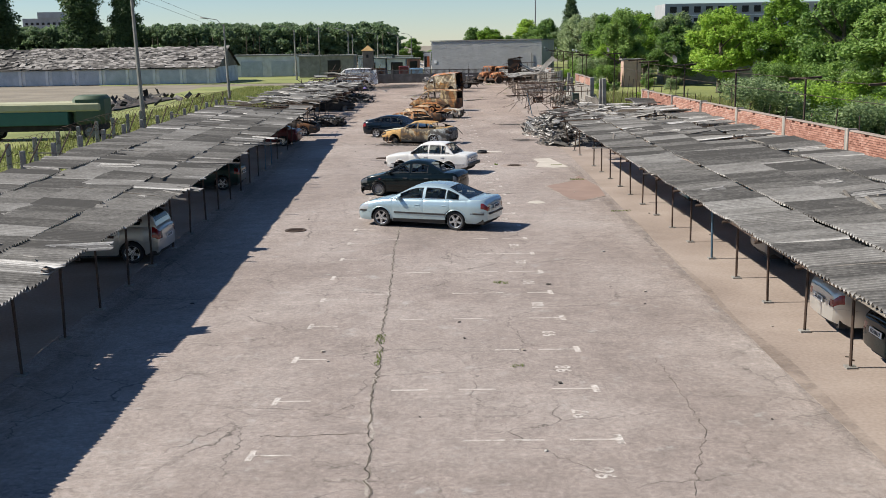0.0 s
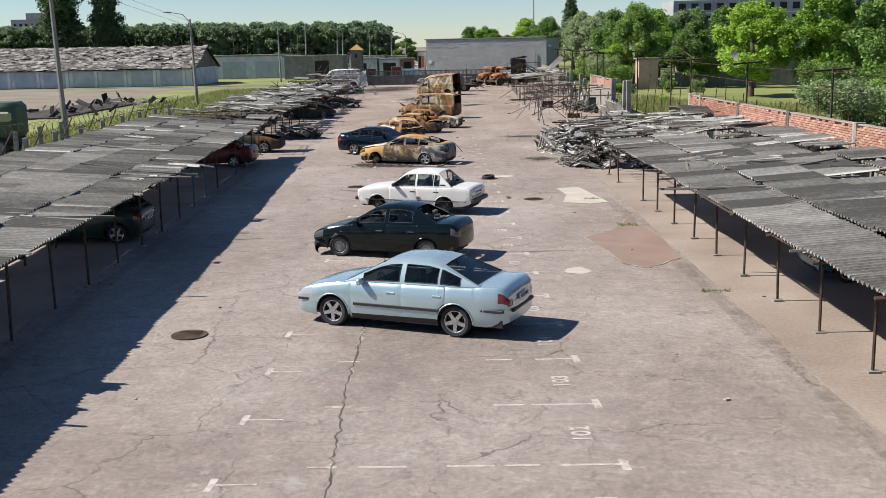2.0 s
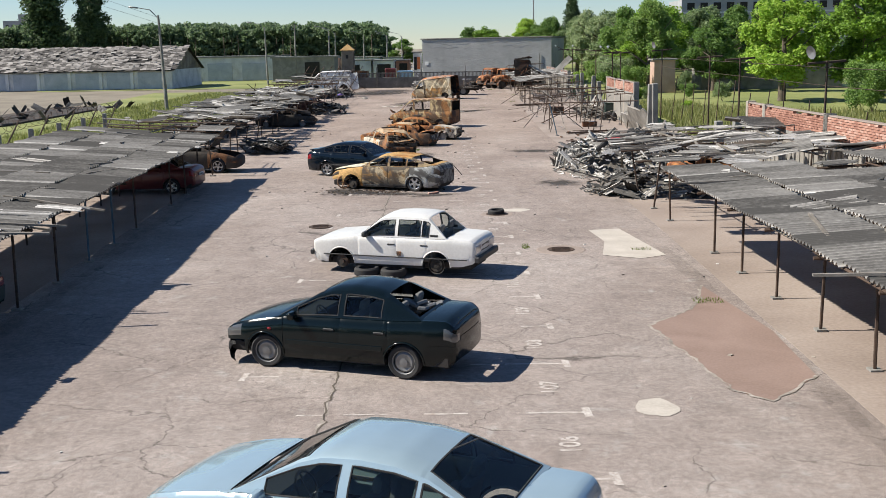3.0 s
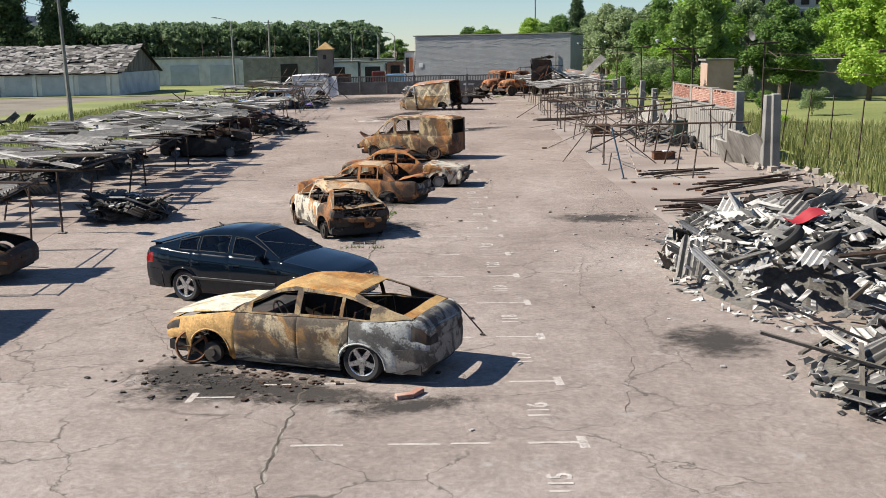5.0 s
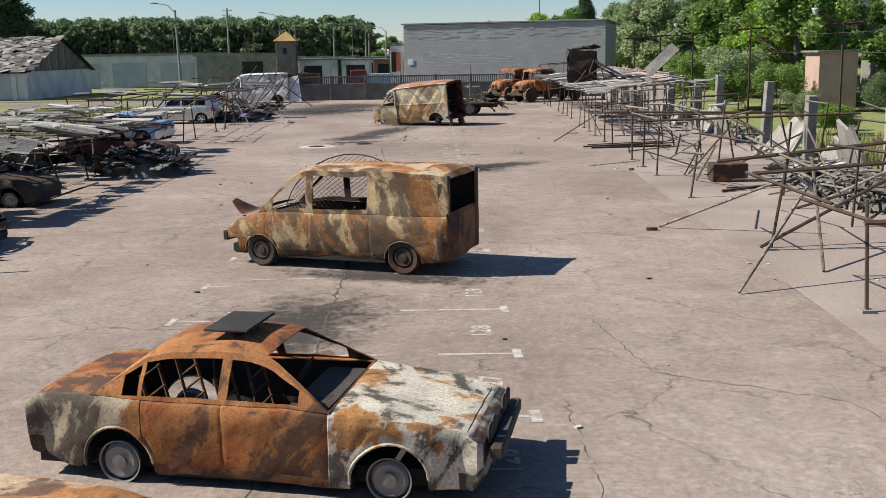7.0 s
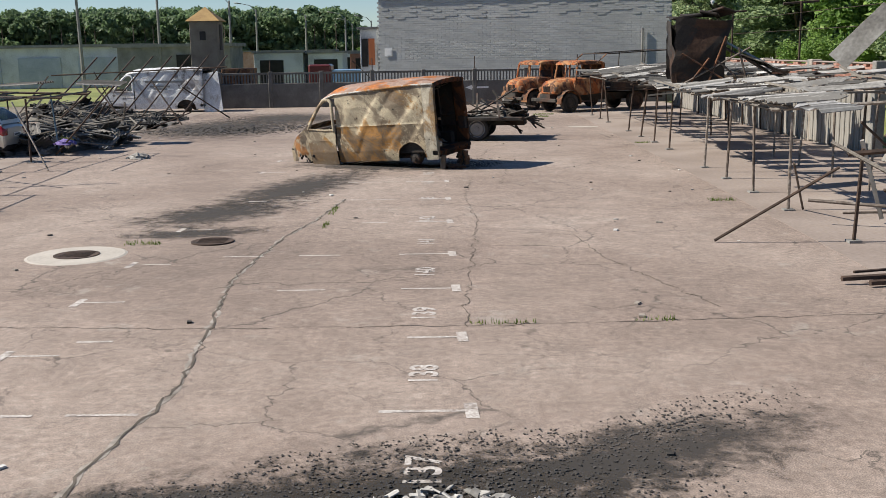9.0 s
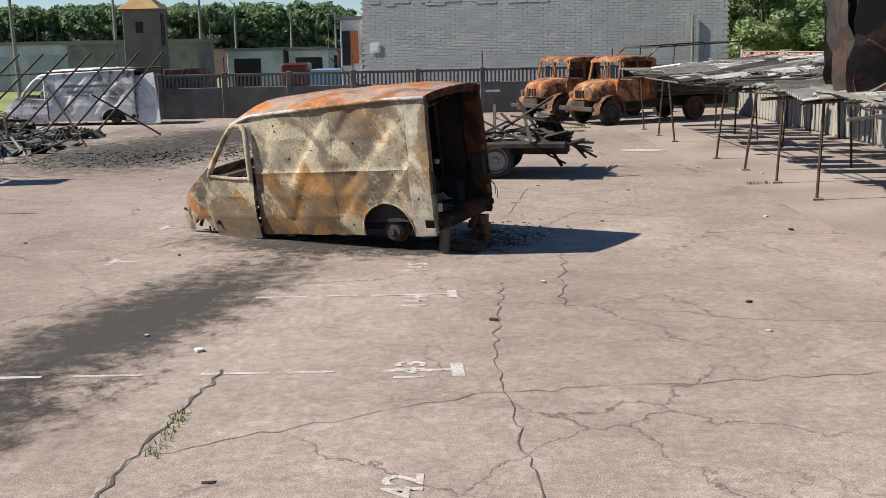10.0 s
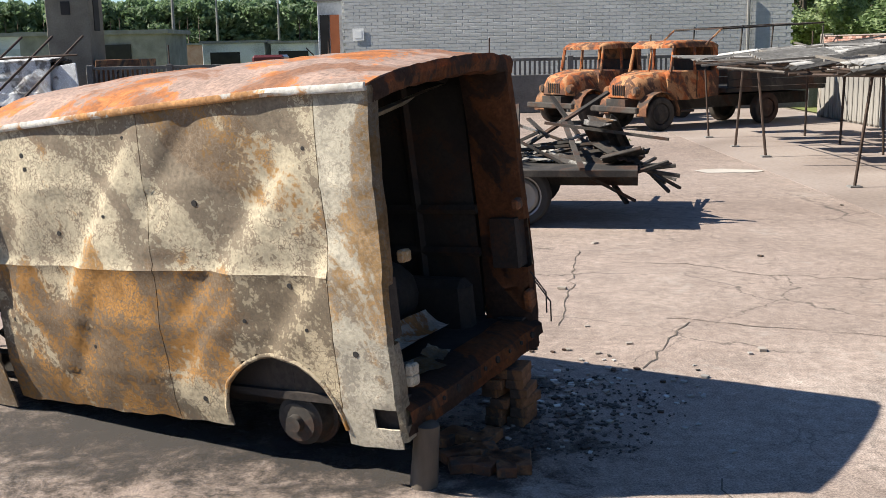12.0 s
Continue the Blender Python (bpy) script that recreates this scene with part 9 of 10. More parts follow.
    part("chassis", new_box(-5.6, -0.45, 0.55, 1.5, 0.45, 0.9), B_BLACK, ob)
    for wx in (0.65, -3.4):
        for sg in (1, -1):
            add_wheel(ob, wx, sg * 0.92, 0.48, 0.28, "steel", sg, B_BLACK)
    if bed:
        part("load_bed", new_box(-5.7, -1.15, 1.0, -1.7, 1.15, 1.14, None, 0.02), B_BLACK, ob)
        for sg in (1, -1):
            for q in range(3):
                part("side_board", new_box(-5.7, sg * 1.15 - 0.03, 1.15 + 0.24 * q, -1.7, sg * 1.15 + 0.03, 1.37 + 0.24 * q, None, 0.01), B_GREY if q == 2 else B_BLACK, ob)
        for sg in (-1.05, 1.05):
            part("hoop_rail", new_rod((-1.5, sg, 2.85), (-5.6, sg, 3.0), 0.03, 5), B_BLACK, ob)
            part("hoop", new_rod((-1.5, sg, 2.85), (-0.9, sg, 2.4), 0.03, 5), B_TRUCK, ob)
            for bx in (-2.2, -5.5):
                part("hoop", new_rod((bx, sg, 1.85), (bx - 0.1, sg, 2.95), 0.025, 5), B_BLACK, ob)
        for bx in (-1.5, -5.6):
            part("hoop", new_rod((bx, -1.05, 2.86 if bx > -2 else 3.0), (bx, 1.05, 2.86 if bx > -2 else 3.0), 0.025, 5), B_BLACK, ob)
    ob.matrix_basis = pose(x, y, 0, 0, 0, rz)


cab_truck("burnt truck with a rusty orange cab near the fence", 4.35, 163.2, 215, 1, False)
cab_truck("burnt truck with a rusty orange cab and bare load hoops", 6.05, 160.3, 208, 2)
ob = thing("burnt_flatbed", "burnt flatbed trailer loaded with charred metal scrap", "truck")
part("deck", new_box(-1.3, -2.2, 0.72, 1.3, 2.4, 0.82, None, 0.01), B_BLACK, ob)
part("chassis", new_box(-0.45, -2.2, 0.5, 0.45, 2.4, 0.72), B_BLACK, ob)
for wy in (-0.6, 1.3):
    for sg in (1, -1):
        w = add_wheel(ob, sg * 0.95, wy, 0.42, 0.25, "steel", sg, None)
        w.matrix_basis = pose(sg * 0.95, wy, 0.42, 0, 0, -90 if sg > 0 else 90)
for k in range(60):
    o = part("charred_strip", r_.choice(BATTEN[:2] + SHARD_DARK[:3]), None, ob)
    o.material_slots[0].link = "OBJECT"
    o.material_slots[0].material = B_BLACK if r_.random() < 0.6 else B_GREY
    o.matrix_basis = pose(r_.uniform(-0.9, 0.9), r_.uniform(-2, 2), 0.86 + 0.6 * r_.random() ** 2, r_.gauss(0, 13), r_.gauss(0, 16), r_.choice((0, 90)) + r_.gauss(0, 25))
for k in range(8):
    part("bent_rail", new_rod((r_.uniform(-1.2, 1.3), -2.2, 0.75), (r_.uniform(-1.0, 1.8), -2.7 + r_.uniform(-0.3, 0.3), r_.uniform(0.25, 0.9)), 0.03, 5), B_BLACK, ob)
ob.matrix_basis = pose(0.50, 144.45, 0, 0, 0, 80)
# black burnt body standing on the carport
ob = thing("burnt_kiosk", "black burnt sheet-metal cabin lying on the carport", "cabin")
for k, (bx, by, bz, sx, sy, sz, rx, ry, rz) in enumerate(((0, 0, 0.9, 0.05, 1.5, 1.9, 0, -4, 0), (0.55, -0.78, 0.95, 1.1, 0.05, 1.9, 3, 3, 0), (0.6, 0.75, 0.9, 1.3, 0.05, 1.7, -3, 0, 4), (0.55, 0, 1.88, 1.2, 1.4, 0.05, 4, 8, 0), (1.5, -0.3, 0.75, 1.5, 1.0, 0.05, 8, 38, 10), (1.9, -0.6, 0.55, 1.2, 0.9, 0.04, -10, 30, -14))):
    bm = bmesh.new()
    bmesh.ops.create_grid(bm, x_segments=8, y_segments=8, size=0.5)
    dims = [(sx, "x"), (sy, "y"), (sz, "z")]
    for v in bm.verts:
        a, b_ = v.co.x, v.co.y
        if sx < 0.1:
            v.co = Vector((0, a * sy, b_ * sz))
        elif sy < 0.1:
            v.co = Vector((a * sx, 0, b_ * sz))
        else:
            v.co = Vector((a * sx, b_ * sy, 0))
        v.co += noise.noise_vector(v.co * 2.2 + Vector((k * 3, 0, 0))) * 0.09
    bmesh.ops.solidify(bm, geom=bm.faces[:], thickness=0.03)
    bmesh.ops.transform(bm, matrix=pose(bx, by, bz, rx, ry, rz), verts=bm.verts)
    part("panel", bm, B_INNER if k != 5 else B_GREY, ob)
for k in range(4):
    part("roof_scrap", new_box(-0.35, -0.2, -0.04, 0.35, 0.2, 0.04, pose(0.3 + 0.25 * k, 0.2 * (k % 2), 1.98 + 0.04 * k, 8 * k, -10 + 7 * k, 40 * k), 0.02), B_INNER, ob)
for k in range(6):
    part("strut", new_rod((r_.uniform(-0.2, 1.6), -0.85, -0.1), (r_.uniform(0, 1.6), -0.9, r_.uniform(0.6, 1.5)), 0.025, 4), PIPE_PALE if k % 2 else B_BROWN, ob)
ob.matrix_basis = pose(6.4, 137.2, 2.15, 0, 0, -6) @ Matrix.Diagonal((1.3, 1.0, 0.92, 1))
o = solid("roof_flap", new_box(-0.9, -0.35, -0.015, 0.9, 0.35, 0.015, None, 0.005), RIBBED, "pale grey sheet standing up from the roof", "roof sheet")
o.matrix_basis = pose(11.3, 135.6, 3.35, 62, -42, 10) @ Matrix.Diagonal((1.15, 0.85, 1, 1))
o = solid("roof_flap", new_box(-1.2, -0.4, -0.015, 1.2, 0.4, 0.015, None, 0.005), ASBESTOS_PALE, "pale sheet leaning on the black cabin", "roof sheet")
o.matrix_basis = pose(8.9, 137.3, 2.75, 10, 28, 0)

# white burnt delivery van by the fence
B_WHITE = burnt("burnt_white", (0.74, 0.76, 0.78), (0.50, 0.47, 0.45), (0.10, 0.09, 0.085), 0.22, 0.16)
c11 = panel_van("white delivery van, scorched, under leaning pipes", {"side": B_WHITE, "low": B_WHITE, "post": B_WHITE, "trim": B_WHITE, "door": B_WHITE, "wing": B_WHITE, "roof": B_WHITE, "inner": B_GREY}, 0.8, 9)
for k, (x, z, w) in enumerate(((1.7, 1.72, 1.7), (1.9, 1.48, 0.9), (1.9, 1.34, 0.6))):
    part("lettering_bar", new_box(x - w / 2, 0.945 + 0.012 * (k > 0), z - 0.05, x + w / 2, 0.958 + 0.012 * (k > 0), z + 0.05), STEEL_GREY, c11)
c11.matrix_basis = pose(-13.7, 165.9, -0.12, 0, 0, 176) @ Matrix.Diagonal((1.27, 1.0, 1.06, 1))
o = solid("white_board", new_box(-0.03, -0.5, 0, 0.03, 0.5, 1.9, None, 0.01), B_WHITE, "white van door propped by the fence", "door")
o.matrix_basis = pose(-13.2, 165.0, 0, -8, 6, 80) @ Matrix.Diagonal((1, 1.1, 1.15, 1))

# pink hut, grey buildings on the right
ob = thing("brick_hut", "small pale pink brick hut among the bushes", "hut")
part("wall", new_box(21.7, 141, 0, 24.0, 143.5, 3.5, None, 0.02), material("pink_brick", [(0.3, (0.36, 0.24, 0.19)), (0.7, (0.52, 0.38, 0.31))], 1, 0.9, 0, 0.3), ob)
part("roof", new_box(21.5, 140.8, 3.5, 24.2, 143.7, 3.65), CONCRETE_GREY, ob)
ob = thing("grey_shed", "long grey brick shed behind the bushes", "shed")
part("wall", new_box(28, 146, 0, 44, 151, 3.2, None, 0.02), CONCRETE_GREY, ob)
part("roof", new_box(27.7, 145.7, 3.2, 44.3, 151.3, 3.4), CONCRETE_GREY, ob)
apt = thing("apartment_block", "grey panel block with rows of windows behind the trees", "building")
AP = material("grey_panel", [(0.3, (0.26, 0.27, 0.28)), (0.7, (0.38, 0.39, 0.40))], 0.3, 0.9, 0, 0.2)
part("wall", new_box(50, 262, 0, 115, 276, 14.6), AP, apt)
for f_ in range(5):
    for k in range(22):
        x = 51.2 + 2.9 * k
        w = part("window", new_box(x, 261.9, 1.2 + 2.8 * f_, x + 1.6, 261.97, 2.7 + 2.8 * f_), DARK, apt)
    part("floor_band", new_box(50, 261.88, 0.4 + 2.8 * f_, 115, 261.96, 0.7 + 2.8 * f_), WHITEWASH, apt)
apt2 = thing("apartment_block", "distant pale tower block on the skyline", "building")
part("wall", new_box(-330, 800, 0, -290, 815, 29.5), AP, apt2)
part("wall", new_box(-318, 799, 29.5, -300, 815, 34), AP, apt2)
for f_ in range(7):
    for k in range(9):
        x = -328 + 4.2 * k
        part("window", new_box(x, 799.7, 3 + 3.6 * f_, x + 2, 799.9, 4.8 + 3.6 * f_), DARK, apt2)
solid("radio_mast", new_rod((42, 600, 0), (42, 600, 38), 0.5, 5, 0.25), STEEL_GREY, "thin distant radio mast on the skyline", "mast")


# ---- vegetation ----
def leaf_cloud(centres, n, size, seed, flat=0.6):
    """Many small bent leaves round a set of ellipsoid clumps, as one mesh."""
    g = np.random.default_rng(seed)
    c = np.array(centres, float)
    wts = (c[:, 3] * c[:, 4]) ** 1.0
    pick = g.choice(len(c), n, p=wts / wts.sum())
    d = g.normal(size=(n, 3))
    d /= np.linalg.norm(d, axis=1)[:, None]
    rad = 1.0 - 0.6 * g.random(n) ** 1.5
    rad *= 1 + 0.16 * np.sin(d[:, 0] * 7 + pick) * np.sin(d[:, 1] * 6 + 2 * pick) + 0.1 * g.normal(size=n)
    pos = c[pick, :3] + d * rad[:, None] * c[pick][:, [3, 3, 4]]
    pos[:, 2] = np.maximum(pos[:, 2], 0.05)
    nrm = d * 0.55 + g.normal(size=(n, 3)) * 0.6 + np.array([0, 0, 0.35])
    nrm /= np.linalg.norm(nrm, axis=1)[:, None]
    t = np.cross(nrm, g.normal(size=(n, 3)))
    t /= np.linalg.norm(t, axis=1)[:, None]
    b_ = np.cross(nrm, t)
    s = (size * g.uniform(0.6, 1.4, n))[:, None]
    v = np.stack([pos - t * s, pos - b_ * s * flat + nrm * s * 0.15, pos + t * s, pos + b_ * s * flat + nrm * s * 0.15], 1).reshape(-1, 3)
    me = bpy.data.meshes.new("crown")
    f = np.arange(4 * n).reshape(-1, 4)
    me.from_pydata(v.tolist(), [], f.tolist())
    return me


def tree_parts(kind, seed, h, w, leaf, n, size):
    r = random.Random(seed)
    trunk = bmesh.new()
    cl = []
    if kind == "poplar":
        rod(trunk, (0, 0, 0), (0, 0, h * 0.9), 0.35, 7, 0.08)
        for k in range(16):
            t = k / 15
            z = h * (0.12 + 0.86 * t)
            rr = w / 2 * (math.sin(math.pi * (0.12 + 0.80 * t)) ** 0.7)
            for j in range(2):
                cl.append((r.uniform(-0.3, 0.3) * rr, r.uniform(-0.3, 0.3) * rr, z, rr * r.uniform(0.6, 0.95), h * 0.07))
    elif kind == "bush":
        for k in range(5):
            a = r.uniform(0, 6.28)
            rod(trunk, (0, 0, 0), (math.cos(a) * w * 0.25, math.sin(a) * w * 0.25, h * 0.6), 0.05, 5, 0.015)
        for k in range(11):
            a, q = r.uniform(0, 6.28), math.sqrt(r.random()) * w * 0.36
            cl.append((math.cos(a) * q, math.sin(a) * q, h * r.uniform(0.25, 0.8), w * r.uniform(0.12, 0.24), h * r.uniform(0.12, 0.22)))
    else:
        rod(trunk, (0, 0, 0), (0.1, 0, h * 0.45), 0.03 * h, 8, 0.018 * h)
        rod(trunk, (0.1, 0, h * 0.45), (0, 0.1, h * 0.85), 0.018 * h, 7, 0.004 * h)
        for k in range(9):
            a = r.uniform(0, 6.28)
            z0 = h * r.uniform(0.25, 0.6)
            e = (math.cos(a) * w * 0.35, math.sin(a) * w * 0.35, z0 + h * r.uniform(0.12, 0.3))
            rod(trunk, (0.05, 0, z0), e, 0.010 * h, 5, 0.003 * h)
        for k in range(46):
            a = r.uniform(0, 6.28)
            t = r.random()
            z = h * (0.22 + 0.72 * t)
            q = w * 0.38 * math.sin(math.pi * (0.25 + 0.68 * t)) * math.sqrt(r.random()) * 1.15
            cl.append((math.cos(a) * q, math.sin(a) * q, z, w * r.uniform(0.07, 0.15), h * r.uniform(0.05, 0.10)))
    crown = leaf_cloud(cl, n, size, seed)
    crown.materials.append(leaf)
    return mesh_from(trunk, "trunk", BARK, 50), crown


PROTO = {}


def tree(kind, x, y, h, w, leaf, seed, n=5200, size=0.16, label="leafy green tree", cat="tree", group="trees beyond the wall", spin=None):
    key = (kind, leaf.name, seed % 3, round(h, -1) if kind == "bush" else 0)
    if key not in PROTO:
        PROTO[key] = (tree_parts(kind, seed, 10.0, 7.0 if kind == "tree" else (3.4 if kind == "poplar" else 8.0), leaf, int(n * 2.6), size * (0.62 if kind != "poplar" else 0.5)), label)
    (tr, cr), _ = PROTO[key]
    ob = thing("poplar" if kind == "poplar" else ("bush" if kind == "bush" else "tree"), label, cat, group)
    part("trunk", tr, None, ob)
    part("crown", cr, None, ob)
    base_w = 7.0 if kind == "tree" else (3.4 if kind == "poplar" else 8.0)
    ob.matrix_basis = pose(x, y, 0, 0, 0, seed * 47 % 360) @ Matrix.Diagonal((w / base_w, w / base_w, h / 10.0, 1))
    return ob


rt = random.Random(5)
tree("tree", 29.5, 121, 9.6, 9.0, LEAF_BRIGHT, 1, 7500, 0.20, "bright green leafy tree beyond the wall")
tree("tree", 35.5, 118, 10.5, 9.5, LEAF_BRIGHT, 2, 7500, 0.20, "bright green leafy tree beyond the wall")
for k, (x, y, h, w) in enumerate(((33, 92, 10.5, 9), (41, 100, 12, 10), (39, 84, 11, 9), (47, 92, 12.5, 10), (30, 76, 8.0, 7.5), (36, 70, 9.5, 8.5), (45, 76, 11, 9.5), (52, 84, 12, 10))):
    tree("tree", x, y, h, w, LEAF_SILVER if k in (2, 5) else LEAF, 3 + k, 7000, 0.21, "tall leafy tree beyond the wall")
for k in range(44):
    y = 128 + 3.9 * k * 0.95
    x = (25 if y < 142 else 18) + rt.uniform(0, 26) + max(0, (y - 170)) * 0.10
    h = rt.uniform(7.0, 10.5) + (y - 120) * 0.008
    tree("tree", x, y, h, h * rt.uniform(0.75, 0.95), rt.choice((LEAF, LEAF_BRIGHT, LEAF_SILVER, LEAF)), 20 + k, 6000, 0.22, "leafy green tree behind the lot")
for k in range(26):
    y = 180 + rt.uniform(0, 120)
    tree("tree", 17 + rt.uniform(0, 60), y, rt.uniform(8.5, 12), rt.uniform(8, 11), rt.choice((LEAF, LEAF_SILVER)), 70 + k, 6000, 0.22, "tall leafy tree behind the warehouse")
for k in range(46):
    y = rt.uniform(36, 170)
    x = 16.5 + rt.uniform(0, 9) + (4 if 70 < y < 108 else 0)
    h = rt.uniform(2.2, 4.6)
    if 76 < y < 108 and x < 27:
        x += 9
    if 108 < y < 136 and x < 26:
        h *= 0.45
    tree("bush", x, y, h, h * rt.uniform(0.9, 1.3), rt.choice((LEAF, LEAF_BRIGHT, LEAF_SILVER)), 100 + k, 4200, 0.22, "green bush growing beyond the wall", "bush", "bushes beyond the wall")
for x, y, h, w in ((-113.0, 316, 31, 12.4), (-99.5, 317, 28, 8.8), (-138, 316, 30, 12), (-151, 314, 28, 12)):
    tree("poplar", x, y, h, w, LEAF_DARK, int(-x), 7000, 0.26, "tall dark poplar beyond the garages", "tree", "poplars")
for x, y, h, w in ((49.5, 480, 25, 8.5),):
    tree("poplar", x, y, h, w, LEAF_DARK, 77, 7000, 0.26, "tall dark poplar on the skyline", "tree", "poplars")
for k in range(16):
    tree("tree", -22 + 6.2 * k + rt.uniform(-2, 2), 330 + rt.uniform(-10, 40), rt.uniform(8, 14) * (0.55 if k < 4 else 1.0), rt.uniform(9, 13), rt.choice((LEAF, LEAF_BRIGHT)), 200 + k, 6000, 0.22, "leafy tree on the skyline", "tree", "skyline trees")
# pine wood: trunks and crowns as one far mass
g = random.Random(9)
cl, tb = [], bmesh.new()
for row in range(4):
    x = -19.5 - row * 1.2
    while x > -190:
        y = 330 + row * 5 + g.uniform(-2, 2)
        h = g.uniform(12.2, 13.3) * (0.86 if x > -22 else 1.0) + max(0.0, -x - 40) * 0.008 + row * 0.25
        if row == 0 and g.random() < 0.25:
            rod(tb, (x, y - 2.6, 0), (x, y - 2.6, h * 0.7), 0.13, 4, 0.07)
        for j in range(9):
            cl.append((x + g.uniform(-1.6, 1.6), y + g.uniform(-1.6, 1.6), h * (0.08 + 0.84 * (j + g.random()) / 9), g.uniform(1.3, 2.0) * (1.0 - 0.08 * j / 8), h * g.uniform(0.05, 0.085)))
        x -= g.uniform(1.7, 2.6)
wood = thing("pine_wood", "dense dark pine wood along the skyline", "trees", kind="stuff")
cm = leaf_cloud(cl, 210000, 0.52, 4)
cm.materials.append(leaf_material("pine_needles", (0.11, 0.17, 0.085), (0.165, 0.245, 0.12), (0.22, 0.30, 0.155), 0.5))
part("crowns", cm, None, wood, kind="stuff")
part("trunks", tb, BARK, wood, kind="stuff")


def grass_patch(label, n, spots, hmin, hmax, seed, mat=GRASS, wide=0.02):
    q = np.random.default_rng(seed)
    spots = np.array(spots, float)
    area = spots[:, 2] * spots[:, 3]
    p = q.choice(len(spots), n, p=area / area.sum())
    base = np.stack([spots[p, 0] + q.uniform(-1, 1, n) * spots[p, 2], spots[p, 1] + q.uniform(-1, 1, n) * spots[p, 3], np.zeros(n)], 1)
    h = q.uniform(hmin, hmax, n)
    a = q.uniform(0, 6.283, n)
    lean = q.uniform(0.05, 0.5, n) * h
    w = wide * q.uniform(0.6, 1.4, n)
    dx, dy = np.cos(a), np.sin(a)
    b1 = base + np.stack([-dy * w, dx * w, np.zeros(n)], 1)
    b2 = base + np.stack([dy * w, -dx * w, np.zeros(n)], 1)
    tip = base + np.stack([dx * lean, dy * lean, h], 1)
    v = np.stack([b1, b2, tip], 1).reshape(-1, 3)
    me = bpy.data.meshes.new("grass")
    me.from_pydata(v.tolist(), [], np.arange(3 * n).reshape(-1, 3).tolist())
    me.materials.append(mat)
    return tagged(new("grass", me), label, "grass", kind="stuff")


grass_patch("tall pale grass beyond the fallen wall", 46000, [(18, 84, 4.6, 10), (20, 100, 5, 10), (20, 60, 5, 16), (17, 112, 3.5, 8), (24, 90, 6, 14)], 0.25, 0.75, 1, wide=0.03)
grass_patch("sunlit grass beside the old fence", 36000, [(-22, 60, 5.5, 22), (-24, 100, 5.5, 22), (-27, 140, 5, 20)], 0.12, 0.4, 2, GRASS, 0.035)
cr = [(-1.42, 21.7, 0.10, 0.35), (-1.36, 20.4, 0.05, 0.5), (1.32, 19.8, 0.13, 0.10), (1.28, 26.8, 0.2, 0.12), (-2.6, 75.2, 0.3, 0.10), (-2.0, 75.1, 0.2, 0.08), (-2.75, 76.7, 0.12, 0.10), (-2.0, 79.6, 0.08, 0.3), (-1.9, 80.6, 0.1, 0.4),
      (5.4, 46.9, 0.3, 0.25), (6.0, 38.0, 0.35, 0.12), (5.0, 52.6, 0.25, 0.12), (-5.2, 123.9, 0.3, 0.12), (4.5, 158.0, 0.5, 0.25), (4.2, 156.3, 0.4, 0.3), (6.4, 141.5, 0.25, 0.15), (5.6, 128.0, 0.25, 0.15), (0.6, 118.35, 0.4, 0.05), (2.4, 118.4, 0.25, 0.05), (2.0, 53.2, 0.1, 0.35),
      (-2.35, 127.3, 0.06, 0.5), (8.3, 112.5, 0.5, 0.3), (-2.3, 125.6, 0.05, 0.4)]
grass_patch("tufts of green grass in the asphalt cracks", 2600, cr, 0.02, 0.085, 3, leaf_material("tuft_green", (0.05, 0.09, 0.015), (0.11, 0.17, 0.025), (0.2, 0.25, 0.06)), 0.008)


# ---- markings, cracks and patches on the asphalt ----
def flat_part(name, pts, z, mat, label=""):
    return part(name, polygon(pts, z), mat, pavement, label)


def ribbon(name, pts, w0, mat, seed, z=0.005, label=""):
    """A crack: an uneven narrow strip along a broken line."""
    r = random.Random(seed)
    fine = []
    for (xa, ya), (xb, yb) in zip(pts, pts[1:]):
        d = math.hypot(xb - xa, yb - ya)
        n = max(2, int(d / 0.14))
        for k in range(n):
            t = k / n
            j = 0.028 if 0 < k else 0.0
            fine.append((xa + (xb - xa) * t + r.gauss(0, j), ya + (yb - ya) * t + r.gauss(0, j)))
    fine.append(pts[-1])
    bm = bmesh.new()
    prev = None
    for k, (x, y) in enumerate(fine):
        x2, y2 = fine[min(k + 1, len(fine) - 1)]
        x1, y1 = fine[max(k - 1, 0)]
        dx, dy = x2 - x1, y2 - y1
        L = math.hypot(dx, dy) or 1
        w = w0 * r.uniform(0.35, 1.25)
        a, b_ = bm.verts.new((x - dy / L * w, y + dx / L * w, z)), bm.verts.new((x + dy / L * w, y - dx / L * w, z))
        if prev:
            bm.faces.new((prev[1], b_, a, prev[0]))
        prev = (a, b_)
    return part(name, bm, mat, pavement, label)


def bay_x(y):
    return along(y, [(10, 2.86), (16, 2.70), (74, 1.2), (120, 0.09), (132, -0.12)])


def bay_y(k):
    return along(k, [(-2, 11.2), (0, 16.05), (24, 74.1), (44, 122.65), (45, 125.8), (47, 131.95), (49, 137.9)])


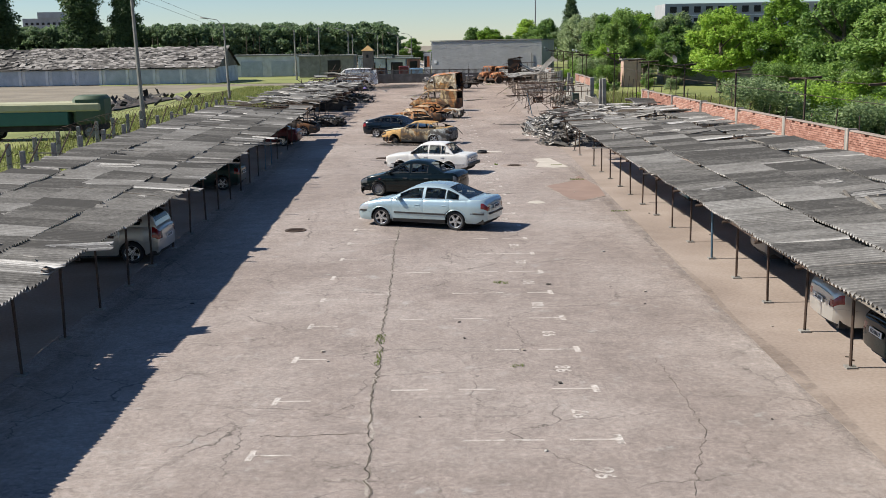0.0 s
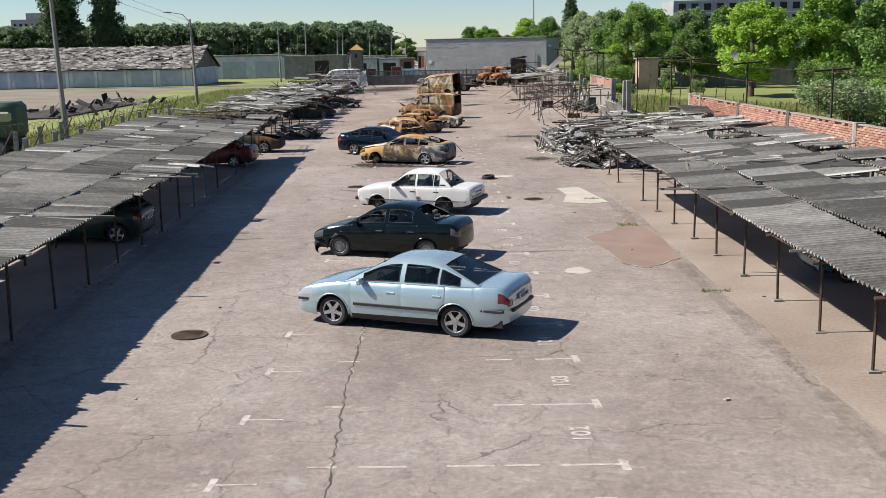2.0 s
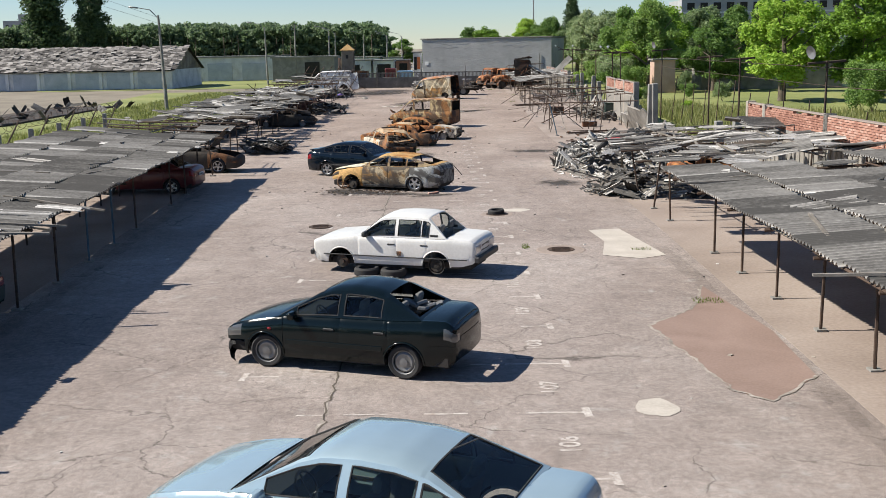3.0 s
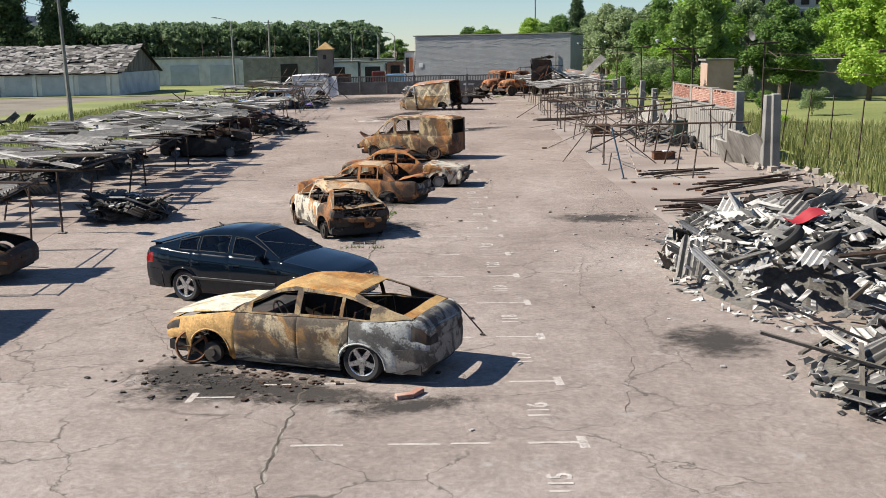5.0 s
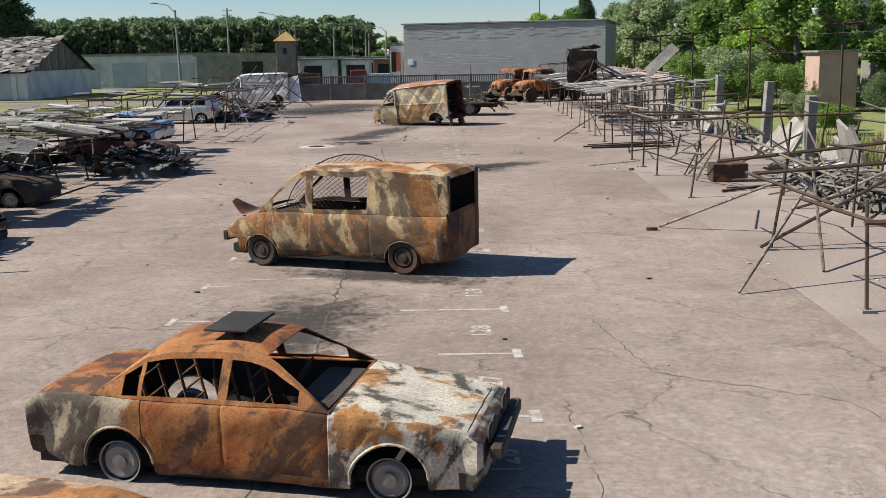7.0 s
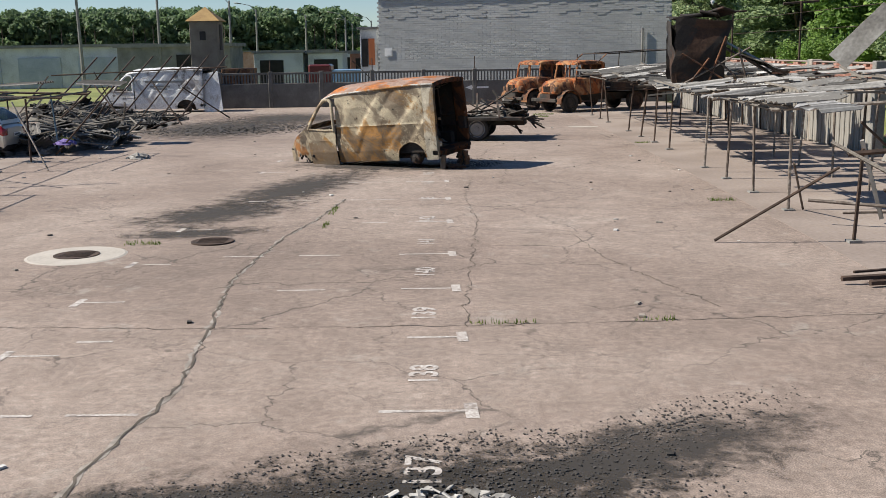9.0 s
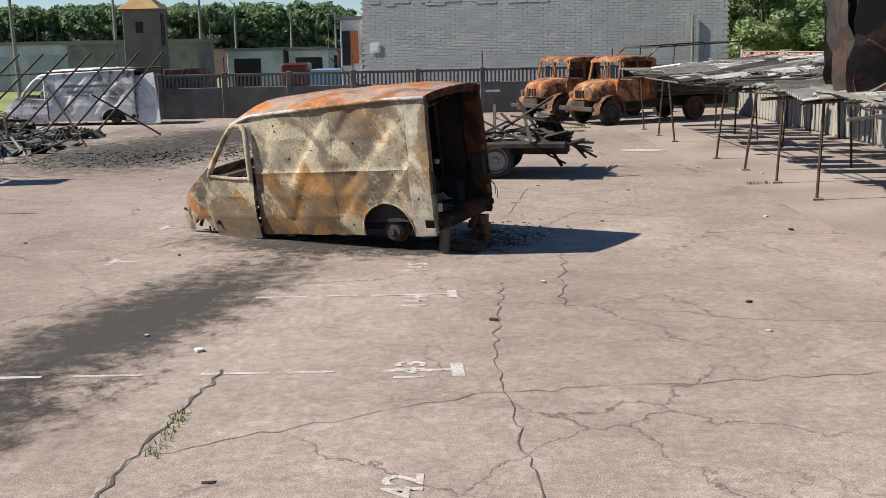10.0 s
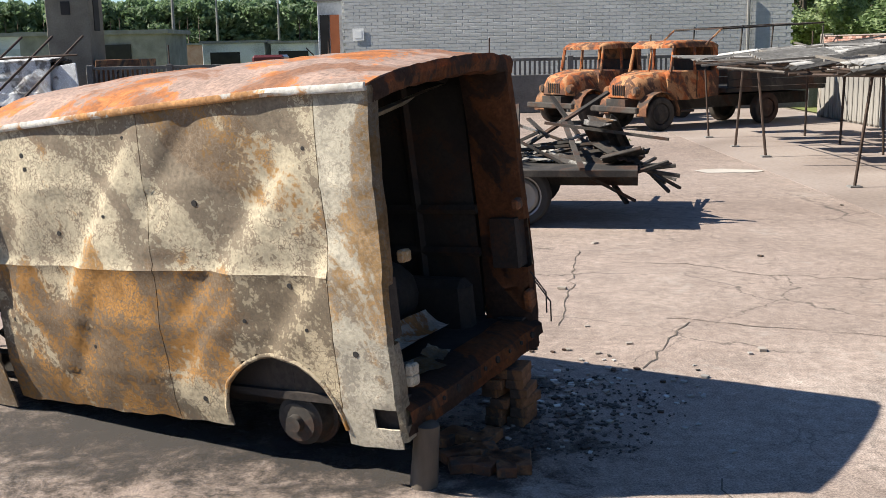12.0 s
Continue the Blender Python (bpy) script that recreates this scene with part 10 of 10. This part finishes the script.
BAYS = [(96 + k, along(k, [(0, 14.77), (42, 116.45), (43, 118.87), (46, 126.14), (48, 131.6), (49, 133.58)])) for k in range(-2, 50)]
rm = random.Random(12)
for n, y in BAYS:
    xr = bay_x(y)
    ty = bay_y(n - 96)
    step = 2.45
    tx = xr - 0.05
    segs = [(tx - 0.55 - rm.uniform(0, 0.5), tx), (tx - 1.62, tx - 1.14), (tx - 2.4, tx - 1.75), (tx - 3.6, tx - 2.95), (tx - 4.3, tx - 3.9)]
    for k, (a, b_) in enumerate(segs):
        if n < 144 and rm.random() < (1.1 if k == 0 else 0.62):
            part("bay_line", polygon([(a, ty - 0.03 + rm.uniform(-0.01, 0.01)), (b_, ty - 0.03), (b_, ty + 0.03), (a, ty + 0.03)], 0.004), PAINT_LINE, pavement)
    if n < 144:
        part("bay_mark", polygon([(tx - 0.04, ty - 0.2), (tx + 0.08, ty - 0.2), (tx + 0.06, ty + 0.2), (tx - 0.06, ty + 0.2)], 0.0045), PAINT_LINE, pavement)
    lx = -2.62 - 0.0185 * y
    if rm.random() < 0.8:
        part("bay_mark", polygon([(lx - 0.06, ty - 0.75), (lx + 0.04, ty - 0.75), (lx + 0.06, ty - 0.33), (lx - 0.04, ty - 0.33)], 0.0045), PAINT_LINE, pavement)
        part("bay_line", polygon([(lx, ty - 0.56), (lx + 0.6, ty - 0.56), (lx + 0.6, ty - 0.51), (lx, ty - 0.51)], 0.004), PAINT_LINE, pavement)
    cu = bpy.data.curves.new("bay_number", "FONT")
    cu.offset = 0.008
    cu.body, cu.size, cu.extrude, cu.align_x, cu.align_y, cu.space_character = str(n), 0.40, 0.0, "CENTER", "CENTER", 1.02
    tmp = bpy.data.objects.new("tmp", cu)
    me = bpy.data.meshes.new_from_object(tmp)
    bpy.data.objects.remove(tmp)
    me.materials.clear()
    me.materials.append(PAINT_LINE)
    o = part("bay_number", me, None, pavement)
    o.matrix_basis = pose(xr - 0.42, y, 0.005, 0, 0, 90)

seam_pts = [(-0.85, 9.0), (-1.0, 14.0), (-1.32, 18.2), (-1.30, 20.2), (-1.42, 21.7), (-1.5, 25), (-1.56, 27), (-1.75, 31.4), (-1.8, 36), (-1.85, 45), (-2.0, 53), (-2.2, 58), (-2.3, 62), (-2.15, 70), (-2.0, 80), (-1.9, 90), (-2.15, 99), (-2.5, 104), (-2.73, 107.4), (-2.77, 108.6), (-2.81, 109.7), (-2.83, 111.2), (-2.87, 112.6), (-2.79, 114.3), (-2.60, 116.2), (-3.08, 120.9), (-3.0, 122.5), (-2.9, 124.3), (-2.55, 126.2), (-2.3, 129)]
ribbon("crack", seam_pts, 0.016, CRACK, 1, 0.006, "long open crack with weeds")
ribbon("crack_edge", seam_pts, 0.026, CRACK_PALE, 2, 0.003, "crumbled pale edge of the long crack")
for k, (pts, w) in enumerate((([(-7.5, 118.6), (-3, 118.3), (0.3, 118.25), (3.5, 118.45), (6.2, 118.6)], 0.03), ([(0.2, 118.2), (0.25, 121), (0.4, 123.5), (0.5, 126), (0.3, 129), (0.55, 132.5)], 0.028),
                              ([(0.55, 124.8), (2.1, 124.2), (2.4, 122.0), (3.3, 119.0)], 0.03), ([(2.1, 124.2), (3.6, 126.2)], 0.02), ([(-2.4, 126.9), (0.2, 128.2), (4.6, 128.6)], 0.018), ([(-6.6, 101.5), (-1.5, 106.2), (1.2, 106.4), (6.3, 106.8)], 0.025), ([(-2.6, 111.8), (1.0, 111.6), (4.5, 111.3)], 0.02), ([(2.0, 92.8), (2.4, 90.2), (4.4, 89.0), (5.2, 86.2)], 0.025), ([(1.2, 95.2), (2.5, 95.1), (4, 95.3)], 0.02),
                              ([(-6, 27.4), (-3.5, 26.2), (-1.5, 26.8)], 0.02), ([(-6.2, 17.4), (-4.3, 17.8), (-2.0, 17.4), (-1.2, 18.0)], 0.018), ([(-2.9, 16.3), (-1.2, 16.4)], 0.03), ([(-1.4, 33.0), (2.2, 33.4), (5.8, 32.9)], 0.02), ([(3.4, 14.0), (4.1, 16.5), (4.0, 20.2)], 0.022), ([(-5.8, 41), (-3.9, 44), (-3.0, 47.2)], 0.018),
                              ([(-7.0, 60), (-4, 59.2), (-2.2, 60.1), (1.4, 60.2), (5.6, 59.4)], 0.022), ([(-5.5, 63.5), (-4.6, 66), (-6.0, 69)], 0.018), ([(2.2, 63), (2.8, 66), (2.4, 70), (2.9, 73.5)], 0.018), ([(0.9, 83.5), (1.3, 86.8), (1.2, 89.2)], 0.02), ([(-5.4, 56.9), (-4.4, 57.0), (-3.2, 57.2)], 0.03), ([(1.6, 131.2), (3.4, 130.4), (6.2, 130.2)], 0.02), ([(1.9, 138.2), (4.2, 137.2), (6.0, 136.8)], 0.022), ([(0.9, 138.0), (1.5, 141.5)], 0.02), ([(2.8, 22.0), (5.6, 23.0)], 0.016), ([(1.5, 134.6), (1.45, 134.0), (1.41, 133.4), (1.34, 132.9), (1.2, 131.3)], 0.03), ([(1.42, 136.7), (1.75, 137.4), (2.08, 138.05)], 0.03), ([(4.6, 139.6), (3.3, 139.9), (2.6, 140.6), (1.9, 140.7)], 0.03))):
    ribbon("crack", pts, w * 0.27, CRACK, 30 + k)
flat_part("asphalt_patch", [(3.83, 45.0), (4.46, 41.1), (4.9, 40.6), (5.95, 41.8), (6.05, 44.5), (5.6, 48.3), (5.2, 46.9), (4.9, 46.2)], 0.009, RED_PATCH, "patch of redder asphalt")
ribbon("crack", [(3.83, 45.0), (4.46, 41.1), (4.9, 40.6), (5.95, 41.8)], 0.035, CRACK_PALE, 60, 0.011)
ribbon("crack", [(3.83, 45.0), (4.9, 46.2), (5.2, 46.9), (5.6, 48.3)], 0.035, CRACK_PALE, 61, 0.011)
flat_part("cement_patch", blob(3.12, 40.4, 0.30, 0.42, 16, 0.15, 3), 0.008, PALE_PATCH, "small pale cement patch")
flat_part("cement_patch", [(3.98, 55.6), (4.9, 55.8), (5.5, 51.8), (4.8, 51.4), (3.9, 51.9), (4.2, 53.8)], 0.009, PALE_PATCH, "pale cement patch")
flat_part("cement_patch", blob(2.05, 59.6, 0.45, 0.4, 16, 0.3, 8), 0.008, PALE_PATCH, "pale cement patch")
flat_part("cement_patch", blob(5.3, 149.2, 0.6, 0.35, 16, 0.3, 9), 0.009, PALE_PATCH, "pale cement patch")
for k, (cx, cy, rx, ry, tn) in enumerate(((-3.6, 131.0, 1.25, 4.6, -0.30), (-4.7, 127.2, 1.3, 2.2, -0.6), (-4.6, 124.9, 1.5, 0.6, 0.2), (-0.3, 113.2, 2.4, 1.5, 0.15), (-0.1, 113.2, 1.6, 1.1, 0.1), (1.5, 114.3, 2.0, 0.7, 0.45), (-2.0, 113.4, 1.6, 0.5, 0.0), (-3.4, 64.3, 1.5, 0.8, 0.1), (-2.4, 64.1, 1.9, 0.55, -0.3), (-4.2, 65.0, 0.9, 0.9, 0.0), (-0.7, 63.4, 1.1, 0.35, 0.3), (-2.6, 92.4, 1.4, 2.8, -0.3), (4.1, 79.2, 1.6, 0.9, 0.0), (-2.4, 78.1, 1.8, 1.2, 0.2), (-3.2, 82.6, 2.4, 0.7, -0.2), (-10, 152, 4.5, 7, 0.0), (-8, 158, 3.5, 5, 0.2), (-2.0, 135.5, 2.9, 1.1, -0.25), (-0.4, 135.0, 1.3, 0.75, 0.0), (0.3, 136.3, 0.55, 0.45, 0.2), (4.2, 66.4, 0.9, 1.1, 0.2), (-1.2, 96.0, 2.2, 0.6, -0.3))):
    o = part("scorch_mark", polygon(blob(0, 0, 1.12, 1.12, 40, 0.12, 70 + k), 0.0), SCORCH, pavement, "black scorch mark on the asphalt")
    o.matrix_basis = pose(cx, cy, 0.0022 + 0.00012 * k, 0, 0, math.degrees(tn)) @ Matrix.Diagonal((rx * 1.25, ry * 1.25, 1, 1))
flat_part("oil_track", [(x_right(yy) - 1.35 + 0.12 * math.sin(yy), yy) for yy in range(-10, 56, 3)] + [(x_right(yy) - 1.0 + 0.1 * math.sin(yy * 1.3), yy) for yy in range(53, -11, -3)], 0.0085, TRACK, "dark worn edge along the concrete strip")
flat_part("oil_track", [(x_left(yy) + 0.55 + 0.15 * math.sin(yy), yy) for yy in range(-10, 70, 3)] + [(x_left(yy) + 0.2 + 0.1 * math.sin(yy * 1.3), yy) for yy in range(68, -11, -3)][::1], 0.0085, TRACK, "dark worn edge along the concrete strip")


def manhole(x, y, ring=0.0, square=False, label="round cast-iron manhole cover in the asphalt"):
    ob = thing("manhole", label, "manhole", "manholes", m=pose(x, y, 0))
    if ring:
        part("collar", lathe([(0.36, 0.012), (ring, 0.012), (ring + 0.04, 0.0)], 30, "Z"), PALE_PATCH if ring > 0.7 else CONCRETE, ob)
    bm = lathe([(0.36, 0.0), (0.36, 0.022), (0.33, 0.026), (0.3, 0.020), (0.001, 0.020)], 30, "Z")
    part("cover", bm, PIPE, ob)
    for k in range(6):
        part("rib", new_box(-0.24, -0.2 + 0.08 * k, 0.02, 0.24, -0.17 + 0.08 * k, 0.028), PIPE, ob)
    return ob


manhole(-5.25, 34.9)
manhole(2.9, 52.7, 0.62, label="manhole cover in a cracked pale collar")
manhole(-4.0, 56.9)
manhole(-6.0, 122.95, 0.75, label="manhole cover in a pale cement collar")
manhole(-4.05, 124.0)
manhole(1.45, 58.8, 0.5, label="broken manhole with tyres on it")
gr = thing("drain_grating", "square iron drain grating beside green weeds", "grating", m=pose(-2.36, 75.84, 0, 0, 0, 6) @ Matrix.Scale(0.5, 4))
part("frame", new_box(-0.72, -0.5, 0, 0.72, 0.5, 0.012), CONCRETE_GREY, gr)
for i in range(2):
    for j in range(2):
        for k in range(6):
            part("bar", new_box(-0.6 + 0.62 * i, -0.4 + 0.44 * j + 0.06 * k, 0.012, -0.04 + 0.62 * i, -0.37 + 0.44 * j + 0.06 * k, 0.024), PIPE, gr)
# grit, shards and small litter on the ground
rg = random.Random(90)
chips = [bmesh.new() for _ in range(3)]
gl = thing("ground_litter", "small chips and shards scattered on the ground", "litter")
for k in range(700):
    q = rg.random()
    if q < 0.3:
        x, y = rg.gauss(0.7, 0.55), rg.gauss(136.2, 0.6)
    elif q < 0.5:
        x, y = rg.gauss(-3.2, 1.0), rg.gauss(64.8, 0.6)
    elif q < 0.7:
        x, y = rg.gauss(5.5, 1.2), rg.gauss(76, 4)
    else:
        y = rg.uniform(15, 150)
        x = rg.uniform(x_left(y) + 1, x_right(y) + 2)
    box(chips[2 if 0.3 <= q < 0.5 else rg.randrange(3)], -0.05, -0.035, 0, 0.05, 0.035, 0.025, pose(x, y, 0.004, 0, 0, rg.uniform(0, 360)) @ Matrix.Scale(rg.uniform(0.15, 0.55) if q < 0.3 else rg.uniform(0.2, 1.0), 4))


def crumb_field(cx, cy, rx, ry, count, turn=0.0, big=1.0):
    """Burnt crumbs strewn on the asphalt, thicker towards the middle, as one mesh."""
    bm = bmesh.new()
    for k in range(count):
        w, t = rg.uniform(0, 6.283), rg.random() ** 0.6
        u, v = rx * t * math.cos(w) * rg.uniform(0.8, 1.15), ry * t * math.sin(w) + 0.25 * ry * max(0.0, math.cos(w)) * t
        x, y = cx + u * math.cos(turn) - v * math.sin(turn), cy + u * math.sin(turn) + v * math.cos(turn)
        sz = rg.uniform(0.12, 0.7) * (1.25 - 0.7 * t) * big
        box(bm, -0.045, -0.04, -0.008, 0.045, 0.04, 0.03, pose(x, y, 0.004, rg.uniform(-18, 18), rg.uniform(-18, 18), rg.uniform(0, 360)) @ Matrix.Scale(sz, 4))
    part("burnt_crumbs", bm, SOOT, gl, kind="stuff")


crumb_field(-0.1, 113.35, 2.2, 1.4, 3600, 0.18, 0.5)
crumb_field(1.9, 114.9, 1.6, 0.5, 700, 0.5, 0.4)
crumb_field(-2.0, 113.4, 1.2, 0.4, 500, 0.0, 0.4)
crumb_field(-9.0, 150.5, 4.6, 3.2, 900, 0.1, 1.5)
crumb_field(0.75, 135.7, 0.8, 0.8, 700, 0.2, 0.5)
crumb_field(-3.6, 64.6, 1.3, 0.45, 420, -0.2, 0.4)
for bm, mt in zip(chips, (MORTAR, ASBESTOS_PALE, B_BLACK)):
    part("chips", bm, mt, gl, kind="stuff")
